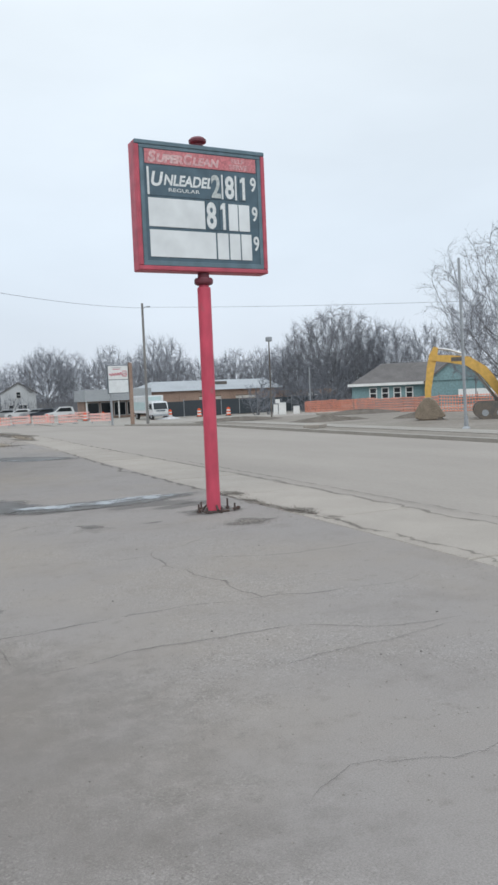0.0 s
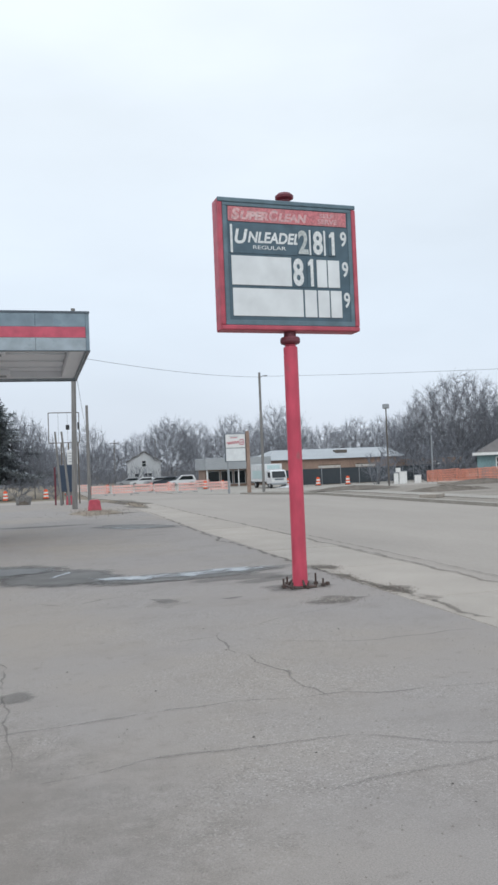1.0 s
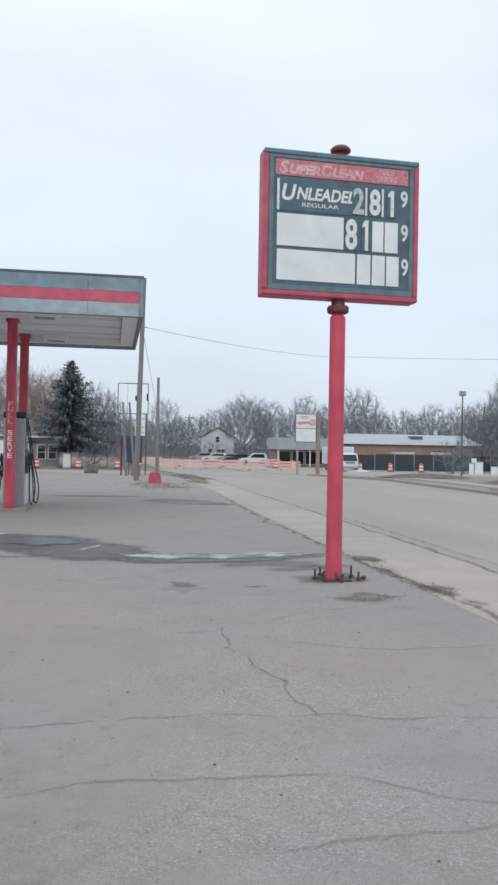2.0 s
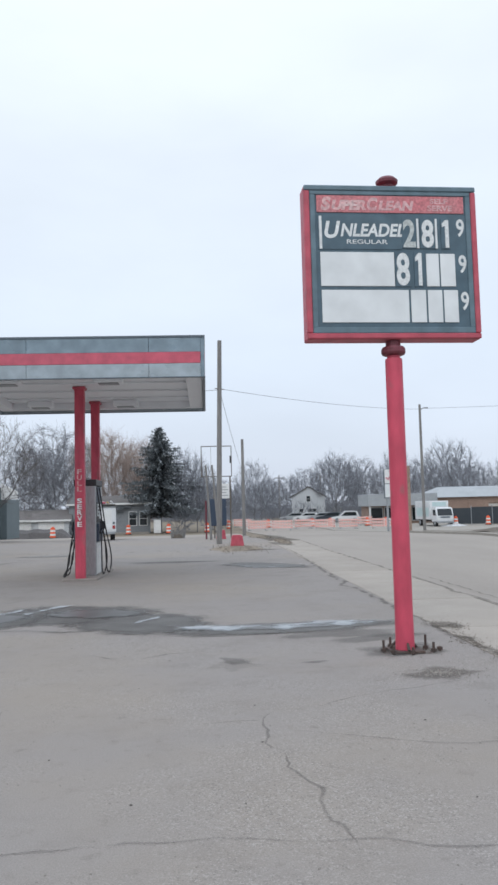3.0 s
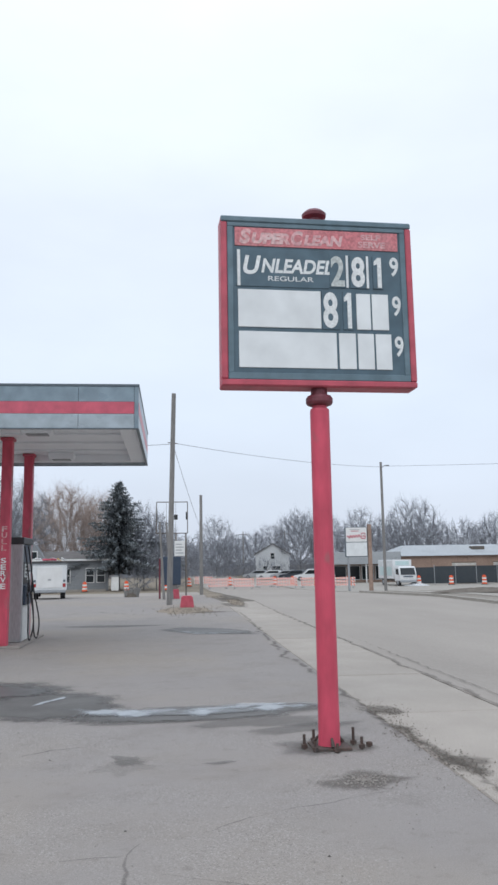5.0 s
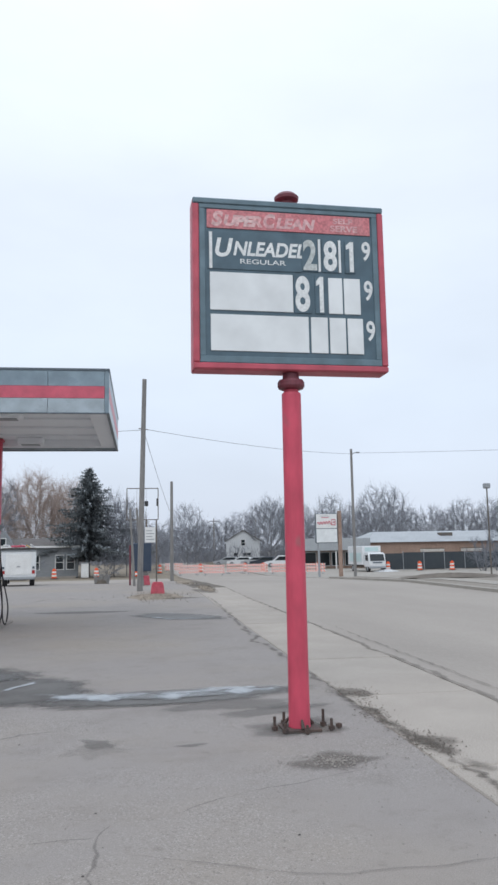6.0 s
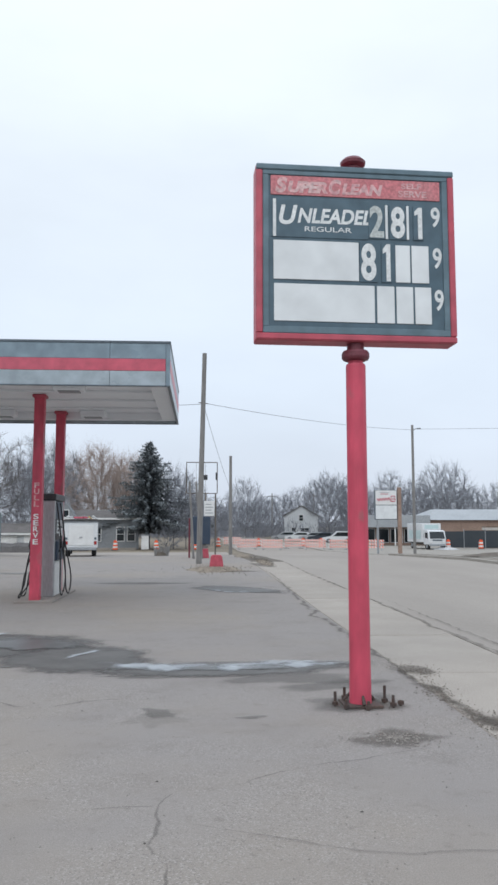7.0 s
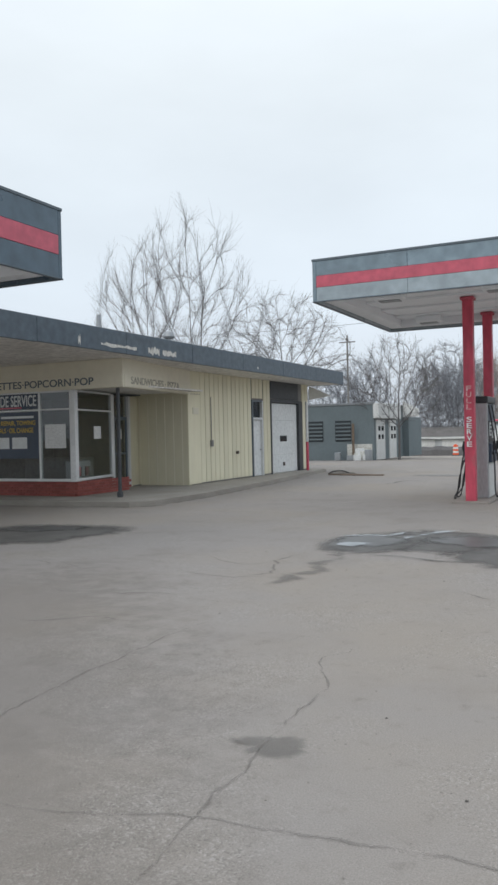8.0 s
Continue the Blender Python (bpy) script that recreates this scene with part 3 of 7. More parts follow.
solo("far_lot", strip(15.85, 70, (56, 85, 130), -0.005, 0.05), M_WALK, "grey concrete yard in front of the brick shop", "pavement", kind="structure")
solo("far_curb", strip(15.55, 15.85, (-60, 40, 56), 0.10, 0.2), M_WALK, "worn concrete kerb across the street", "curb", kind="structure")
solo("far_walk", strip(17.3, 18.6, (-60, 40, 56), 0.09, 0.05), M_WALK, "grey concrete footpath across the street", "pavement", kind="structure")
apron = thing("apron", pose(0, 0, 0), "pale concrete strip of slabs between forecourt and street", "pavement", kind="structure")
y = -6.0
slab_mesh = None
while y < 36.5:
    if slab_mesh is None:
        slab_mesh = mesh_of("slab", box(5.22, 6.72, 0.012, 2.988, -0.09, 0.0, 0.012), M_SLAB)
    ob = new("slab", slab_mesh)
    ob.parent, ob.location = apron, (0, y, RNG.uniform(-0.006, 0.006))
    y += 3.0
part("bedding", strip(5.2, 6.74, (-60, 40, 58), -0.02, 0.05), M_DIRT, apron)

rng = random.Random(3)
# ragged edge of the asphalt and silt in the gutter
bm = ribbon([(5.3, 1), (5.36, 6), (5.39, 9.1), (5.3, 10.3), (5.21, 11.6), (5.16, 13.5), (5.1, 15), (5.0, 17.6), (5.15, 22), (5.3, 28), (5.3, 36)], 0.10, 0.006, 5, wob=0.14, step=0.07)
ribbon([(5.4, 8.2), (5.36, 9.4), (5.26, 10.5), (5.2, 11.6), (5.15, 12.8)], 0.22, 0.009, 6, wob=0.18, step=0.07, bm=bm)
blob(5.36, 12.15, 0.2, 0.3, 20, 0.011, 8, 0.4, bm=bm)
blob(5.42, 9.8, 0.22, 0.22, 0, 0.012, 9, 0.4, bm=bm)
solo("edge_dirt", bm, M_SILTSHADE, "dark silt along the broken asphalt edge", "dirt", kind="stuff")
bm = ribbon([(6.75, 0), (6.68, 8), (6.74, 13), (6.7, 20), (6.6, 30), (6.7, 44)], 0.10, 0.006, 8, wob=0.10, step=0.15)
ribbon([(7.0, 4), (7.05, 12), (7.0, 22)], 0.05, 0.006, 11, wob=0.08, step=0.15, bm=bm)
solo("gutter_silt", bm, M_SILTSHADE, "line of dark silt along the gutter", "dirt", kind="stuff")
bm = blob(5.5, 36, 0.5, 2.2, 8, 0.008, 2)
blob(5.9, 44, 0.6, 2.6, 5, 0.010, 3, bm=bm)
blob(4.2, 31.3, 0.9, 0.5, 10, 0.014, 6, 0.3, bm=bm)
solo("mud_patch", bm, M_SILTSHADE, "dark damp mud round the pole and along the drive", "dirt", kind="stuff")

# cracks and stains in the asphalt
bm = ribbon([(2.80, 8.45), (2.75, 8.1), (2.66, 7.75), (2.65, 7.4), (2.77, 7.04), (2.84, 6.7), (3.0, 5.4)], 0.028, 0.005, 1, wob=0.1)
ribbon([(2.74, 8.1), (3.2, 8.35), (3.76, 8.7), (4.95, 9.2)], 0.018, 0.006, 2, bm=bm)
ribbon([(2.7, 7.75), (3.05, 7.6), (3.5, 7.35), (3.96, 7.17), (4.8, 7.28), (5.2, 7.2)], 0.021, 0.007, 3, bm=bm)
ribbon([(-0.75, 9.3), (-0.86, 8.3), (-0.87, 7.6), (-0.82, 6.4), (-1.0, 4.6)], 0.021, 0.005, 4, bm=bm)
ribbon([(0.7, 8.8), (0.69, 8.4), (0.54, 8.2), (0.78, 7.58), (0.79, 6.9), (0.82, 6.1), (0.9, 5.0)], 0.019, 0.006, 5, bm=bm)
ribbon([(3.0, 2.9), (2.5, 2.88), (2.1, 2.98), (1.66, 2.85)], 0.01, 0.005, 6, bm=bm, wob=0.12)
ribbon([(-1.4, 13.0), (-1.5, 12.0), (-1.2, 11.2), (-1.9, 10.4)], 0.040, 0.008, 8, bm=bm, wob=0.2)
ribbon([(-2.6, 12.2), (-1.9, 11.6), (-1.3, 11.9)], 0.032, 0.009, 9, bm=bm, wob=0.2)
ribbon([(-3.2, 9.6), (-2.2, 9.5), (-1.6, 9.9)], 0.024, 0.008, 10, bm=bm, wob=0.2)
ribbon([(-5, 11.2), (-3.6, 10.8), (-2.9, 11.0)], 0.024, 0.008, 12, bm=bm, wob=0.2)
ribbon([(-2.6, 8.24), (-2.0, 8.5), (-1.75, 8.66), (-1.35, 8.56)], 0.02, 0.0085, 13, bm=bm, wob=0.1)
ribbon([(-2.4, 10.94), (-1.6, 10.8), (-1.05, 10.97)], 0.03, 0.0092, 14, bm=bm, wob=0.12)
ribbon([(2.2, 7.9), (2.5, 7.97), (2.75, 7.97)], 0.016, 0.0066, 15, bm=bm)
solo("asphalt_cracks", bm, M_CRACK, "dark cracks wandering through the asphalt", "crack", kind="stuff")
bm = ribbon([(-6.2, 32.7), (-4.9, 32.85), (-3.2, 31.8)], 0.13, 0.010, 17, wob=0.25)
ribbon([(-5.0, 29.2), (-3.4, 28.6), (-2.2, 29.0), (-0.5, 30.2)], 0.080, 0.008, 13, bm=bm, wob=0.3)
ribbon([(-4.2, 25.9), (-4.0, 27.6), (-3.4, 28.05)], 0.12, 0.009, 14, bm=bm, wob=0.2)
ribbon([(-0.8, 30.8), (-0.45, 32.4), (0.6, 32.6), (1.7, 30.8), (2.6, 30.6)], 0.11, 0.008, 15, bm=bm, wob=0.3)
ribbon([(0.3, 27.5), (1.2, 27.9), (2.4, 27.4)], 0.10, 0.012, 18, bm=bm, wob=0.3)
solo("wide_cracks", bm, M_SILTSHADE, "wide broken cracks filled with dark silt", "crack", kind="stuff")
bm = ribbon([(-0.7, 5.5), (-0.06, 5.6), (0.35, 5.61), (0.87, 5.81), (1.69, 5.89), (2.47, 5.9), (3.4, 5.71), (4.18, 5.68), (5.1, 5.9)], 0.026, 0.005, 21, wob=0.08)
ribbon([(0.9, 4.9), (1.9, 5.05), (2.8, 5.0), (3.5, 4.6), (4.4, 4.5)], 0.024, 0.006, 22, bm=bm)
ribbon([(0.8, 10.9), (1.6, 10.6), (2.4, 11.1)], 0.048, 0.007, 24, bm=bm, wob=0.2)
ribbon([(2.3, 4.25), (2.64, 4.37), (3.21, 4.38), (3.9, 4.5)], 0.022, 0.0075, 25, bm=bm)
solo("worn_seams", bm, M_FAINT, "faint worn seams in the asphalt", "seam", kind="stuff")
bm = blob(0.82, 6.62, 0.21, 0.16, 20, 0.004, 11, 0.7)
blob(2.55, 10.25, 0.16, 0.22, 30, 0.005, 12, 0.6, bm=bm)
blob(3.35, 10.05, 0.16, 0.06, 5, 0.006, 13, 0.5, bm=bm)
blob(1.3, 25.8, 1.6, 0.5, -4, 0.004, 17, 0.4, bm=bm)
blob(4.25, 11.35, 0.62, 0.25, 10, 0.004, 18, 0.5, bm=bm)
blob(4.35, 10.55, 0.55, 0.40, 10, 0.007, 25, 0.5, bm=bm)
blob(3.9, 11.78, 0.75, 0.38, 4, 0.0055, 26, 0.4, bm=bm)
blob(2.6, 11.95, 0.9, 0.16, 2, 0.0065, 27, 0.5, bm=bm)
ribbon([(-1.0, 13.2), (-0.92, 12.2), (-0.85, 11.5), (-0.88, 10.9), (-0.95, 10.3)], 0.3, 0.0075, 46, wob=0.2, step=0.06, bm=bm)
solo("asphalt_stains", bm, M_STAIN, "old dark oil stains on the asphalt", "stain", kind="stuff")

bm = blob(2.5, 10.05, 0.3, 0.3, 20, 0.0026, 80, 0.9)
solo("grime", bm, M_SMEAR, "faint blotches of grime on the asphalt", "grime", kind="stuff")
# broad patch, fading outwards, that darkens the near left of the lot
bm = blob(-2.6, 4.6, 4.3, 6.5, 12, 0.0022, 61, 0.3)
solo("sealcoat_patch", bm, M_DARKLOT, "broad soft-edged patch of darker asphalt", "asphalt patch", kind="stuff")

# puddles with melting ice; the pale streaks also paint the wet ground's reflection
bm = blob(0.15, 14.3, 1.55, 1.35, -8, 0.005, 31, 0.22)
blob(-0.85, 14.0, 0.85, 1.25, -20, 0.0065, 30, 0.3, bm=bm)
blob(1.45, 13.2, 1.1, 1.05, -30, 0.008, 32, 0.25, bm=bm)
blob(3.2, 12.35, 1.7, 0.5, 2, 0.009, 33, 0.35, bm=bm)
blob(-6.6, 13.3, 1.7, 1.6, 20, 0.006, 34, 0.3, bm=bm)
blob(3.85, 23.5, 1.75, 0.85, -42, 0.010, 7, 0.35, bm=bm)
ribbon([(-0.8, 12.75), (-0.1, 12.78), (0.45, 12.64), (1.1, 12.56)], 0.06, 0.011, 47, wob=0.1, step=0.05, bm=bm)
solo("wet_patch", bm, M_WET, "dark wet patch spreading over the asphalt", "wet patch", kind="stuff")
bm = blob(-0.95, 14.1, 0.6, 0.7, 20, 0.013, 35, 0.3)
blob(0.6, 14.3, 0.9, 0.6, -10, 0.014, 36, 0.35, bm=bm)
blob(3.0, 12.4, 1.1, 0.2, 2, 0.0155, 37, 0.4, bm=bm)
blob(-6.9, 14.0, 0.9, 0.5, 20, 0.012, 39, 0.4, bm=bm)
blob(-3.0, 30.6, 1.6, 0.3, 0, 0.010, 40, 0.4, bm=bm)
solo("puddle", bm, M_WATER, "shallow dirty puddle on the forecourt", "puddle", kind="stuff")
bm = ribbon([(-1.63, 14.45), (-1.22, 14.5), (-0.85, 14.66), (-0.6, 15.15)], 0.2, 0.018, 41, wob=0.1, step=0.05)
ribbon([(-0.54, 14.2), (-0.35, 14.82), (-0.19, 15.3), (0.25, 15.6)], 0.2, 0.019, 42, wob=0.08, step=0.05, bm=bm)
ribbon([(1.25, 13.0), (1.4, 13.4), (1.58, 13.8)], 0.12, 0.018, 43, wob=0.06, step=0.05, bm=bm)
ribbon([(1.6, 12.95), (2.15, 12.52), (2.7, 12.42), (3.25, 12.36), (3.86, 12.48), (4.9, 12.7)], 0.5, 0.018, 44, wob=0.2, step=0.06, bm=bm)
ribbon([(3.15, 23.5), (3.6, 22.75), (4.0, 22.5), (4.5, 22.6)], 0.22, 0.018, 45, wob=0.16, step=0.06, bm=bm)
blob(-1.1, 13.6, 0.32, 0.24, 10, 0.020, 48, 0.5, bm=bm)
solo("melting_ice", bm, M_ICESHEEN, "thin streaks of melting ice and painted sheen in the puddles", "ice", kind="stuff")


bm = ribbon([(1.7, 12.55), (2.2, 12.42), (2.8, 12.52), (3.4, 12.56), (4.1, 12.7), (4.8, 12.8)], 0.26, 0.0165, 49, wob=0.1, step=0.06)
ribbon([(2.9, 23.3), (3.6, 22.9), (4.3, 22.75), (4.7, 22.9)], 0.12, 0.0175, 50, wob=0.12, step=0.06, bm=bm)
solo("slush", bm, M_SLUSH, "continuous film of grey slush where the ice has thinned", "slush", kind="stuff")


def near_post(r):
    a, d = r.uniform(0, 6.283), abs(r.gauss(0, 1))
    return 4.45 + d * 0.24 * math.cos(a), 9.32 + d * 0.15 * math.sin(a), 0.008


bm = blob(4.45, 9.32, 0.42, 0.25, 10, 0.008, 51, 0.5)
solo("dirt_heap", bm, M_SILTSHADE, "patch of dirt and gravel beside the sign pole", "dirt", kind="stuff")
solo("gravel", scatter(rng, 300, near_post, 0.010), M_STONE, "loose pale gravel beside the sign pole", "gravel", kind="stuff")
solo("debris", scatter(rng, 60, lambda r: (r.uniform(-4, 5.1), r.uniform(2.4, 13), 0.002), 0.010, 0.4), M_CRACKED, "small dark bits of bark and asphalt", "debris", kind="stuff")
solo("grit", scatter(rng, 2200, lambda r: (r.uniform(-3, 5.2), 2.6 + 10 * r.random() ** 1.4, 0.001), 0.006), M_STONE, "fine loose grit on the asphalt", "grit", kind="stuff")
for ex, ey, wx, wy in ((5.33, 9.75, 0.10, 0.28), (5.25, 10.9, 0.08, 0.3), (5.40, 12.15, 0.12, 0.25)):
    solo("crumbled_edge", scatter(rng, 260, lambda r: (ex + r.gauss(0, wx), ey + r.gauss(0, wy), 0.006), 0.009, 0.6), M_DIRT, "heap of crumbled asphalt and grit at the broken edge", "gravel", kind="stuff")
solo("edge_gravel", scatter(rng, 700, lambda r: (5.18 + r.gauss(0, 0.12), r.uniform(3, 16), 0.003), 0.007), M_WALK, "crumbled asphalt along the edge", "gravel", kind="stuff")

# ---- price sign on its red pole ----


def price_sign():
    W, H, D = 1.94, 1.715, 0.26
    s = thing("price_sign", pose(4.395, 10.34, 0, 0, 0, 2.4), "fuel price sign with slate panels on a red pole", "sign")
    z0 = 3.366
    px, py = 0.0, D / 2            # the pole, behind the face

    def X(u):
        return -W / 2 + u * W

    def Z(v):
        return z0 + H * (1 - v)
    bm = lathe([(0.103, 0.026), (0.101, 0.06), (0.097, 0.4), (0.094, 2.0), (0.094, 3.15), (0.088, 3.165), (0.072, 3.17), (0.072, 3.3)], 24, px, py)
    part("pole", bm, M_RED, s, "red painted steel pole with scuffs", smooth=False)
    bm = lathe([(0.085, 3.195), (0.122, 3.21), (0.132, 3.23), (0.132, 3.27), (0.118, 3.292), (0.082, 3.30), (0.08, 3.36)], 24, px, py)
    part("collar", bm, M_MAROON, s, "dark red pipe collar")
    bm = lathe([(0.07, z0 + H - 0.01), (0.075, z0 + H + 0.045), (0.12, z0 + H + 0.07), (0.125, z0 + H + 0.10), (0.09, z0 + H + 0.135), (0.03, z0 + H + 0.145)], 24, px, py)
    part("pole_cap", bm, M_MAROON, s, "dark red mushroom cap")
    part("cabinet", box(-W / 2, W / 2, 0.035, D, z0, z0 + H, 0.012), M_REDTRIM, s, "faded red sheet-metal cabinet")
    fr = 0.062                     # red retainer round the face
    for n, (a, b, c, d) in enumerate(((0, 1, 0, fr / H), (0, 1, 1 - fr / H, 1), (0, fr / W, fr / H, 1 - fr / H), (1 - fr / W, 1, fr / H, 1 - fr / H))):
        part("retainer", box(X(a) + 0.001, X(b) - 0.001, 0.0, 0.034, Z(d) + 0.001, Z(c) - 0.001, 0.01), M_FRAME if n == 0 else M_REDTRIM, s)
    for a, b, c, d in ((.033, .967, .037, .062), (.033, .967, .925, .963), (.033, .062, .062, .925), (.938, .967, .062, .925)):
        part("inner_frame", box(X(a), X(b), 0.008, 0.034, Z(d), Z(c), 0.004), M_FRAME, s, "slate blue inner frame")
    face = part("face", box(X(.03), X(.97), 0.022, 0.033, Z(.965), Z(.035)), M_SLATE, s, "dark slate acrylic face")
    hp = part("header_panel", box(X(.072), X(.928), 0.012, 0.022, Z(.178), Z(.066), 0.003), M_PINK, s, "sun-faded red header panel")
    lettering("lettering", "S", M_GHOST, hp, X(.095), X(.155), Z(.166), Z(.076), 0.0115, "faded lettering", 0.2, 0.002, bold=0.05)
    lettering("lettering", "UPER", M_GHOST, hp, X(.158), X(.358), Z(.163), Z(.096), 0.0115, "faded lettering", 0.2, 0.002, bold=0.06)
    lettering("lettering", "C", M_GHOST2, hp, X(.362), X(.425), Z(.166), Z(.078), 0.0115, "nearly vanished lettering", 0.2, 0.002, bold=0.05)
    lettering("lettering", "LEAN", M_GHOST2, hp, X(.428), X(.635), Z(.163), Z(.098), 0.0115, "nearly vanished lettering", 0.2, 0.002, bold=0.05)
    lettering("lettering", "SELF", M_GHOST2, hp, X(.73), X(.835), Z(.115), Z(.082), 0.0115, "", 0, 0.002, bold=0.03)
    lettering("lettering", "SERVE", M_GHOST2, hp, X(.715), X(.86), Z(.163), Z(.125), 0.0115, "", 0, 0.002, bold=0.03)

    def cell(u0, u1, v0, v1, name="price_panel"):
        return part(name, box(X(u0), X(u1), 0.012, 0.0215, Z(v1), Z(v0), 0.003), M_PANEL, s, "milky white blank panel")
    r1 = part("fuel_panel", box(X(.075), X(.56), 0.014, 0.0215, Z(.42), Z(.195), 0.003), M_SLATE, s, "slate panel naming the fuel")
    part("bar", box(X(.083), X(.098), 0.009, 0.0135, Z(.418), Z(.203)), M_LETTER, r1)
    lettering("lettering", "U", M_LETTER, r1, X(.113), X(.205), Z(.348), Z(.235), 0.0139, "", 0.22, 0.001, bold=0.03)
    lettering("lettering", "NLEADED", M_LETTER, r1, X(.205), X(.60), Z(.336), Z(.25), 0.0139, "", 0.22, 0.001, bold=0.03)
    lettering("lettering", "REGULAR", M_LETTER, r1, X(.24), X(.475), Z(.384), Z(.356), 0.0135, "", 0, 0.003, bold=0.005)

    def numeral(ch, u0, u1, v0, v1, material=M_LETTER):
        if ch == "9":
            lettering("numeral", ch, material, face, X(u0), X(u1), Z(v1), Z(v0), 0.0218, "", 0, 0.003, bold=0.02)
            return
        p = part("numeral_plate", box(X(u0) - 0.012, X(u1) + 0.012, 0.0115, 0.0215, Z(v1) - 0.012, Z(v0) + 0.012, 0.001), M_SLATE, s)
        if ch == "1":
            h, w = Z(v0) - Z(v1), X(u1) - X(u0)
            a, b, z = X(u0), X(u1), Z(v1)
            part("numeral", prism([(a + w * .45, z), (b, z), (b, z + h), (a + w * .5, z + h), (a, z + h * .87), (a, z + h * .74), (a + w * .45, z + h * .79)], 0.0085, 0.0114), material, p)
        else:
            lettering("numeral", ch, material, p, X(u0), X(u1), Z(v1), Z(v0), 0.0114, "", 0, 0.003, bold=0.03)
    numeral("2", .566, .638, .222, .405, M_GREYNUM)
    numeral("8", .674, .745, .222, .405)
    numeral("1", .795, .834, .222, .405)
    for u in (.646, .754):
        part("divider", box(X(u), X(u + .012), 0.0095, 0.0215, Z(.41), Z(.215)), M_PANEL, s)
    numeral("9", .881, .927, .214, .331)
    cell(.085, .509, .438, .66)
    numeral("8", .520, .596, .442, .655)
    numeral("1", .630, .668, .442, .655)
    cell(.695, .769, .445, .66)
    cell(.777, .864, .445, .66)
    numeral("9", .886, .932, .452, .573)
    cell(.087, .586, .684, .895)
    cell(.598, .686, .684, .895)
    cell(.696, .781, .684, .895)
    cell(.79, .873, .684, .895)
    numeral("9", .891, .937, .694, .815)
    part("base_plate", box(-0.17, 0.17, py - 0.17, py + 0.17, 0.0, 0.025, 0.004), M_IRON, s, "rusty steel base plate")
    for a in range(3):
        t = 2.1 * a + 0.5
        part("gusset", tube([(0.16 * math.cos(t), py + 0.16 * math.sin(t), 0.03), (0.10 * math.cos(t), py + 0.1 * math.sin(t), 0.10)], [0.022, 0.012], 5), M_IRON, s)
    for x, y, h in ((-.24, -.02, .13), (-.17, -.16, .09), (.24, .05, .16), (.27, -.13, .11), (.02, -.22, .08), (.36, -.06, .05), (-.1, .22, .12)):
        b = part("anchor_bolt", tube([(x, py + y, 0), (x, py + y, h)], 0.014, 8), M_IRON, s)
        part("nut", tube([(x, py + y, 0.012), (x, py + y, 0.045)], 0.03, 6), M_IRON, b)
    part("footing", blob(0.05, py, 0.42, 0.3, 0, 0.012, 81, 0.4), M_SILTSHADE, s, "crumbled dark footing round the bolts")


price_sign()

# ---- pump island under its canopy ----
CX0, CX1, CY0, CY1, CZ0, CZ1 = -3.2, 2.32, 17.82, 23.45, 4.255, 5.09


def fascia_side(c, a, b, z0, z1, along, out, seams, mats, name="fascia_panel"):
    """One side of a canopy: slate top band, red stripe, pale lower band, all in sheets with seams. along: 'x' or 'y'."""
    h = z1 - z0
    bands = ((0.0, 0.342, mats[1]), (0.345, 0.63, M_STRIPE), (0.633, 1.0, mats[0]))
    for lo, hi, m in bands:
        cuts = [a, b] if m is M_STRIPE else [a, b - 3.5, b - 1.05, b] if along == "x" and b - a > 4 else [a + (b - a) * i / seams for i in range(seams + 1)]
        for p, q in zip(cuts, cuts[1:]):
            g = 0.003
            o = 0.004 if m is M_STRIPE else 0.0
            if along == "x":
                y0, y1 = (out[0] - o, out[1]) if out[0] < out[1] else (out[1], out[0] + o)
                part(name, box(p + g, q - g, y0, y1, z0 + lo * h, z0 + hi * h, 0.004), m, c)
            else:
                x0, x1 = (out[0] - o, out[1]) if out[0] < out[1] else (out[1], out[0] + o)
                part(name, box(x0, x1, p + g, q - g, z0 + lo * h, z0 + hi * h, 0.004), m, c)


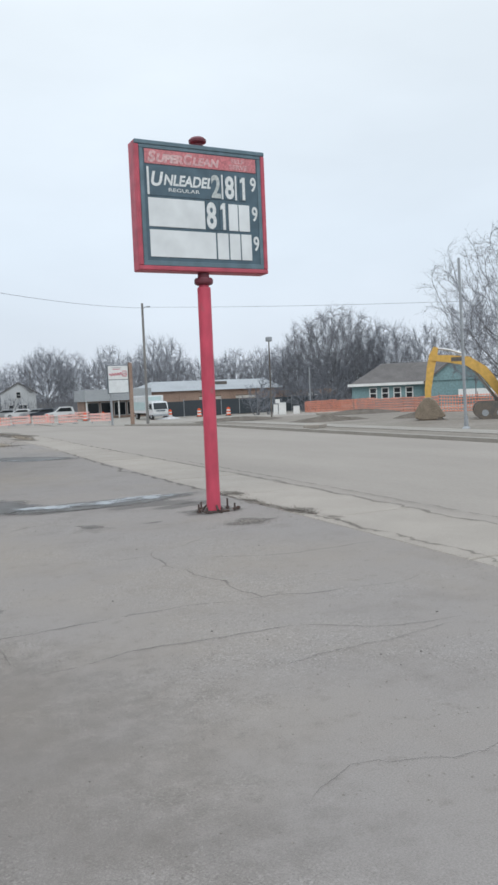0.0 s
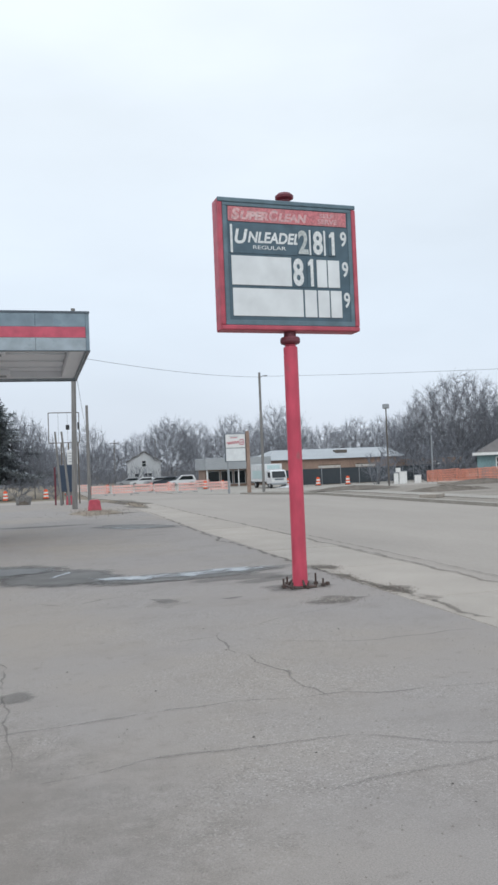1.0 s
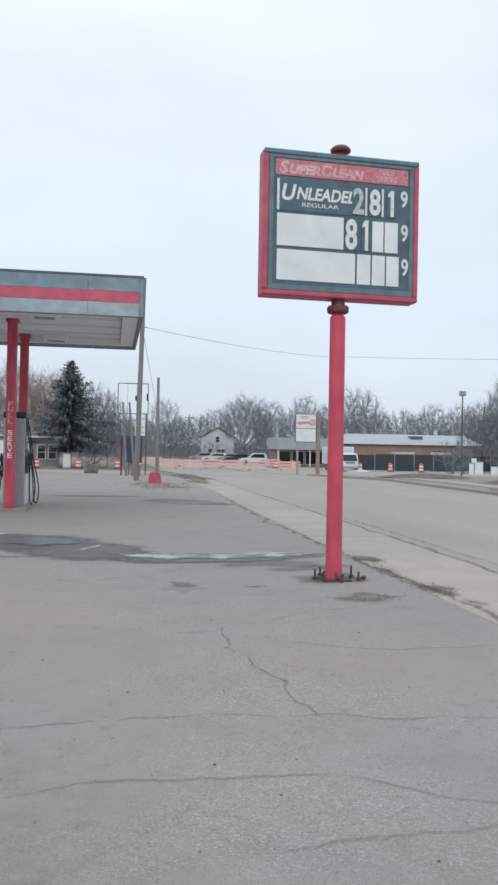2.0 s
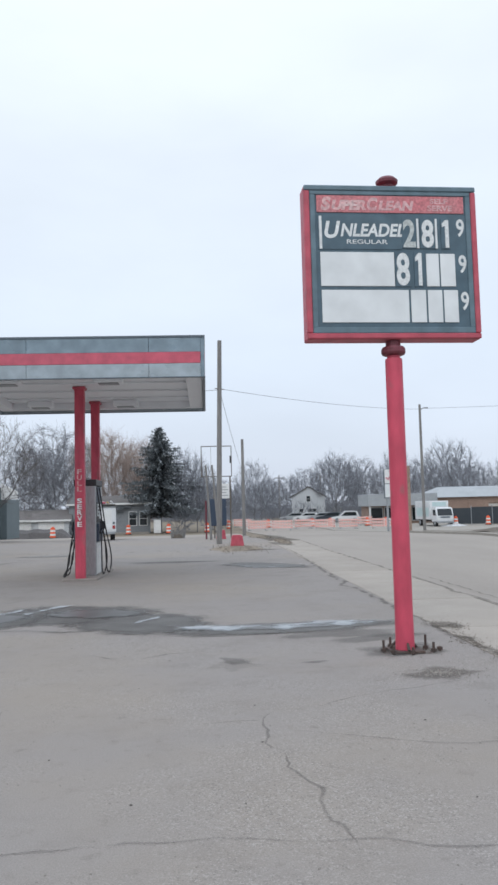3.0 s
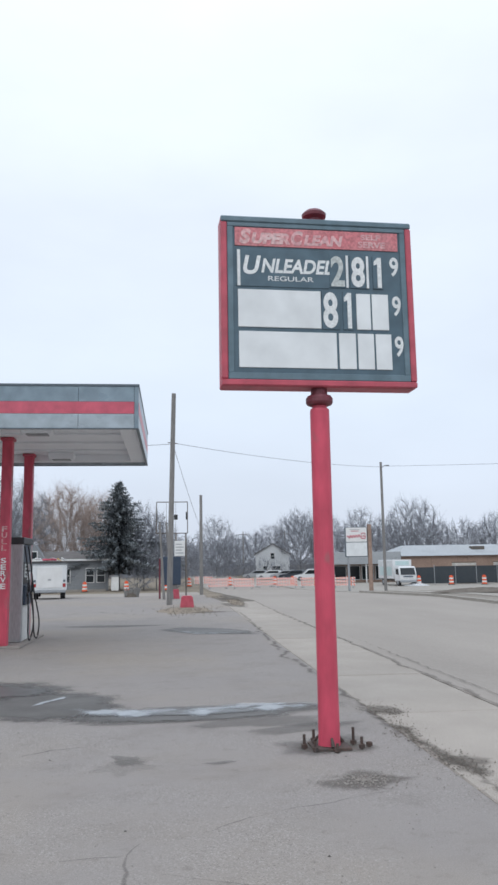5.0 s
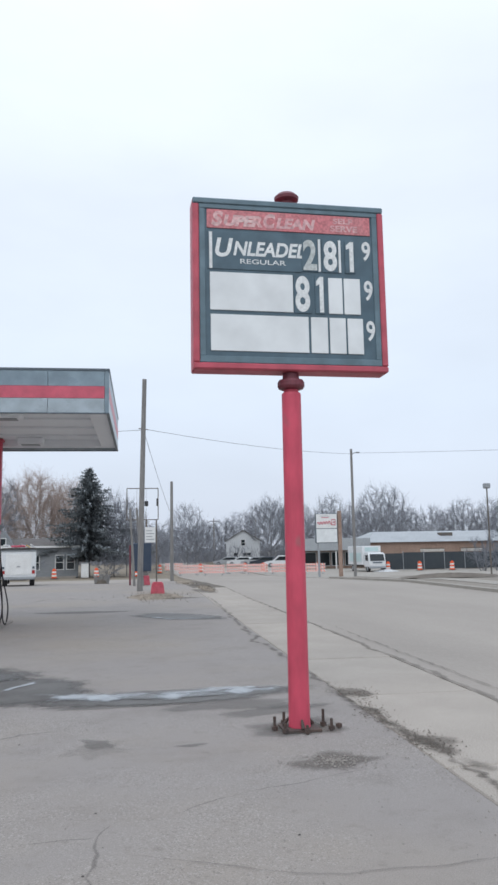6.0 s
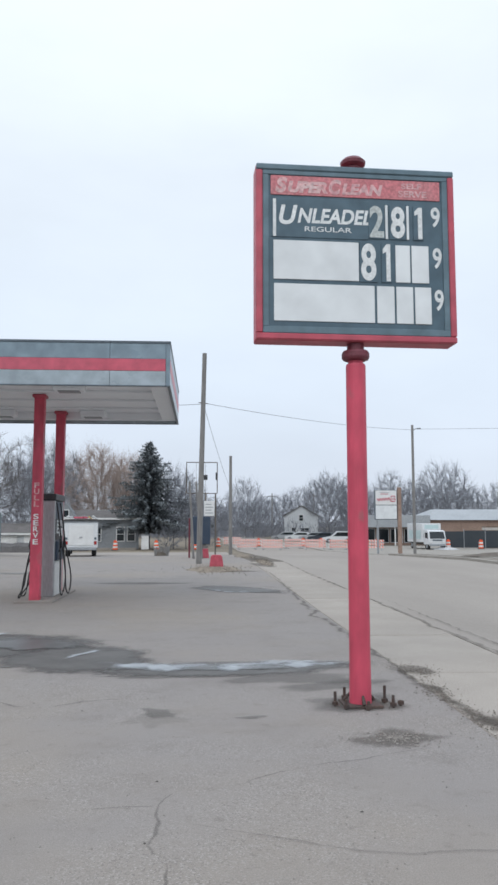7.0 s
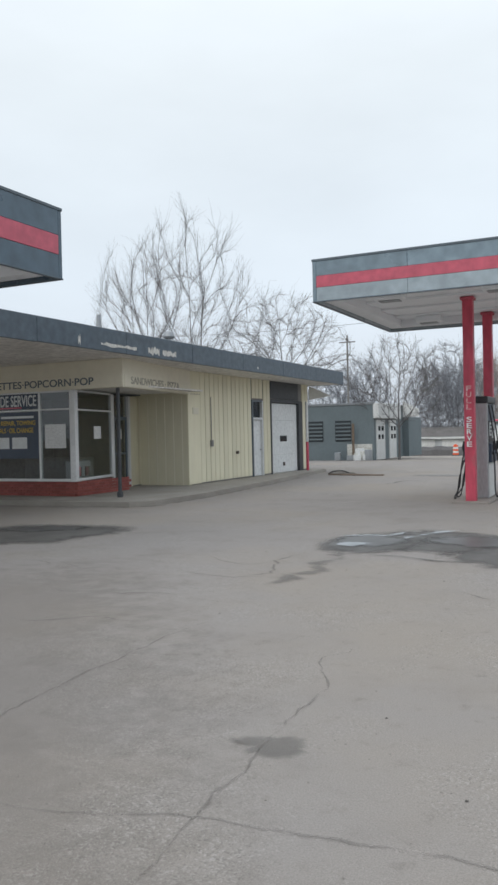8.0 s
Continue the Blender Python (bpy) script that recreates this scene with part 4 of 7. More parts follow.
def canopy(x0, x1, y0, y1, z0, z1, cols, label, deck=0.25, lights=True, mats=(M_FASCIA, M_FASCIA2)):
    c = thing("canopy", pose(0, 0, 0), label, "canopy")
    t = 0.06
    part("core", box(x0 + t, x1 - t, y0 + t, y1 - t, z0 + deck + 0.09, z1 - 0.03), M_SEAM, c)
    fascia_side(c, x0 + 0.08, x1 - 0.08, z0, z1 - 0.03, "x", (y0, y0 + t - 0.01), 3, mats)
    fascia_side(c, x0 + 0.08, x1 - 0.08, z0, z1 - 0.03, "x", (y1, y1 - t + 0.01), 3, mats)
    fascia_side(c, y0 + 0.08, y1 - 0.08, z0, z1 - 0.03, "y", (x0, x0 + t - 0.01), 4, mats)
    fascia_side(c, y0 + 0.08, y1 - 0.08, z0, z1 - 0.03, "y", (x1, x1 - t + 0.01), 4, mats)
    for a, b in ((x0, y0), (x1 - 0.08, y0), (x0, y1 - 0.08), (x1 - 0.08, y1 - 0.08)):
        part("corner_trim", box(a, a + 0.08, b, b + 0.08, z0, z1 - 0.03, 0.006), mats[0], c)
    for a, b, e, f in ((x0 - .012, x1 + .012, y0 - .012, y0 + .05), (x0 - .012, x1 + .012, y1 - .05, y1 + .012), (x0 - .012, x0 + .05, y0 + .05, y1 - .05), (x1 - .05, x1 + .012, y0 + .05, y1 - .05)):
        part("top_trim", box(a, b, e, f, z1 - 0.03, z1 + 0.015, 0.004), M_SEAM, c)
        part("bottom_trim", box(a + .003, b - .003, e + .003, f - .003, z0 - 0.02, z0 + 0.002, 0.004), M_SEAM, c)
    # soffit: long trays along x, each a step deeper
    n = 8
    for i in range(n):
        p, q = y0 + 0.36 + (y1 - y0 - 0.72) * i / n, y0 + 0.36 + (y1 - y0 - 0.72) * (i + 1) / n
        dz = 0.0 if i % 2 else 0.045
        part("soffit_tray", box(x0 + 0.42, x1 - 0.42, p + 0.006, q - 0.006, z0 + deck - 0.02 + dz, z0 + deck + 0.085 + dz, 0.004), M_SOFFIT, c)
    for a, b, e, f in ((x0 + .06, x1 - .06, y0 + .06, y0 + .35), (x0 + .06, x1 - .06, y1 - .35, y1 - .06), (x0 + .06, x0 + .41, y0 + .36, y1 - .36), (x1 - .41, x1 - .06, y0 + .36, y1 - .36)):
        part("soffit_border", box(a, b, e, f, z0 + 0.06, z0 + deck + 0.08, 0.01), M_SOFFIT, c)
    for x, y in cols:
        k = part("column", box(x - 0.108, x + 0.108, y - 0.108, y + 0.108, 0.0, z0 + deck - 0.03, 0.012), M_RED, c, "red painted square steel column")
        part("bracket", box(x - 0.15, x + 0.15, y - 0.14, y + 0.14, z0 + deck - 0.10, z0 + deck - 0.025, 0.02), M_REDTRIM, k)
    if lights:
        for fx in (0.22, 0.62):
            for fy in (0.24, 0.88):
                x, y = x0 + (x1 - x0) * fx, y0 + (y1 - y0) * fy
                low = 0.1 if fy < 0.5 else 0.14
                f = part("light_fixture", box(x - 0.32, x + 0.32, y - 0.18, y + 0.18, z0 + deck - low - 0.05, z0 + deck - 0.02, 0.03), M_SOFFIT, c, "boxy canopy light, unlit")
                part("lens", box(x - 0.22, x + 0.22, y - 0.13, y + 0.13, z0 + deck - low - 0.07, z0 + deck - low - 0.051, 0.006), M_GALV, f)
    return c


main_canopy = canopy(CX0, CX1, CY0, CY1, CZ0, CZ1, ((-0.605, 20.4), (-0.60, 22.95)), "square fuel canopy with slate fascia and a red stripe")
# FULL SERVE runs down the front column
serve = part("serve_sign", box(-0.70, -0.51, 20.282, 20.291, 1.18, 2.62), M_RED, main_canopy)
for i, ch in enumerate("FULL SERVE"):
    if ch != " ":
        z = 2.55 - i * 0.134
        lettering("letter", ch, M_GHOST if i < 4 else M_LETTER, serve, -0.66, -0.55, z - 0.112, z, 20.281, "white painted letter", 0, 0.004, bold=0.02)
# this canopy's fascia is shaded by its darker colour
canopy(-7.7, -5.2, 6.9, 12.49, 4.04, 5.09, ((-6.45, 8.2),), "second fuel canopy with shaded slate fascia and red stripe", lights=False, mats=(M_FASCIASHADE, M_FASCIASHADE))

island = thing("pump_island", pose(0, 0, 0), "low worn concrete pump island under the canopy", "pump island")
part("kerb", box(-1.0, -0.2, 20.2, 23.3, -0.02, 0.05, 0.02, seg=2), M_LOT, island, "worn concrete edge")
part("pad", box(-0.97, -0.23, 20.23, 23.27, 0.04, 0.056, 0.005), M_LOT, island)


def hose(pts, r=0.019, n=7):
    out = []
    P = [Vector(p) for p in pts]
    for i in range(len(P) - 1):
        a, b, c, d = P[max(i - 1, 0)], P[i], P[i + 1], P[min(i + 2, len(P) - 1)]
        for t in (0, .25, .5, .75):
            out.append(0.5 * ((2 * b) + (c - a) * t + (2 * a - 5 * b + 4 * c - d) * t * t + (3 * b - a - 3 * c + d) * t ** 3))
    out.append(P[-1])
    return tube(out, r, n)


def fuel_pump():
    p = thing("fuel_pump", pose(-0.60, 21.62, 0.054), "steel and dark blue fuel dispenser with looped black hoses", "fuel pump")
    hx, hy = 0.24, 0.52
    part("lower_cabinet", box(-hx, hx, -hy, hy, 0.0, 0.78, 0.015), M_WHITE, p, "white lower cabinet")
    part("end_panel", box(-hx - 0.012, hx + 0.012, -hy - 0.015, -hy + 0.09, 0.0, 2.14, 0.012), M_STEEL, p, "brushed steel end panel")
    part("end_panel", box(-hx - 0.012, hx + 0.012, hy - 0.09, hy + 0.015, 0.0, 2.14, 0.012), M_STEEL, p, "brushed steel end panel")
    part("upper_cabinet", box(-hx + 0.01, hx - 0.01, -hy + 0.09, hy - 0.09, 0.78, 2.13, 0.01), M_NAVY, p, "dark upper cabinet")
    part("crown", box(-hx - 0.03, hx + 0.03, -hy - 0.04, hy + 0.04, 2.14, 2.29, 0.015), M_BLACK, p, "black top cap")
    for sx in (-1, 1):
        x = sx * (hx - 0.01)

        def slab(a, b, c, d, t, m, name, label=""):
            return part(name, box(min(x, x + sx * t), max(x, x + sx * t), a, b, c, d, 0.006), m, p, label)
        slab(-0.40, 0.40, 0.80, 1.22, 0.07, M_NAVY, "nozzle_tray", "dark blue nozzle tray")
        slab(-0.40, 0.40, 1.26, 1.74, 0.03, M_BLACK, "display_panel", "black display panel")
        d = slab(-0.36, -0.12, 1.40, 1.70, 0.045, M_PANEL, "price_display", "pale price display")
        for k in range(3):
            part("window", box(min(x + sx * .046, x + sx * .05), max(x + sx * .046, x + sx * .05), -0.32, -0.16, 1.44 + k * 0.085, 1.49 + k * 0.085), M_BLACK, d)
        slab(0.0, 0.34, 1.34, 1.52, 0.04, M_PANEL, "grade_panel", "pale grade selector")
        slab(0.0, 0.34, 1.56, 1.70, 0.04, M_STEEL, "card_reader")
        for k, yy in enumerate((-0.24, 0.24)):
            nz = part("nozzle", tube([(x + sx * .07, yy, .98), (x + sx * .12, yy, 1.12), (x + sx * .10, yy, 1.28)], [.03, .035, .02], 8), M_BLACK, p, "black nozzle")
            part("spout", tube([(x + sx * .08, yy, .98), (x + sx * .05, yy, .86)], .012, 6), M_STEEL, nz)
            if sx < 0:
                part("hose", hose([(x - .10, yy, 1.02), (x - .16, yy - .05, .7), (x - .2, yy - .1, .25), (x - .3 - .05 * k, yy - .2, .0), (x - .22, yy - .3, .05), (x - .17, yy - .2, .5), (x - .08, yy - .1, .86)], 0.016), M_RUBBER, p, "black rubber hose")
                continue
            part("hose", hose([(x + sx * .10, yy, 1.02), (x + sx * (.12 + .03 * k), yy - .04, .62), (x + sx * (.14 + .05 * k), yy - .12, .14), (x + sx * (.20 + .07 * k), yy - .18, .05),
                               (x + sx * (.27 + .04 * k), yy - .2, .45), (x + sx * .18, yy - .2, 1.1), (x + sx * .09, yy - .16, 1.7), (x + sx * .02, yy - .12, 2.1)], 0.016), M_RUBBER, p, "black rubber hose")
    return p


fuel_pump()

# ---- station building ----
WX, SY, SX, PY = -9.32, 18.95, -10.17, 23.2       # siding face, shop front, shop side, porch back
walk_z = 0.12
bm = bmesh.new()
outline = [(-16, 17.6), (-9.4, 17.65), (-7.8, 17.85), (-7.42, 18.2), (-7.35, 20.5), (-7.8, 25.5), (-8.3, 29.5), (-8.7, 33.2), (-16, 33.2)]
top = [bm.verts.new((x, y, walk_z)) for x, y in outline]
low = [bm.verts.new((x, y, -0.05)) for x, y in outline]
bm.faces.new(top)
bm.faces.new(low[::-1])
for i in range(len(outline)):
    j = (i + 1) % len(outline)
    bm.faces.new((top[i], low[i], low[j], top[j]))
bmesh.ops.bevel(bm, geom=[e for e in bm.edges if all(v.co.z > 0.1 for v in e.verts)], offset=0.03, segments=2, affect="EDGES")
solo("station_walk", bm, M_WALK, "raised worn concrete walk round the station", "walk", kind="structure")

station = thing("station_building", pose(0, 0, 0), "low service station with cream board siding and dark flat roof", "building")
T = 0.2
ZT = 3.55
# siding wall with a small door and a garage door
wall = part("side_wall", box(WX - T, WX - 0.03, PY + T + 0.002, 27.6, 0.1, ZT), M_POLE, station)
bm = box(WX - T, WX - 0.03, 27.6, 28.5, 2.8, ZT)
box(WX - T, WX - 0.03, 28.5, 29.2, 0.1, ZT, bm=bm)
box(WX - T, WX - 0.03, 29.2, 31.85, 2.76, ZT, bm=bm)
box(WX - T, WX - 0.03, 31.85, 32.9, 0.1, ZT, bm=bm)
part("side_wall", bm, M_POLE, station)
board = {}


def siding(y0, y1, z0, z1):
    """Upright boards with dark gaps, about a hand and a half wide."""
    w = 0.30
    n = max(1, round((y1 - y0) / w))
    for i in range(n):
        a, b = y0 + (y1 - y0) * i / n, y0 + (y1 - y0) * (i + 1) / n
        key = (round(b - a, 4), z0, z1)
        if key not in board:
            board[key] = mesh_of("board", box(-0.028, 0.0, 0.014, b - a - 0.014, z0, z1, 0.006), M_YEL)
        ob = new("board", board[key])
        ob.parent, ob.location = station, (WX + RNG.uniform(-0.003, 0.003), a, 0)


siding(PY + 0.75, 27.55, 0.16, ZT)
siding(27.6, 28.5, 2.86, ZT)
siding(28.55, 29.15, 0.16, ZT)
part("head_panel", box(WX - 0.03, WX - 0.004, 29.2, 31.85, 2.9, ZT, 0.006), M_DARKPAINT, station, "dark painted head over the garage door")
siding(32.22, 32.9, 0.16, ZT)
part("plain_panel", box(WX - 0.03, WX + 0.006, PY - 0.01, PY + 0.74, 0.14, 2.85, 0.006), M_YEL, station, "smooth cream corner panel")
part("plain_panel", box(WX - 0.03, WX + 0.004, PY - 0.01, PY + 0.74, 2.86, ZT, 0.006), M_YEL, station)
part("porch_wall", box(-11.3, WX - 0.032, PY, PY + T, 0.1, ZT), M_YEL, station, "cream boarded porch wall")
for i in range(6):
    part("batten", box(-11.05 + i * 0.3, -11.03 + i * 0.3, PY - 0.012, PY, 0.14, 2.8), M_YEL2, station)
part("back_wall", box(-17.5, -17.3, 18.9, 32.9, 0.0, ZT), M_YEL2, station)
part("end_wall", box(-17.3, WX - T, 32.7, 32.9, 0.0, ZT), M_YEL2, station)

# garage door with its lite
gd = part("garage_door", box(WX - 0.14, WX - 0.08, 29.24, 31.8, 0.12, 2.74, 0.006), M_DOORW, station, "white sectional garage door, shut")
for k in range(4):
    part("section", box(WX - 0.078, WX - 0.06, 29.27, 31.77, 0.15 + k * 0.648, 0.15 + (k + 1) * 0.648 - 0.012, 0.008), M_DOORW, gd)
part("lite", box(WX - 0.058, WX - 0.05, 30.1, 30.75, 1.3, 1.52, 0.004), M_CGLASS, gd, "small dark window")
part("pull", box(WX - 0.058, WX - 0.03, 30.35, 30.5, 0.38, 0.52, 0.01), M_IRON, gd)
for a, b in ((29.15, 29.22), (31.82, 32.2)):
    part("door_jamb", box(WX - 0.1, WX + 0.03, a, b, 0.12, 2.86, 0.006), M_DARKPAINT, station)
part("door_head", box(WX - 0.1, WX + 0.03, 29.22, 31.82, 2.76, 2.88, 0.006), M_DARKPAINT, station)
# side door with a transom pane
sd = part("side_door", box(WX - 0.12, WX - 0.07, 27.68, 28.42, 0.13, 2.1, 0.006), M_DOORW, station, "pale narrow side door, shut")
part("handle", tube([(WX - 0.07, 28.34, 1.05), (WX - 0.01, 28.34, 1.05)], 0.025, 8), M_STEEL, sd)
part("transom_pane", box(WX - 0.1, WX - 0.09, 27.68, 28.42, 2.2, 2.74), M_CGLASS, station, "dark transom pane")
for a, b, c, d in ((27.6, 27.68, .12, 2.8), (28.42, 28.5, .12, 2.8), (27.68, 28.42, 2.11, 2.19), (27.68, 28.42, 2.74, 2.8)):
    part("door_frame", box(WX - 0.12, WX + 0.012, a, b, c, d, 0.005), M_SEAM if a < 28.4 and d > 2.75 else M_ALU, station)
# small things on the siding
part("switch_box", box(WX, WX + 0.06, 24.52, 24.66, 1.25, 1.45, 0.01), M_POLE, station, "weathered switch box")
part("conduit", tube([(WX + 0.02, 24.59, 1.45), (WX + 0.02, 24.59, 2.8)], 0.012, 6), M_POLE, station)
part("hose_bib", box(WX, WX + 0.08, 26.28, 26.4, 0.96, 1.06, 0.015), M_IRON, station)
part("vent", box(WX, WX + 0.03, 23.45, 23.8, 2.25, 2.45, 0.01), M_YEL2, station)



def splay(ob, degrees=12.5, cx=SX, cy=SY):
    """Swings a part of the side front round the shop's corner."""
    ob.matrix_local = Matrix.Translation((cx, cy, 0)) @ pose(0, 0, 0, 0, 0, degrees) @ Matrix.Translation((-cx, -cy, 0))
    return ob


# shop front and side: brick plinth, aluminium frames, glass
part("plinth", box(-14.5, SX - 0.04, SY + 0.03, SY + 0.18, 0.1, 0.5), M_MORTAR, station, "red painted brick plinth")
splay(part("plinth", box(SX - 0.18, SX - 0.03, SY + 0.05, 21.35, 0.1, 0.5), M_MORTAR, station, "red painted brick plinth"))
part("plinth_sill", box(-14.5, SX + 0.03, SY - 0.03, SY + 0.2, 0.5, 0.55, 0.008), M_ALU, station)
splay(part("plinth_sill", box(SX - 0.2, SX + 0.03, SY + 0.2, 21.35, 0.5, 0.552, 0.008), M_ALU, station))


def frames_x(y, x0, x1, zs, xs):
    for x in xs:
        part("mullion", box(x - 0.03, x + 0.03, y - 0.03, y + 0.06, zs[0], zs[-1], 0.006), M_ALU, station)
    for a, b in zip(xs, xs[1:]):
        for z in zs:
            part("rail", box(a + 0.03, b - 0.03, y - 0.02, y + 0.05, z - 0.022, z + 0.022, 0.005), M_ALU, station)
        for c, d in zip(zs, zs[1:]):
            g = part("pane", box(a + 0.03, b - 0.03, y + 0.01, y + 0.016, c + 0.022, d - 0.022), M_GLASS, station)
            g.visible_shadow = False


def frames_y(x, ys, zs):
    for y in ys:
        splay(part("mullion", box(x - 0.06, x + 0.03, y - 0.03, y + 0.03, zs[0], zs[-1], 0.006), M_ALU, station))
    for a, b in zip(ys, ys[1:]):
        for z in zs:
            splay(part("rail", box(x - 0.05, x + 0.02, a + 0.03, b - 0.03, z - 0.022, z + 0.022, 0.005), M_ALU, station))
        for c, d in zip(zs, zs[1:]):
            g = splay(part("pane", box(x - 0.016, x - 0.01, a + 0.03, b - 0.03, c + 0.022, d - 0.022), M_GLASS, station))
            g.visible_shadow = False


frames_x(SY, -14.5, SX, (0.55, 2.36, 2.82), (-14.4, -12.85, -11.29, -10.28))
frames_y(SX, (SY + 0.05, 21.25), (0.55, 2.34, 2.82))
part("corner_post", box(SX - 0.10, SX + 0.04, SY - 0.04, SY + 0.10, 0.5, 2.84, 0.01), M_ALU, station)
# glazed entrance door
dr = splay(part("shop_door", box(SX - 0.07, SX - 0.03, 21.5, 22.5, 0.13, 0.4, 0.006), M_SEAM, station, "glazed aluminium shop door, shut"))
for a, b, c, d in ((21.5, 21.6, .4, 2.2), (22.4, 22.5, .4, 2.2), (21.6, 22.4, 2.1, 2.2), (21.6, 22.4, 1.1, 1.16)):
    part("stile", box(SX - 0.07, SX - 0.03, a, b, c, d, 0.005), M_SEAM, dr)
for c, d in ((.4, 1.1), (1.16, 2.1)):
    g = part("pane", box(SX - 0.055, SX - 0.049, 21.6, 22.4, c, d), M_GLASS, dr)
    g.visible_shadow = False
part("notice", box(SX - 0.048, SX - 0.045, 21.85, 22.1, 1.55, 1.85), M_PAPER, dr, "white paper notice")
for y in (21.35, 22.56):
    splay(part("door_post", box(SX - 0.1, SX + 0.03, y - 0.06, y + 0.06, 0.12, 2.82, 0.006), M_ALU, station))
g = splay(part("pane", box(SX - 0.055, SX - 0.049, 21.42, 22.5, 2.24, 2.8), M_GLASS, station))
g.visible_shadow = False
splay(part("porch_side_wall", box(SX - 0.2, SX, 22.63, 23.32, 0.1, 2.82), M_YEL, station))
# room behind the glass, its dimness put into the dark colour
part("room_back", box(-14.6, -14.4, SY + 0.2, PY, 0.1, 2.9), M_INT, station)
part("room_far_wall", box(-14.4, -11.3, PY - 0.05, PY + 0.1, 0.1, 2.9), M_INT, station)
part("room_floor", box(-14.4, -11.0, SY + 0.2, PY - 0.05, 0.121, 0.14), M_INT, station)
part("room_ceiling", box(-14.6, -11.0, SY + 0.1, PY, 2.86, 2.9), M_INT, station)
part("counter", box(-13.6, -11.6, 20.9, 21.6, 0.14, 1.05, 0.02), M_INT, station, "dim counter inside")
part("rack", box(-10.95, -10.65, 19.5, 20.2, 0.14, 1.0, 0.02), M_GALV, station, "pale goods rack inside the window")
for k in range(4):
    part("goods", box(-10.64, -10.56, 19.55 + k * 0.16, 19.67 + k * 0.16, 0.6, 0.85, 0.01), (M_REDTRIM, M_GALV, M_MAROON, M_POLE)[k], station)
# papers and window lettering
part("notice", box(-11.14, -10.46, SY + 0.002, SY + 0.006, 1.36, 1.98), M_PAPER, station, "large blank white notice in the window")
splay(part("notice", box(SX - 0.006, SX - 0.002, 20.1, 20.55, 1.58, 1.92), M_PAPER, station, "small white notice"))
wl_ = part("window_banner", box(-12.81, -11.34, SY + 0.001, SY + 0.006, 2.40, 2.80), M_NAVY, station, "dark painted banner across the transom")
lettering("lettering", "DE SERVICE", M_LETTER, wl_, -12.62, -11.40, 2.47, 2.76, SY - 0.001, "white shaded lettering")
part("script_line", box(-12.75, -11.9, SY - 0.004, SY + 0.0, 2.42, 2.455), M_STRIPE, wl_)
dark = part("window_sign", box(-12.81, -11.34, SY + 0.002, SY + 0.006, 1.1, 2.32), M_NAVY, station, "dark window sign listing the services")
part("script_line", box(-12.62, -11.5, SY - 0.003, SY + 0.001, 2.16, 2.22), M_LETTER, dark, "small white script")
lettering("lettering", "REPAIR, TOWING", M_GOLD, dark, -12.62, -11.45, 1.96, 2.10, SY + 0.001, "yellow lettering")
lettering("lettering", "ALS · OIL CHANGE", M_GOLD, dark, -12.68, -11.52, 1.78, 1.91, SY + 0.001, "yellow lettering")
for a, b in ((-12.72, -12.35), (-12.25, -11.74)):
    part("number_bar", box(a, b, SY - 0.003, SY + 0.001, 1.36, 1.66), M_LETTER, dark)
# beam with the goods painted on it, and the porch post
part("beam", box(-14.6, -8.62, SY - 0.06, SY + 0.14, 2.84, ZT, 0.01), M_YEL2, station, "cream beam with painted words")
splay(part("beam", box(-8.82, -8.62, SY + 0.14, PY + 0.1, 2.84, ZT, 0.01), M_YEL2, station, "cream beam with painted words"), 8.3, -8.62, SY)
part("porch_soffit", box(-11.3, -8.8, SY + 0.14, PY, 2.9, 2.94), M_EAVE, station)
fr = part("shop_sign_board", box(-14.5, -8.64, SY - 0.075, SY - 0.061, 2.86, 3.18, 0.004), M_YEL2, station)
lettering("lettering", "CIGARETTES·POPCORN·POP", M_SEAM, fr, -13.62, -9.49, 2.93, 3.12, SY - 0.076, "dark painted lettering")
sb = splay(part("shop_sign_board", box(-8.62, -8.605, SY + 0.0, PY - 0.05, 2.86, 3.18, 0.004), M_YEL2, station), 8.3, -8.62, SY)
lettering("lettering", "SANDWICHES · PIZZA", M_FADEDSIGN, sb, 0.0, 3.1, 0.0, 0.19, 0.0, "dark painted lettering", m=pose(-8.604, SY + 0.35, 2.93, 0, 0, 90))
part("porch_post", box(-8.92, -8.845, 19.0, 19.075, 0.1, 2.84, 0.01), M_DARKPAINT, station, "dark square porch post")
part("post_foot", box(-8.945, -8.82, 18.975, 19.1, 0.12, 0.26, 0.02), M_DARKPAINT, station)
# flat roof with a deep dark edge
part("roof_deck", box(-18.4, -8.06, 9.0, 33.5, 3.62, 3.98), M_TAR, station)
for i in range(8):
    a, b = 9.0 + i * 3.0625, 9.0 + (i + 1) * 3.0625
    part("roof_edge", box(-8.06, -8.0, a + 0.004, b - 0.004, 3.54 + RNG.uniform(-0.01, 0.01), 4.06, 0.012), M_ROOF, station, "dark metal roof edge")
part("roof_edge", box(-18.4, -8.0, 33.5, 33.56, 3.54, 4.06, 0.012), M_ROOF, station)
part("roof_edge", box(-18.4, -8.0, 8.94, 9.0, 3.54, 4.06, 0.012), M_ROOF, station)
part("eave", box(-18.3, -8.07, 9.0, 33.45, 3.55, 3.6), M_EAVE, station, "grey stained eave boards")
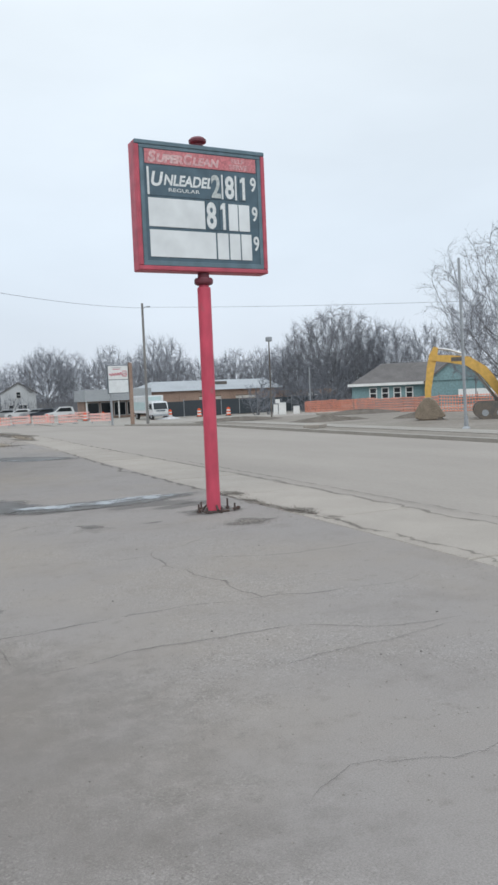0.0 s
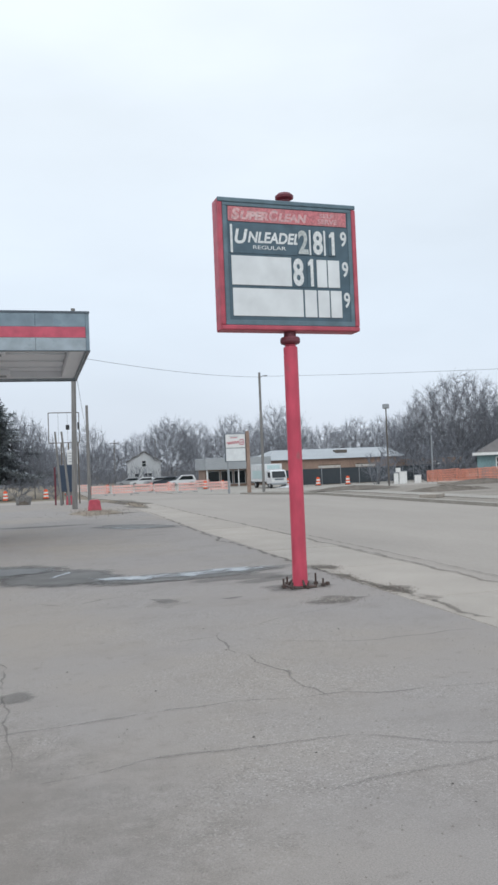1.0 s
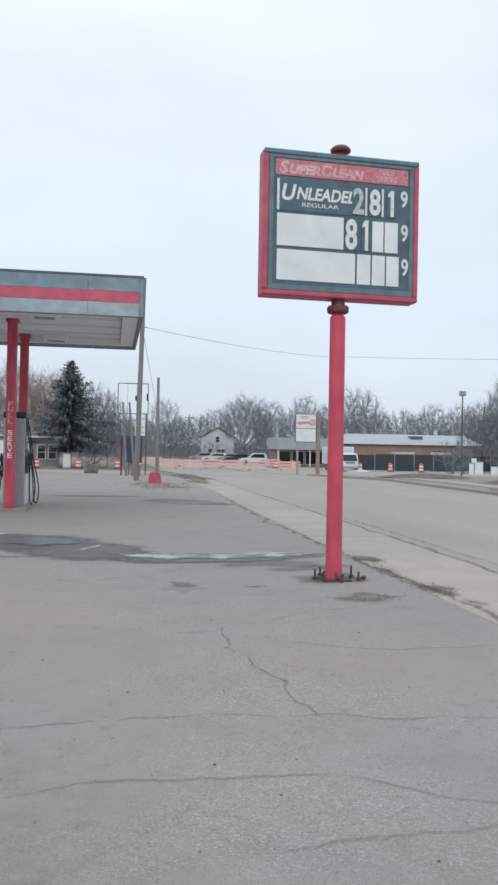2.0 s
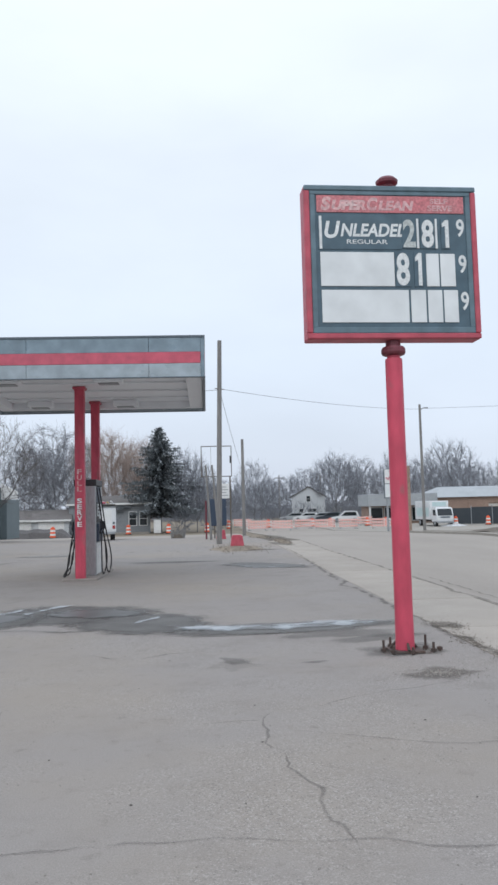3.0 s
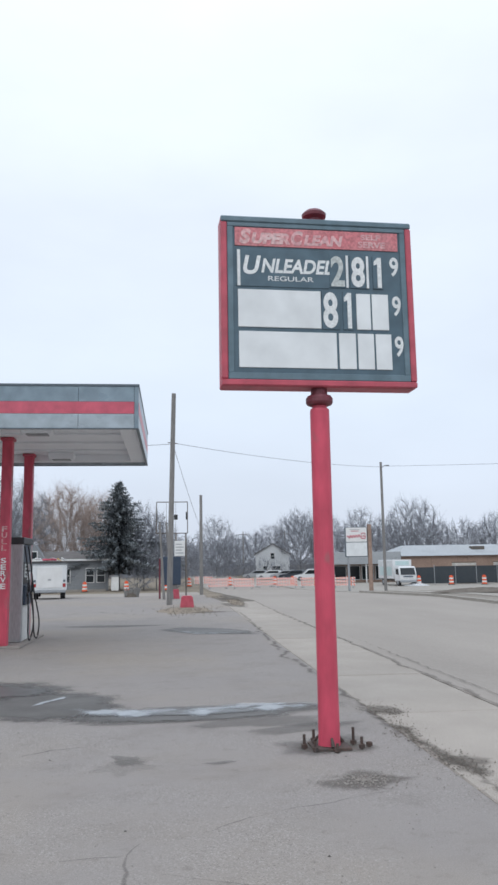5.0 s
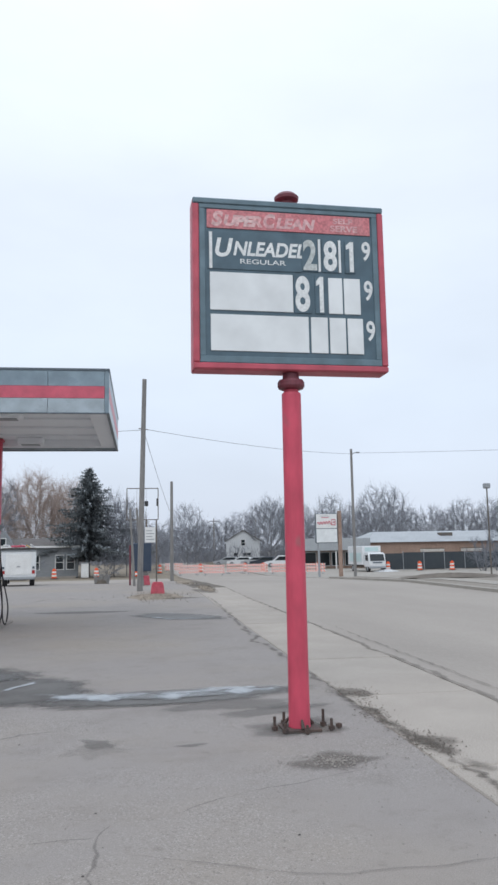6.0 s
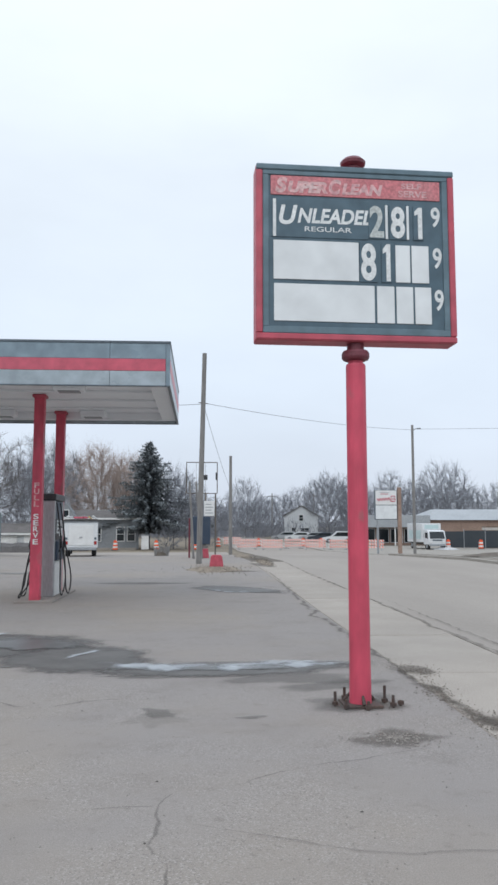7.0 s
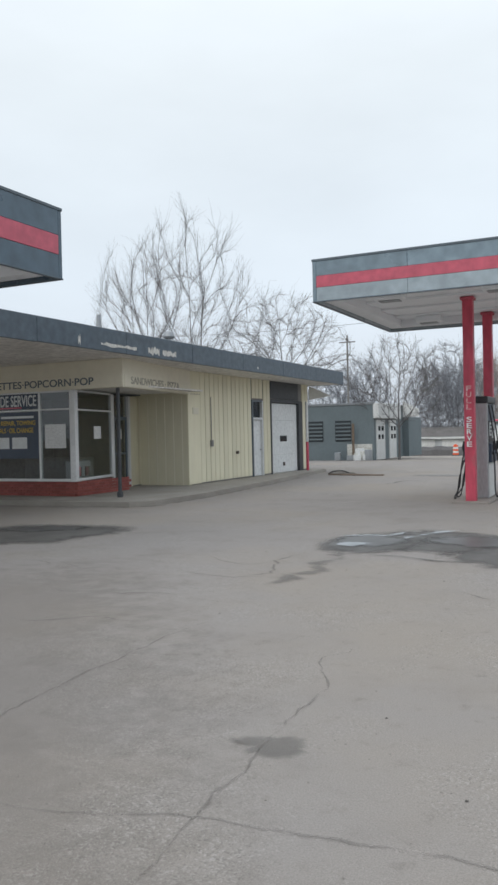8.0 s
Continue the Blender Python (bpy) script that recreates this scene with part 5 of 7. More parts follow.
for y, l, w in ((17.2, 1.4, 0.08), (19.1, 0.5, 0.17), (19.75, 0.65, 0.13), (16.4, 0.08, 0.16), (25.3, 0.1, 0.06)):
    bm = bmesh.new()
    n = 14
    up = [bm.verts.new((0.006, l * i / n, w * (0.6 + 0.7 * noise.noise((y, i * 0.9, 0.3))))) for i in range(n + 1)]
    dn = [bm.verts.new((0.006, l * i / n, -w * (0.3 + 0.5 * noise.noise((y, i * 0.8, 5.3))))) for i in range(n + 1)]
    for i in range(n):
        bm.faces.new((up[i], up[i + 1], dn[i + 1], dn[i]))
    ob = part("peeled_patch", bm, M_PEEL, station, "patch where the roof edge has peeled")
    ob.location = (-8.0, y, 3.68)
bm = prism([(-9.3, 3.5), (-9.3, 2.95), (-8.35, 3.08)], 33.0, 33.05)
part("gable_scrap", bm, M_WHITE, station, "torn pale soffit board at the corner")
part("roof_pipe", tube([(-11.6, 22, 3.95), (-11.6, 22, 5.25)], 0.07, 10), M_GALV, station)
part("roof_pipe_foot", box(-12.0, -11.2, 21.7, 22.3, 3.97, 4.25, 0.03), M_TAR, station)
rv = part("roof_vent", tube([(-11.4, 25.6, 3.95), (-11.4, 25.6, 4.9)], 0.09, 10), M_GALV, station)
part("vent_cowl", lathe([(0.16, 4.88), (0.2, 4.95), (0.16, 5.1), (0.05, 5.14)], 12, -11.4, 25.6), M_GALV, rv)
bol = thing("bollard", pose(-9.05, 32.05, 0), "white post with a red painted lower half", "bollard")
part("post", lathe([(0.055, 0), (0.055, 1.25)], 12), M_RED, bol, "red lower half")
part("upper_post", lathe([(0.054, 1.251), (0.054, 2.85)], 12), M_WHITE, bol)
lid = thing("tank_cover", pose(-7.3, 31.2, 0), "rusty iron cover and hose loop on the ground", "cover")
part("plate", lathe([(0.5, 0.0), (0.5, 0.04), (0.45, 0.06)], 20), M_DIRT, lid)
part("loop", hose([(-.5, -.2, .04), (-.35, .0, .12), (0, .05, .13), (.3, 0, .04)], 0.025), M_RUBBER, lid)
for k in range(3):
    part("board", box(-0.4 + k * .5, 0.8 + k * .5, -0.5 - k * .12, -0.38 - k * .12, 0.0, 0.05, 0.008), M_WOOD, lid)

# ---- grey workshop behind the station ----
shop = thing("workshop", pose(0, 0, gz(52)), "grey-green block workshop with white doors and parapet", "building")
GX, GY = -12.38, 52.06
part("wall", box(-20, GX, GY, GY + 0.25, 0, 3.62), M_GREY, shop, "grey-green painted block wall")
part("wall", box(GX - 0.25, GX, GY + 0.25, 60, 0, 3.6), M_GREY, shop)
part("wall", box(-20, GX - 0.25, 59.8, 60, 0, 3.6), M_GREY, shop)
part("roof", box(-20.2, GX + 0.02, GY - 0.02, 60.05, 3.62, 3.72), M_TAR, shop)
part("coping", box(-20.2, GX + 0.1, GY - 0.05, GY + 0.12, 3.6, 3.76, 0.02), M_HOUSEG, shop)
for x in (-16.4, -14.45):
    w = part("window", box(x - 0.55, x + 0.55, GY - 0.04, GY, 1.25, 2.6, 0.01), M_CGLASS, shop, "dark louvred window")
    for k in range(5):
        part("louvre", box(x - 0.52, x + 0.52, GY - 0.07, GY - 0.041, 1.35 + k * 0.25, 1.46 + k * 0.25, 0.01), M_GREY, w)
part("patched_wall", box(-14.2, -12.5, GY - 0.03, GY, 0.0, 1.05, 0.01), M_PEEL, shop, "whitewashed lower patch")
part("plank", box(-13.75, -13.6, GY - 0.35, GY - 0.28, 0, 2.4), M_WOOD, shop)
part("parapet", box(GX - 0.02, GX + 0.35, GY - 0.05, 57.5, 2.7, 3.7, 0.03), M_WHITE, shop, "white parapet board")
for i, (a, b) in enumerate(((52.5, 54.4), (55.5, 57.2))):
    d = part("door", box(GX - 0.02, GX + 0.08, a, b, 0.0, 2.62, 0.015), M_WHITE, shop, "white panel door")
    for k in range(2):
        for j in range(2):
            part("lite", box(GX + 0.081, GX + 0.09, a + 0.3 + j * .75, a + .75 + j * .75, 1.35 + k * .55, 1.65 + k * .55), M_CGLASS, d)
bm = prism([(-12.3, 2.85), (-12.3, 4.0), (-11.15, 3.4), (-11.15, 2.85)], 59.0, 59.15)
g = part("gable_board", bm, M_WHITE, shop, "white gable board")
part("lean_to", box(GX, GX + 0.45, 59.2, 63, 0, 2.85, 0.02), M_GREY, shop)
junk = thing("scrap_pile", pose(-13.6, 51.3, gz(51)), "jumble of pale scrap and boxes by the workshop", "scrap")
for k in range(9):
    a = box(-0.3, 0.3, -0.2, 0.2, 0, 0.5, 0.02)
    o = part("scrap", a, (M_PEEL, M_WHITE, M_GALV)[k % 3], junk)
    o.matrix_local = pose(RNG.uniform(-1.2, 1.2), RNG.uniform(-.3, .3), 0, 0, 0, RNG.uniform(0, 90))
    o.scale = (RNG.uniform(.5, 1), 1, RNG.uniform(.6, 1.7))

# bricks of the plinth
brick_mesh = mesh_of("brick", box(0.004, 0.206, -0.03, 0.03, 0.004, 0.071, 0.004), M_BRICKR)
for row in range(5):
    off = 0.105 * (row % 2)
    for i in range(20):
        ob = new("brick", brick_mesh)
        ob.parent, ob.location = station, (-14.4 + off + i * 0.21, SY + 0.03 + RNG.uniform(-.003, .003), 0.122 + row * 0.075)
    for i in range(11):
        ob = new("brick", brick_mesh)
        ob.parent = station
        splay(ob)
        ob.matrix_local = ob.matrix_local @ pose(SX - 0.03 + RNG.uniform(-.003, .003), SY + 0.05 + off + i * 0.21, 0.122 + row * 0.075, 0, 0, 90)
# dark ribbon that paints the shaded kerb face and the shadow line under it
bm = ribbon([(-14, 17.55), (-9.4, 17.6), (-7.78, 17.8), (-7.36, 18.18), (-7.29, 20.5), (-7.74, 25.5), (-8.24, 29.5), (-8.66, 33.2)], 0.10, 0.006, 71, wob=0.08, step=0.12)
solo("kerb_silt", bm, M_SILTSHADE, "painted dark line of shade along the foot of the walk", "dirt", kind="stuff")

# ---- trees ----


def rods(a, b, ra, rb, n):
    """Tapered n-sided rods from the points a to the points b, as vertices and faces."""
    d = b - a
    d /= np.maximum(np.linalg.norm(d, axis=1, keepdims=True), 1e-6)
    ref = np.where(np.abs(d[:, 2:]) < 0.9, np.array([[0.31, 0.2, 0.93]]), np.array([[1.0, 0.0, 0.0]]))
    u = np.cross(d, ref)
    u /= np.linalg.norm(u, axis=1, keepdims=True)
    w = np.cross(d, u)
    t = 2 * np.pi * np.arange(n) / n
    ring = u[:, None, :] * np.cos(t)[None, :, None] + w[:, None, :] * np.sin(t)[None, :, None]
    vs = np.concatenate((a[:, None, :] + ring * ra[:, None, None], b[:, None, :] + ring * rb[:, None, None]), axis=1).reshape(-1, 3)
    j = np.arange(n)
    quad = np.stack((j, (j + 1) % n, n + (j + 1) % n, n + j), axis=1)
    fs = (np.arange(len(a))[:, None, None] * 2 * n + quad[None]).reshape(-1, 4)
    return vs, fs


def skeleton_of(rng, c):
    """Limbs that grow towards free room in a rounded crown: points, and for each the one it springs from."""
    rx, rz, cz, n = c["rx"], c["rz"], c["cz"], c["points"]
    p = rng.normal(size=(n, 3))
    p /= np.linalg.norm(p, axis=1, keepdims=True)
    p *= (rng.random((n, 1)) ** c.get("shell", 0.45))
    ang = np.arctan2(p[:, 1], p[:, 0])
    lump = 1 + c.get("lump", 0.12) * (np.sin(3 * ang + 4 * p[:, 2] + c["seed"]) + 0.6 * np.sin(5 * ang - 7 * p[:, 2] + 2 * c["seed"]))
    low = np.where(p[:, 2] < 0, c.get("under", 0.6), 1.0)
    goal = np.stack((p[:, 0] * rx * lump, p[:, 1] * rx * lump, cz + p[:, 2] * rz * low * (0.5 + 0.5 * lump)), axis=1)
    step, bole = c["step"], c["bole"]
    pos, up = [], []
    for s in range(c.get("stems", 1)):
        lean = rng.normal(size=2) * (c.get("splay", 0.16) if c.get("stems", 1) > 1 else 0.015)
        m = max(2, int(bole / step))
        last = -1
        for i in range(m + 1):
            f = bole * i / m
            pos.append((lean[0] * f + 0.06 * s, lean[1] * f - 0.05 * s, f - 0.1))
            up.append(last)
            last = len(pos) - 1
    pos = np.array(pos, float)
    near = np.zeros(n, int)
    best = np.full(n, 1e9)
    fresh = np.arange(len(pos))
    reach2, kill2 = c.get("reach", 5.0) ** 2, (step * 2.0) ** 2
    alive = np.ones(n, bool)
    for _ in range(90):
        d2 = ((goal[:, None, :] - pos[None, fresh, :]) ** 2).sum(2)
        k = d2.argmin(1)
        closer = d2[np.arange(n), k] < best
        best[closer], near[closer] = d2[np.arange(n), k][closer], fresh[k[closer]]
        alive &= best > kill2
        use = alive & (best < reach2)
        if not use.any():
            break
        pull = np.zeros_like(pos)
        v = goal[use] - pos[near[use]]
        np.add.at(pull, near[use], v / np.linalg.norm(v, axis=1, keepdims=True))
        src = np.unique(near[use])
        src = src[np.bincount(np.maximum(np.array(up), 0), minlength=len(pos))[src] < 3]     # three branches to a fork at most
        if not len(src):
            break
        d = pull[src]
        d /= np.maximum(np.linalg.norm(d, axis=1, keepdims=True), 1e-6)
        back = pos[src] - pos[np.maximum(np.array(up)[src], 0)]
        back /= np.maximum(np.linalg.norm(back, axis=1, keepdims=True), 1e-6)
        d = d + c.get("stiff", 0.9) * back + np.array([[0, 0, c.get("rise", 0.1)]]) + rng.normal(size=d.shape) * c.get("crook", 0.13)
        d /= np.linalg.norm(d, axis=1, keepdims=True)
        fresh = np.arange(len(pos), len(pos) + len(src))
        pos = np.concatenate((pos, pos[src] + d * step))
        up += list(src)
        if len(pos) > c.get("most", 9000):
            break
    return pos, np.array(up)


def bare_tree(seed, c, bark, twigs, label, name="bare_tree"):
    rng = np.random.default_rng(seed)
    c = dict(c, seed=seed)
    pos, up = skeleton_of(rng, c)
    n, tip, e = len(pos), c["tip"], c.get("taper", 2.25)
    load = np.zeros(n)
    kids = np.bincount(up[up >= 0], minlength=n)
    for i in range(n - 1, -1, -1):
        load[i] += tip ** e if kids[i] == 0 else 0
        if up[i] >= 0:
            load[up[i]] += load[i]
    r = np.maximum(load, tip ** e) ** (1 / e) * np.where(pos[:, 2] < 0.25, 1.25, 1.0)
    seg = np.nonzero(up >= 0)[0]
    wood, fine = [], []
    for lo, hi, sides in ((0.07, 9, 8), (0.028, 0.07, 5), (0.0, 0.028, 3)):
        s = seg[(r[seg] >= lo) & (r[seg] < hi)]
        if len(s):
            q = up[s]
            (fine if sides == 3 else wood).append(rods(pos[q], pos[s], np.minimum(r[q], r[s] * 1.35), r[s], sides))
    # fine twigs round the ends of the limbs
    ends = seg[r[seg] < tip * c.get("thick", 1.9)]
    ends = np.repeat(ends, c["twigs"])
    d = pos[ends] - pos[up[ends]]
    d /= np.maximum(np.linalg.norm(d, axis=1, keepdims=True), 1e-6)
    start = pos[up[ends]] + (pos[ends] - pos[up[ends]]) * rng.random((len(ends), 1))
    length = c["twig"] * rng.uniform(0.45, 1.2, (len(ends), 1))
    d = d + rng.normal(size=d.shape) * c.get("fan", 0.45) + np.array([[0, 0, c.get("hang", 0.05)]])
    d /= np.linalg.norm(d, axis=1, keepdims=True)
    thin = np.full(len(ends), tip * 0.72)
    for i in range(c.get("joints", 1)):
        stop = start + d * length / c.get("joints", 1)
        fine.append(rods(start, stop, thin, thin * 0.7, 3))
        if c.get("shoots"):              # side shoots on the twigs
            k = c["shoots"]
            root = np.repeat(start, k, 0) + np.repeat(stop - start, k, 0) * rng.uniform(0.15, 1.0, (len(start) * k, 1))
            sd = np.repeat(d, k, 0) + rng.normal(size=(len(start) * k, 3)) * 0.5 + np.array([[0, 0, c.get("hang", 0.05)]])
            sd /= np.linalg.norm(sd, axis=1, keepdims=True)
            fine.append(rods(root, root + sd * np.repeat(length, k, 0) * rng.uniform(0.25, 0.6, (len(sd), 1)), np.repeat(thin, k) * 0.7, np.repeat(thin, k) * 0.45, 3))
        start, thin = stop, thin * 0.7
        d = d + rng.normal(size=d.shape) * c.get("bend", 0.12) + np.array([[0, 0, c.get("hang", 0.05)]])
        d /= np.linalg.norm(d, axis=1, keepdims=True)
    t = thing(name, pose(0, 0, -300), label, "tree")
    for nm, lots, m in (("trunk", wood, bark), ("crown", fine, twigs)):
        vs, fs, at = [], [], 0
        for v, f in lots:
            vs.append(v)
            fs.append(f + at)
            at += len(v)
        me = bpy.data.meshes.new(nm)
        me.from_pydata(np.concatenate(vs).tolist(), [], np.concatenate(fs).tolist())
        me.materials.append(m)
        ob = new(nm, me)
        ob.parent = t
    return t


VASE = dict(points=1500, rx=4.2, rz=5.8, cz=8.4, bole=1.2, step=0.5, rise=0.25, shell=0.5, under=1.0, crook=0.02, stiff=1.6, reach=6, tip=0.0085, taper=2.4, twigs=3, twig=1.3, fan=0.22, hang=0.12, joints=2, shoots=1)
LEAN = dict(points=1500, rx=5.2, rz=3.6, cz=5.4, bole=1.4, step=0.36, rise=0.06, shell=0.5, under=0.6, crook=0.06, stiff=1.0, reach=5, tip=0.0095, twigs=3, twig=0.95, fan=0.32, hang=-0.02, joints=2, shoots=1)
OVAL = dict(points=1900, rx=3.6, rz=4.0, cz=6.0, bole=2.4, step=0.30, rise=0.2, shell=0.5, under=0.9, crook=0.06, reach=5, tip=0.009, twigs=3, twig=0.85, fan=0.4, hang=0.05, joints=2, shoots=1)
LIMB = dict(points=1300, rx=4.4, rz=4.6, cz=6.2, bole=2.4, step=0.40, rise=0.08, shell=0.5, under=0.9, crook=0.16, stiff=0.7, reach=5, tip=0.0115, taper=2.4, twigs=6, twig=1.0, fan=0.5, hang=0.0, shoots=2)
ROUND = dict(points=1500, rx=4.6, rz=4.6, cz=5.4, bole=1.7, step=0.40, rise=0.1, shell=0.36, under=0.9, crook=0.1, reach=5, tip=0.0165, taper=2.75, twigs=4, twig=1.25, fan=0.5, hang=0.0, shoots=1)
WIDE = dict(points=1900, rx=5.8, rz=4.9, cz=5.8, bole=1.7, step=0.42, rise=0.1, shell=0.38, under=0.9, crook=0.1, reach=6, tip=0.016, taper=2.65, twigs=4, twig=1.3, fan=0.5, hang=0.0, shoots=1)
ELM = dict(points=2600, rx=6.0, rz=6.2, cz=7.6, bole=2.6, step=0.38, rise=0.06, shell=0.42, under=0.9, crook=0.14, stiff=0.7, reach=6, tip=0.0105, twigs=3, twig=0.85, fan=0.5, hang=-0.03, joints=2, shoots=1)
DROOP = dict(points=1300, rx=5.6, rz=4.8, cz=5.8, bole=1.8, step=0.42, rise=0.1, shell=0.38, under=1.0, crook=0.08, reach=6, tip=0.016, taper=2.6, twigs=14, twig=2.0, fan=0.4, hang=-0.16, joints=3)
BRUSH = dict(points=420, rx=1.9, rz=1.7, cz=1.7, bole=0.4, stems=6, splay=0.6, step=0.24, rise=0.15, shell=0.45, under=1.0, crook=0.12, reach=2.5, tip=0.013, twigs=4, twig=0.5, fan=0.5, hang=0.1, shoots=1)


def bearing(az, d, x0=2.5, y0=2.8):
    return x0 + d * math.sin(radians(az)), y0 + d * math.cos(radians(az))


def size_of(t, top=100):
    co = np.concatenate([np.array([v.co[:] for v in ch.data.vertices]) for ch in t.children])
    return np.percentile(co[:, 2], top), np.percentile(np.hypot(co[:, 0], co[:, 1]), 99) * 2


SPECIES = {
    "vase": bare_tree(11, VASE, M_BARK, M_TWIG, "tall bare vase-shaped tree behind the station roof"),
    "lean": bare_tree(12, LEAN, M_BARK, M_TWIG, "bare spreading tree with arching twigs"),
    "oval": bare_tree(31, OVAL, M_BARK, M_TWIG, "bare street tree with a full oval crown"),
    "limb": bare_tree(18, LIMB, M_FARBARK, M_HAZETWIG, "bare tree with dark crooked limbs"),
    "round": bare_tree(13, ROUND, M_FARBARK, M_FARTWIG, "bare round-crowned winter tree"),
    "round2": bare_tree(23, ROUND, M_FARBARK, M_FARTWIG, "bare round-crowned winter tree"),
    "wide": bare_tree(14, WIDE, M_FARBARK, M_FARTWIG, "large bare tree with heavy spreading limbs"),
    "elm": bare_tree(27, ELM, M_BARK, M_HAZETWIG, "tall bare elm with dark limbs and fine twigs"),
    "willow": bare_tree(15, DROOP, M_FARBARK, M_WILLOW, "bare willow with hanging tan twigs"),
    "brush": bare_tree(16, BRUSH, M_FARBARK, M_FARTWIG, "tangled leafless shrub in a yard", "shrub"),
}
SIZE = {k: size_of(t, 98.5 if k in ("round", "round2", "wide", "willow") else 100) for k, t in SPECIES.items()}
USED = set()


def plant(kind, x, y, h, width, group=""):
    """A tree of that height and crown width, turned as chance has it."""
    k, w = h / SIZE[kind][0], width / SIZE[kind][1]
    m = pose(x, y, gz(y) - 0.05, 0, 0, RNG.uniform(0, 360)) @ Matrix.Diagonal((w, w, k, 1))
    if kind not in USED:
        USED.add(kind)
        ob = SPECIES[kind]
        ob.matrix_world = m
    else:
        ob = copy_thing(SPECIES[kind], Matrix.Identity(4))
        ob.matrix_basis = m
    if group:
        ob["group"] = group
    return ob


# behind the station and the workshop
for row in (("vase", -20.1, 41.9, 15.6, 10.5), ("lean", -16.4, 47.0, 11.0, 9.0), ("vase", -22.2, 41.0, 13.6, 10.0), ("oval", -11.15, 53.6, 9.4, 7.0), ("limb", -15.6, 96.3, 13.6, 10.5),
            ("round", -27.8, 98.2, 11.4, 9.0), ("round2", -21.5, 110.2, 11.6, 9.0), ("round", -18.2, 120.0, 12.2, 10.0), ("limb", -19.2, 108.0, 11.5, 9.0), ("round2", -30.6, 97.4, 10.0, 9.0), ("round", -36.0, 92.0, 10.0, 9.0)):
    plant(*row)
for row in (("willow", -10.6, 106.3, 12.4, 10.5), ("willow", -6.2, 110.7, 11.6, 8.5)):
    plant(*row)
# down the street and behind the brick shop
for row in (("round", 10.0, 127.9, 9.6, 7.6), ("round2", 18.2, 192.5, 9.4, 10.0), ("round", 23.0, 202.0, 10.0, 11.0), ("round2", 27.0, 196.6, 11.6, 11.5), ("wide", 33.8, 190.6, 14.6, 15.0), ("round2", 41.0, 194.4, 13.6, 12.0),
            ("round2", 36.1, 139.1, 11.6, 9.0), ("wide", 43.2, 131.9, 12.5, 12.0), ("round", 56.0, 143.4, 9.8, 8.5), ("round2", 61.5, 141.2, 10.8, 9.0), ("round", 66.1, 139.1, 10.8, 9.0), ("round", 42.8, 147.7, 10.4, 8.0),
            ("round2", 50.5, 150.2, 10.8, 9.0), ("round", 2.5, 108.1, 6.8, 6.0), ("round2", 5.8, 143.1, 7.4, 8.0), ("round", 13.8, 165.0, 7.6, 9.0), ("round2", 71.5, 136.0, 9.6, 8.5), ("round", 77.0, 131.0, 9.4, 8.5), ("round2", 82.0, 126.0, 9.2, 8.5), ("wide", 30.3, 170.4, 12.0, 12.5),
            ("round", 48.0, 190.0, 11.5, 13.0), ("round2", 56.0, 186.0, 11.0, 13.0), ("round", 64.0, 182.0, 11.0, 13.0), ("round2", 73.0, 176.0, 11.0, 13.0), ("round", 82.0, 168.0, 10.5, 13.0), ("round2", 91.0, 158.0, 10.5, 13.0),
            ("round", 12.0, 205.0, 8.6, 12.0), ("round2", 5.0, 200.0, 8.4, 12.0), ("round", -2.0, 190.0, 8.6, 12.0), ("round2", 37.5, 178.0, 10.0, 10.0)):
    plant(*row, "street trees in the distance")
# the overgrown corner across the street
for row in (("limb", 52.9, 94.8, 13.4, 9.0), ("limb", 54.6, 91.9, 14.6, 9.5), ("limb", 59.8, 95.4, 14.2, 9.5), ("round", 61.5, 92.5, 11.0, 9.0), ("round2", 54.4, 102.0, 10.4, 9.0), ("round2", 58.6, 92.0, 9.4, 8.5), ("round", 64.5, 92.0, 11.0, 9.0), ("round2", 50.0, 98.0, 8.6, 8.0), ("round", 68.5, 90.0, 10.6, 9.0), ("limb", 47.5, 55.5, 9.7, 6.0)):
    plant(*row, "trees round the teal house")
for row in (("brush", 47.8, 88.5, 5.2, 6.0), ("brush", 50.6, 90.6, 6.2, 6.5), ("brush", 53.8, 90.6, 6.4, 6.5), ("brush", 56.8, 91.0, 6.2, 6.5), ("brush", 60.4, 91.0, 5.6, 6.5), ("brush", 64.0, 90.0, 5.6, 6.5), ("brush", 48.6, 84.0, 3.2, 4.2), ("brush", 38.5, 82.0, 4.2, 4.4), ("brush", 40.6, 84.0, 3.6, 4.0)):
    plant(*row, "shrubs in the yards")
plant("elm", 35.6, 38.6, 12.6, 11.0)
plant("elm", 42.6, 45.9, 11.5, 9.0)
for az, d, h in ((-8.2, 86, 3.4), (-16.5, 66, 4.4), (-18.8, 70, 4.8), (-21.8, 66, 4.2), (0.4, 88, 2.4), (-20, 78, 5)):
    plant("brush", *bearing(az, d), h, h * 1.7, "shrubs in the yards")


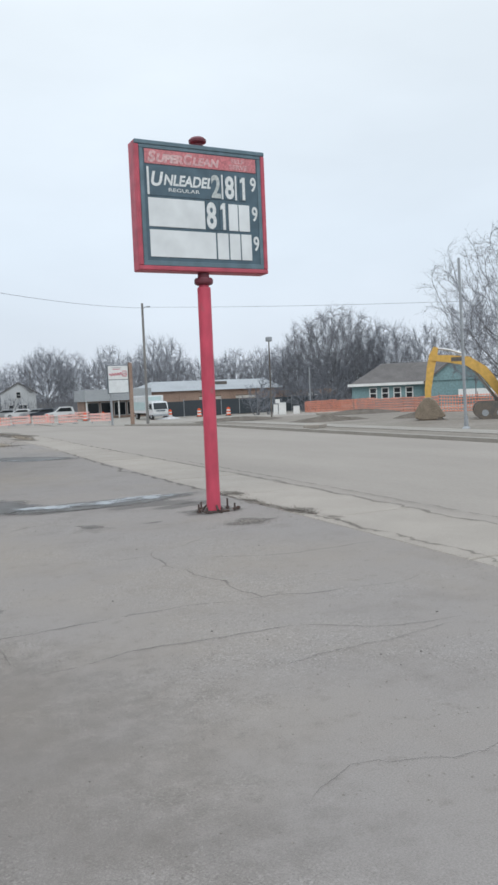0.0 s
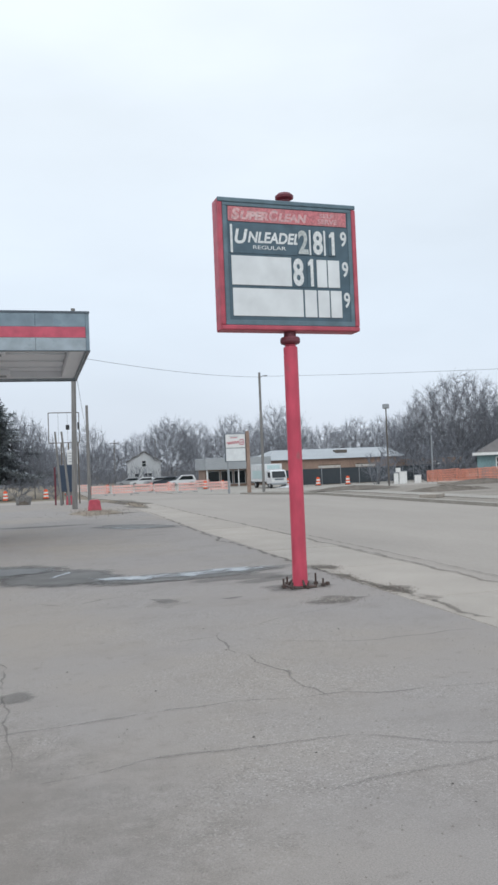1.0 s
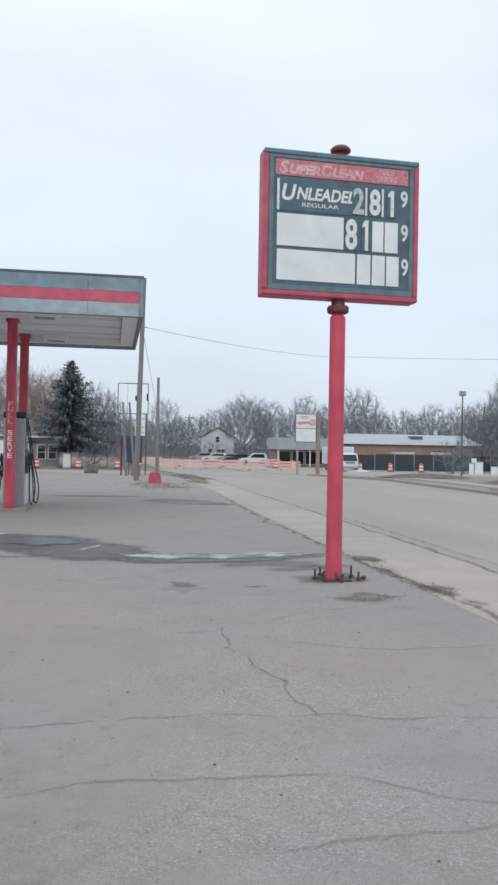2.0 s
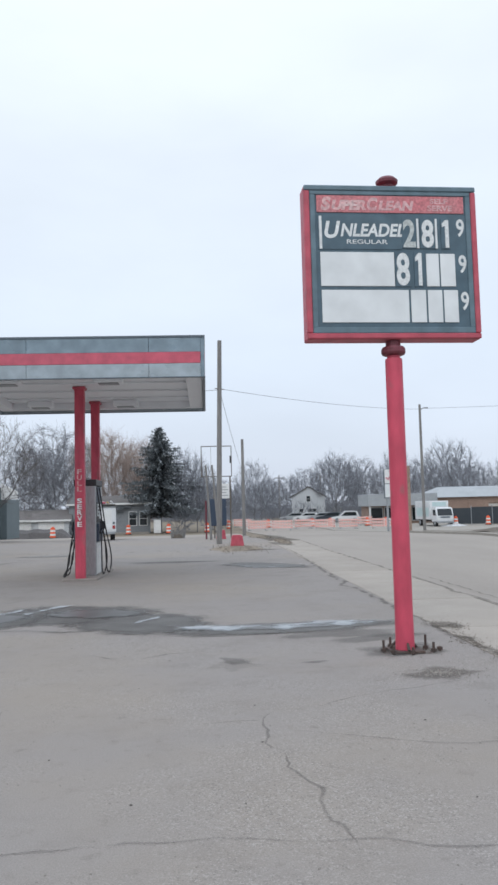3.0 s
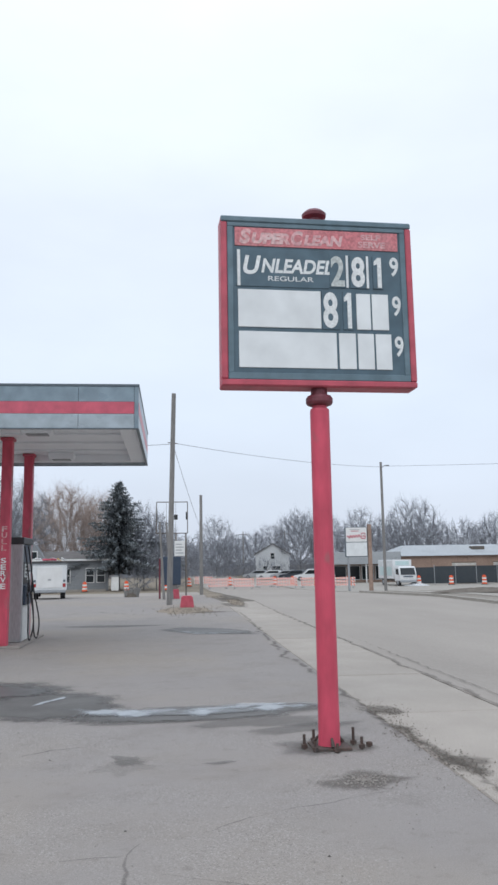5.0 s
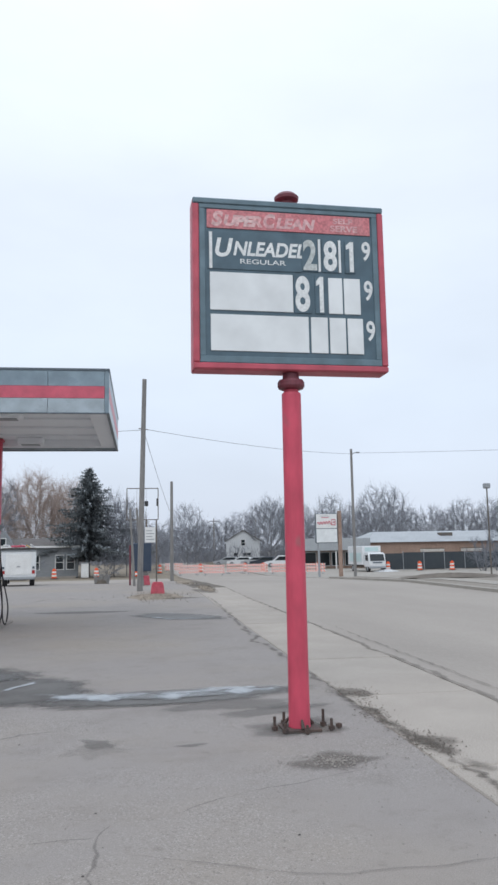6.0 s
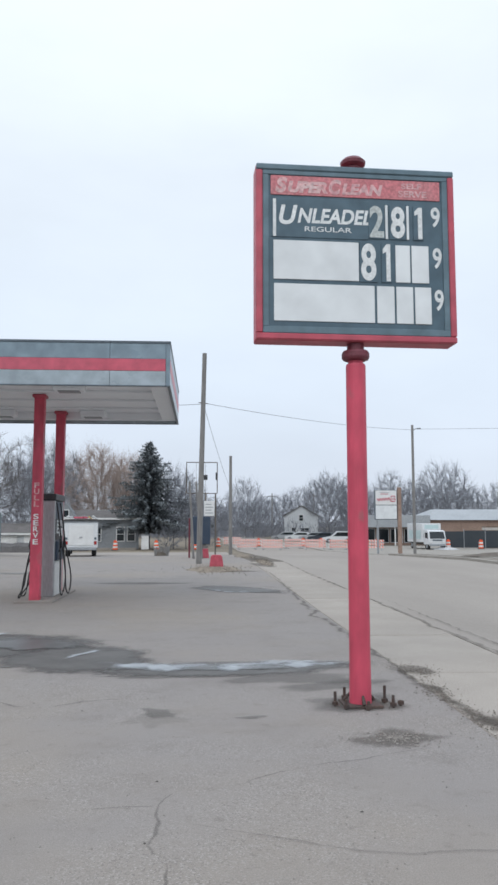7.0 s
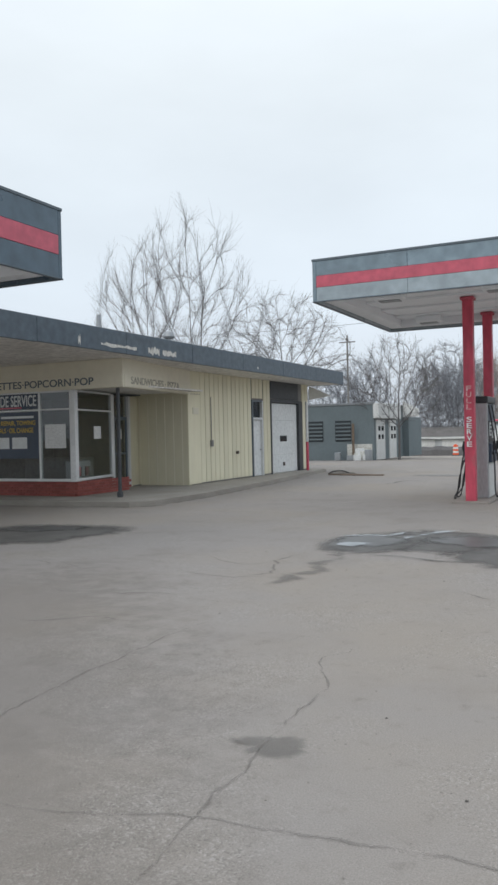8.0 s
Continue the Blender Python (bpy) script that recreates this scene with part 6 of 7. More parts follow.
def far_woods():
    rng = random.Random(5)
    vs, fs = [], []
    for i in range(40000):
        az = rng.uniform(-32, 48)
        d = rng.uniform(160, 215)
        x, y = bearing(az, d)
        h = (4.6 + 2.0 * noise.noise((az * 0.35, 1.3, 0)) + 1.4 * noise.noise((az * 1.3, 4.1, 0))) * (1.25 if az > 19 else 0.85)
        z = gz(y)
        k = len(vs)
        b = h * rng.random() ** 1.5 * 0.75
        t = min(h * 1.35, b + h * rng.uniform(0.15, 0.5))
        lx, w = rng.uniform(-0.9, 0.9), rng.uniform(0.03, 0.08)
        vs += [(x - w, y, z + b), (x + w, y, z + b), (x + lx, y + rng.uniform(-.5, .5), z + t), (x, y + w * 1.7, z + b)]
        fs += [(k, k + 1, k + 2), (k + 1, k + 3, k + 2), (k + 3, k, k + 2)]
    me = bpy.data.meshes.new("far_woods")
    me.from_pydata(vs, [], fs)
    # the woods get their haze from this twig colour
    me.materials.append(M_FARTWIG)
    tagged(new("far_woods", me), "line of leafless woods with haze in the twig colour", "woods", kind="stuff")


far_woods()


def conifer(seed, h, wide, label, taper=0.8):
    rng = random.Random(seed)
    t = thing("conifer", pose(0, 0, 0), label, "tree")
    part("trunk", tube([(0, 0, 0), (0.05, 0, h * 0.5), (0, 0, h * 0.97)], [0.22, 0.13, 0.02], 8), M_BARK, t)
    vs, fs = [], []
    n = 240
    for i in range(n):
        f = (i + rng.random()) / n
        z = h * (0.17 + 0.82 * f)
        reach = wide * (1 - f) ** taper * rng.uniform(0.5, 1.15) * (1 + 0.16 * math.sin(f * 31 + seed)) * (0.55 + 0.45 * min(1, f * 8)) + 0.15
        a = i * 2.399 + rng.uniform(-0.4, 0.4)
        dz = -0.25 * reach + (0.3 * f)
        tip = Vector((math.cos(a) * reach, math.sin(a) * reach, z + dz))
        root = Vector((0, 0, z))
        m = max(6, int(reach * 16))
        for j in range(m):
            q = (j + 1) / m
            c = root.lerp(tip, q) + Vector((0, 0, 0.12 * reach * q * q))
            for s in range(3):
                dirv = Vector((rng.gauss(0, 1), rng.gauss(0, 1), rng.gauss(-0.25, 0.6))).normalized()
                l = 0.46 * (1.1 - 0.45 * q) * rng.uniform(0.7, 1.3)
                sd = dirv.cross(Vector((0, 0, 1))).normalized() * l * 0.22
                k = len(vs)
                vs += [tuple(c - sd), tuple(c + sd), tuple(c + dirv * l)]
                fs.append((k, k + 1, k + 2))
    me = bpy.data.meshes.new("crown")
    me.from_pydata(vs, [], fs)
    me.materials.append(M_NEEDLE)
    ob = new("crown", me)
    ob.parent = t
    return t


c1 = conifer(3, 12.2, 6.6, "dark pointed spruce beside a house")
c1.matrix_world = pose(-3.1, 94.4, gz(94.4))
plant("round", *bearing(-1.7, 93), 9.4, 6.0)
plant("round2", *bearing(-0.8, 91), 8.4, 5.6)
plant("brush", *bearing(-1.9, 88), 3.0, 3.8, "shrubs in the yards")

# ---- poles, wires, sign frames ----


def pole(name, x, y, h, r, label, top=(0, 0), m=M_POLE):
    p = thing(name, pose(x, y, gz(y)), label, "pole")
    part("shaft", tube([(0, 0, -0.2), (top[0] * 0.5, top[1] * 0.5, h * 0.5), (top[0], top[1], h)], [r, r * 0.88, r * 0.75], 12), m, p)
    return p


op = pole("utility_pole", 2.84, 37.2, 9.15, 0.125, "weathered wooden pole leaning beside the drive", (0.2, -0.1))
part("bolt", tube([(-.05, -.2, 6.95), (.35, .1, 6.95)], 0.02, 6), M_IRON, op)
up_ = pole("utility_pole", 18.0, 58.2, 9.2, 0.115, "slim wooden pole with a street light arm")
part("arm", tube([(0, 0, 8.75), (0.25, 0, 8.95), (0.5, 0, 8.95)], 0.03, 6), M_GALV, up_)
part("lamp_head", box(0.35, 0.62, -0.08, 0.08, 8.9, 9.0, 0.03), M_GALV, up_)
pole("utility_pole", 5.05, 60.0, 7.1, 0.13, "short weathered pole at the street corner")
fp = pole("utility_pole", *bearing(-18.6, 76), 11.6, 0.11, "far utility pole with a crossarm")
part("crossarm", box(-0.8, 0.8, -0.05, 0.05, 10.9, 11.0), M_POLE, fp)
for az, d, h in ((5.3, 170, 9.5), (8.3, 185, 10.0), (-0.2, 150, 8.5), (-1.0, 175, 9.0)):
    q = pole("utility_pole", *bearing(az, d), h, 0.14, "distant utility pole with a crossarm", m=M_POLE)
    part("crossarm", box(-1.0, 1.0, -0.06, 0.06, h - 0.7, h - 0.55), M_POLE, q)
vp = pole("steel_post", 19.1, 22.7, 6.15, 0.062, "plain grey steel post on the far verge", (-0.12, 0.05), M_GALV)
part("foot", lathe([(0.15, 0.0), (0.15, 0.06), (0.085, 0.14), (0.07, 0.5)], 12), M_GALV, vp)
pole("steel_post", 44.8, 81.1, 5.3, 0.09, "grey steel post behind orange netting", m=M_GALV)
pl = pole("lot_lamp", 22.35, 45.4, 5.05, 0.05, "parking lot lamp with a square head", m=M_DARKSTEEL)
part("lamp_head", box(-0.17, 0.17, -0.17, 0.17, 5.0, 5.3, 0.04), M_GALV, pl, "square lamp head")
ep = pole("utility_pole", 40, 33, 9.5, 0.14, "utility pole across the street")


def wire(a, b, sag, r=0.013):
    a, b = Vector(a), Vector(b)
    pts = []
    for i in range(25):
        t = i / 24
        p = a.lerp(b, t)
        p.z -= sag * 4 * t * (1 - t)
        pts.append(p)
    solo("overhead_wire", tube(pts, r, 5), M_WIRE, "dark sagging overhead cable between poles", "cable", group="overhead cables")


wire((2.98, 37.1, 6.95), (18.0, 58.2, 8.45), 0.22, 0.01)
wire((18.0, 58.2, 8.5), (40, 33, 6.5), 0.2, 0.01)
fpx, fpy = bearing(-18.6, 76)
wire((2.98, 37.1, 6.9), (-26, 48, 8.3), 0.35, 0.01)
wire((3.0, 37.1, 6.9), (5.05, 60.0, 4.2), 0.2, 0.01)
wire((fpx - 30, fpy + 2, 11.4), (fpx, fpy, 10.4), 0.4)

bb = thing("billboard", pose(2.98, 50, gz(50)), "empty steel billboard frame on two posts", "sign")
for a, b in (((-.93, 0, 3.75), (-.93, 0, 5.6)), ((.9, 0, 3.75), (.9, 0, 5.6)), ((-.93, 0, 3.75), (.9, 0, 3.75)), ((-.93, 0, 5.6), (.9, 0, 5.6))):
    part("rail", tube([a, b], 0.03, 6), M_DARKSTEEL, bb)
for x in (-.35, .2):
    part("strut", tube([(x, 0, 3.75), (x, 0, 5.6)], 0.008, 4), M_DARKSTEEL, bb)
for x in (-.2, .22, .8):
    part("post", tube([(x, 0, 0), (x, 0, 3.75)], 0.05, 6), M_DARKSTEEL, bb)
part("ballast_box", box(0.1, 0.32, -0.08, 0.08, 4.55, 4.85, 0.02), M_BLACK, bb)
part("ballast_box", box(0.8, 0.88, -0.08, 0.08, 4.55, 5.0, 0.02), M_BLACK, bb)
lb = part("letter_board", box(0.12, 0.74, -0.1, -0.04, 2.4, 3.3, 0.02), M_PAPER, bb, "white letter board with a few dark lines")
for k in range(4):
    part("line", box(0.2, 0.66 - 0.1 * (k % 2), -0.108, -0.101, 2.56 + k * 0.17, 2.61 + k * 0.17), M_GALV, lb)
bx = thing("sign_cabinet", pose(2.95, 47.5, gz(47.5)), "dark blue metal cabinet on a stout post", "cabinet")
part("body", box(-0.5, 0.5, -0.2, 0.2, 0.75, 2.3, 0.03), M_NAVY, bx)
part("post", box(-0.1, 0.25, -0.12, 0.12, 0, 0.75), M_POLE, bx)
rp = thing("marker_post", pose(2.28, 47.6, gz(47.6)), "slim red painted steel upright beside the cabinet", "post")
part("upright", box(-0.05, 0.05, -0.05, 0.05, 0, 2.2, 0.01), M_MAROON, rp)
for x, l in ((2.15, -0.25), (2.5, -0.35)):
    pole("leaning_post", x - l + 0.15, 45.5, 4.1, 0.07, "old leaning timber post", (l, 0))
tub = thing("red_tub", pose(3.55, 34.9, 0), "faded red plastic block at the foot of the pole", "block")
part("body", prism([(-.28, 0), (.28, 0), (.22, .42), (-.22, .42)], -.24, .24), M_REDTRIM, tub)
part("lid", box(-.18, .18, -.18, .18, .42, .46, .01), M_REDTRIM, tub)
tub2 = thing("red_tub", pose(3.1, 46.6, gz(46)), "faded red plastic block beside the cabinet", "block")
part("body", prism([(-.28, 0), (.28, 0), (.22, .5), (-.22, .5)], -.24, .24), M_REDTRIM, tub2)
st = thing("wood_planter", pose(0.4, 54.6, gz(54)), "broken grey timber trough on the lot edge", "planter")
for k in range(11):
    a = 2 * math.pi * k / 11
    o = part("stave", box(-.11, .11, -.03, .03, 0, .4 + .3 * RNG.random(), .008), M_POLE, st)
    o.matrix_local = pose(.42 * math.cos(a), .3 * math.sin(a), 0, 14 * math.sin(a - math.pi), 16 * math.cos(a), math.degrees(a) + 90)
part("soil", lathe([(.0, .3), (.4, .28), (.42, .0)], 14), M_DIRT, st)

# far cabinet sign with a red script on white
fs_ = thing("shop_sign", pose(16.6, 63.5, gz(63.5)), "white cabinet sign with a red script above a blank panel", "sign")
part("post", box(1.55, 1.85, -0.1, 0.1, 0, 5.1, 0.02), M_BRICKT, fs_, "tan painted post")
part("post", box(-0.1, 0.06, -0.08, 0.08, 0, 2.6, 0.02), M_GALV, fs_)
part("cabinet", box(-0.25, 1.5, -0.14, 0.14, 2.6, 4.9, 0.03), M_SEAM, fs_)
up2 = part("upper_panel", box(-0.2, 1.45, -0.16, -0.141, 3.75, 4.85), M_PAPER, fs_)
part("script_stroke", tube([(-0.1 + 0.044 * i, -0.165, 4.12 + 0.11 * math.sin(i * 1.25) + 0.004 * i) for i in range(25)], 0.035, 5), M_STRIPE, up2)
part("script_initial", tube([(1.0, -0.165, 4.02), (1.05, -0.165, 4.42), (1.3, -0.165, 4.42), (1.34, -0.165, 4.28), (1.1, -0.165, 4.2), (1.38, -0.165, 4.14), (1.3, -0.165, 4.0), (1.0, -0.165, 4.02)], 0.04, 5), M_STRIPE, up2)
part("script_bar", box(0.2, 0.8, -0.17, -0.161, 4.55, 4.6, 0.0), M_STRIPE, up2)
part("script_bar", box(0.1, 0.9, -0.17, -0.161, 4.68, 4.72, 0.0), M_GALV, up2)
part("lower_panel", box(-0.2, 1.45, -0.16, -0.141, 2.65, 3.7), M_PANEL, fs_)

# ---- roadworks ----
brl = None


def barrel(x, y):
    global brl
    m = pose(x, y, gz(y))
    if brl is None:
        brl = thing("traffic_barrel", m, "orange traffic barrel with white bands", "barrel", "roadworks barrels")
        for k in range(5):
            r0, r1 = 0.28 - 0.014 * k, 0.28 - 0.014 * (k + 1)
            part("band", lathe([(r0, 0.06 + 0.18 * k), (r1 + 0.004, 0.06 + 0.18 * (k + 1) - 0.012), (r1 - 0.015, 0.06 + 0.18 * (k + 1))], 16), M_PAPER if k in (1, 3) else M_ORANGE, brl)
        part("foot", lathe([(0.40, 0.0), (0.40, 0.05), (0.3, 0.07)], 16), M_RUBBER, brl)
        part("handle", box(-0.12, 0.12, -0.03, 0.03, 0.96, 1.05, 0.015), M_ORANGE, brl)
    else:
        copy_thing(brl, m)


for az, d in ((-11.15, 75), (-5.8, 86), (-2.9, 86), (-0.1, 86), (1.5, 98), (4.4, 100), (7.6, 101), (11.6, 98), (12.9, 97), (17.8, 93), (20.0, 93), (22.2, 93), (8.9, 100)):
    barrel(*bearing(az, d))
brc = None


def barricade(x, y, turn):
    global brc
    m = pose(x, y, gz(y), 0, 0, turn)
    if brc is None:
        brc = thing("barricade", m, "striped orange and white road barricade on feet", "barricade", "roadworks barricades")
        for z in (0.22, 0.55, 0.88):
            r = part("rail", box(-1.2, 1.2, -0.02, 0.02, z, z + 0.22, 0.004), M_PAPER, brc, "white board with orange slanting stripes")
            for k in range(8):
                x0 = -1.03 + k * 0.3
                part("stripe", prism([(x0, z + 0.003), (x0 + 0.13, z + 0.003), (x0 - 0.02, z + 0.217), (x0 - 0.045 - 0.1, z + 0.217)], -0.026, -0.021), M_ORANGE, r)
        for x0 in (-0.95, 0.95):
            part("upright", box(x0 - 0.03, x0 + 0.03, 0.021, 0.07, 0.05, 1.14), M_GALV, brc)
            part("foot", box(x0 - 0.04, x0 + 0.04, -0.6, 0.6, 0.0, 0.06), M_GALV, brc)
    else:
        copy_thing(brc, m)


for az, d, t in ((3.6, 88, 14), (5.4, 87, -16), (6.95, 91, 24), (8.5, 88, -12), (10.2, 87, 18), (12.6, 86, -20), (2.5, 104, 10), (11.4, 102, 25)):
    barricade(*bearing(az, d), t)

# orange netting, screens, rubble across the street


def netting(x0, y0, x1, y1, h):
    n = thing("safety_netting", pose(x0, y0, 0.05), "orange plastic safety netting on steel stakes", "fence")
    L = math.hypot(x1 - x0, y1 - y0)
    n.matrix_world = Matrix.Translation((x0, y0, gz(y0) + 0.05)) @ pose(0, 0, 0, 0, 0, math.degrees(math.atan2(y1 - y0, x1 - x0))) @ pose(0, 0, 0, 0, -math.degrees(math.atan2(gz(y1) - gz(y0), L)), 0)
    bm = bmesh.new()
    k = int(L / 0.16)
    for i in range(k + 1):
        x = L * i / k
        s = 0.06 * noise.noise((x * 0.7, y0, 0.2))
        box(x - 0.022, x + 0.022, -0.008 + s, 0.008 + s, 0.03, h + 0.08 * noise.noise((x, y0, 1)), bm=bm)
    for j in range(6):
        z = 0.06 + (h - 0.1) * j / 5
        tube([(L * i / 12, 0.06 * noise.noise((L * i / 12 * 0.7, y0, 0.2)), z + 0.05 * noise.noise((i * 0.8, y0, j * 0.1))) for i in range(13)], 0.024, 4, bm=bm)
    part("net", bm, M_NET, n)
    for i in range(int(L / 2.2) + 1):
        part("stake", tube([(i * 2.2, 0.02, -0.1), (i * 2.2 + 0.03, 0.02, h + 0.15)], 0.02, 5), M_DARKSTEEL, n)


netting(40.9, 75.2, 37.6, 63.0, 1.2)
netting(37.6, 63.0, 33.5, 50.5, 1.1)
netting(33.5, 50.5, 29.8, 38.0, 1.0)
netting(29.8, 38.0, 36.0, 33.6, 1.0)
scr = thing("screened_fence", pose(0, 0, gz(92)), "chain fence hung with dark screening", "fence")
for i in range(-1, 9):
    a, b = 33.0 + i * 2.5, 33.0 + (i + 1) * 2.5
    part("screen", box(a + 0.04, b - 0.04, 92.0, 92.04, 0.1, 2.0 + RNG.uniform(-.05, .05), 0.005), M_SCREEN, scr)
    part("post", tube([(a, 92.02, 0), (a, 92.02, 2.2)], 0.045, 6), M_GALV, scr)
for x, z0, w, h in ((37.5, 1.4, 2.6, 1.3), (42.5, 1.2, 2.2, 1.5)):
    pc = thing("pallet_stack", pose(x, 94.5, gz(94)), "stack of pale timber pallets behind the fence", "pallets", "pallet stacks")
    for k in range(int((z0 + h) / 0.16)):
        part("pallet", box(-w / 2 + RNG.uniform(-.05, .05), w / 2, -.6, .6, k * .16, k * .16 + .12, 0.01), M_PEEL if k % 3 else M_WOOD, pc)
for x, y, w, h in ((38.1, 76.7, .5, 1.15), (38.75, 76.4, .8, 1.3), (40.1, 75.7, .7, .85)):
    c = thing("utility_cabinet", pose(x, y, gz(y) - 0.03, 0, 0, -28), "pale grey metal utility cabinet", "cabinet", "utility cabinets")
    part("body", box(-w / 2, w / 2, -.25, .25, 0, h, 0.03), M_WHITE, c)
    part("hood", box(-w / 2 - .03, w / 2 + .03, -.28, .28, h, h + 0.06, 0.015), M_GALV, c)
nb = thing("notice_board", pose(38.2, 76.4, gz(76.4) - 0.03, 0, 0, -28), "small white board on a slim steel stake", "board")
part("stake", tube([(0, 0, 0), (0, 0, 1.6)], 0.03, 6), M_GALV, nb)
part("panel", box(-.25, .25, -.05, -.03, 1.25, 1.7, 0.005), M_PAPER, nb)
for x, y, l, t in ((31.6, 51.8, 4.2, -35), (32.6, 47.8, 4.6, -38), (16.6, 29.4, 0.7, -50)):
    s = thing("concrete_slab", pose(x, y, gz(y) + 0.06, 0, 0, t), "pale broken concrete slab lying on dirt", "slab", "loose slabs")
    part("piece", box(-l / 2, l / 2, -.5, .5, 0, .16, .02), M_SLAB, s)


def mound(name, x, y, rx, ry, h, seed, m_=None, label="low mound of dug brown earth", category="earth mound", z=0.03):
    bm = bmesh.new()
    n, m = 26, 8
    rings = []
    for j in range(m + 1):
        f = j / m
        rings.append([bm.verts.new((rx * (1 - f) * math.cos(6.2832 * i / n) * (1 + .2 * noise.noise((i * .7, seed, f * 3))), ry * (1 - f) * math.sin(6.2832 * i / n) * (1 + .2 * noise.noise((i * .6, seed + 3, f * 3))),
                                    h * (1 - (1 - f) ** 2) * (1 + .35 * noise.noise((i * .8, f * 4, seed))))) for i in range(n)])
    for a, b in zip(rings, rings[1:]):
        for i in range(n):
            bm.faces.new((a[i], a[(i + 1) % n], b[(i + 1) % n], b[i]))
    solo(name, bm, m_ or M_DIRT, label, category, m=pose(x, y, z))


mound("earth_mound", 28.6, 44.6, 3.4, 1.6, 0.32, 1, z=gz(44.6) + 0.03)
mound("earth_mound", 20.6, 35.2, 2.4, 0.9, 0.25, 2)
mound("earth_mound", 24.6, 33.2, 1.4, 0.8, 0.25, 3)
mound("earth_mound", 19.5, 44.0, 3.0, 1.0, 0.2, 4)


mound("dirt_island", 3.45, 32.9, 1.2, 2.6, 0.06, 6, M_MUD, "low island of dirt and dead grass round a pole", "dirt island", -0.02)
mound("dirt_island", 5.5, 49.5, 0.55, 4.6, 0.09, 7, M_MUD, "strip of dirt and dead grass beside the drive", "dirt island", gz(49.5) - 0.02)
mound("dirt_island", 5.75, 38.3, 0.32, 3.4, 0.08, 8, M_MUD, "strip of dirt and dead grass beside the drive", "dirt island", -0.02)


def dead_grass(count, seed):
    rng = random.Random(seed)
    vs, fs = [], []
    for i in range(count):
        cx, cy, rx, ry = ((3.45, 32.7, 1.1, 2.6), (5.5, 49.5, 0.5, 4.2), (5.75, 38.3, 0.3, 3.1))[i % 3]
        x, y = cx + rng.gauss(0, 0.5) * rx, cy + rng.gauss(0, 0.5) * ry
        h = rng.uniform(0.03, 0.10)
        lx, ly, k = rng.gauss(0, 0.5) * h, rng.gauss(0, 0.5) * h, len(vs)
        z = gz(y)
        vs += [(x - 0.008, y, z), (x + 0.008, y, z), (x, y + 0.012, z), (x + lx, y + ly, z + 0.045 + h * 0.6)]
        fs += [(k, k + 1, k + 3), (k + 1, k + 2, k + 3), (k + 2, k, k + 3)]
    me = bpy.data.meshes.new("dead_grass")
    me.from_pydata(vs, [], fs)
    me.materials.append(M_STRAW)
    tagged(new("dead_grass", me), "short dead winter grass on the dirt strips", "grass", kind="stuff")


dead_grass(900, 4)


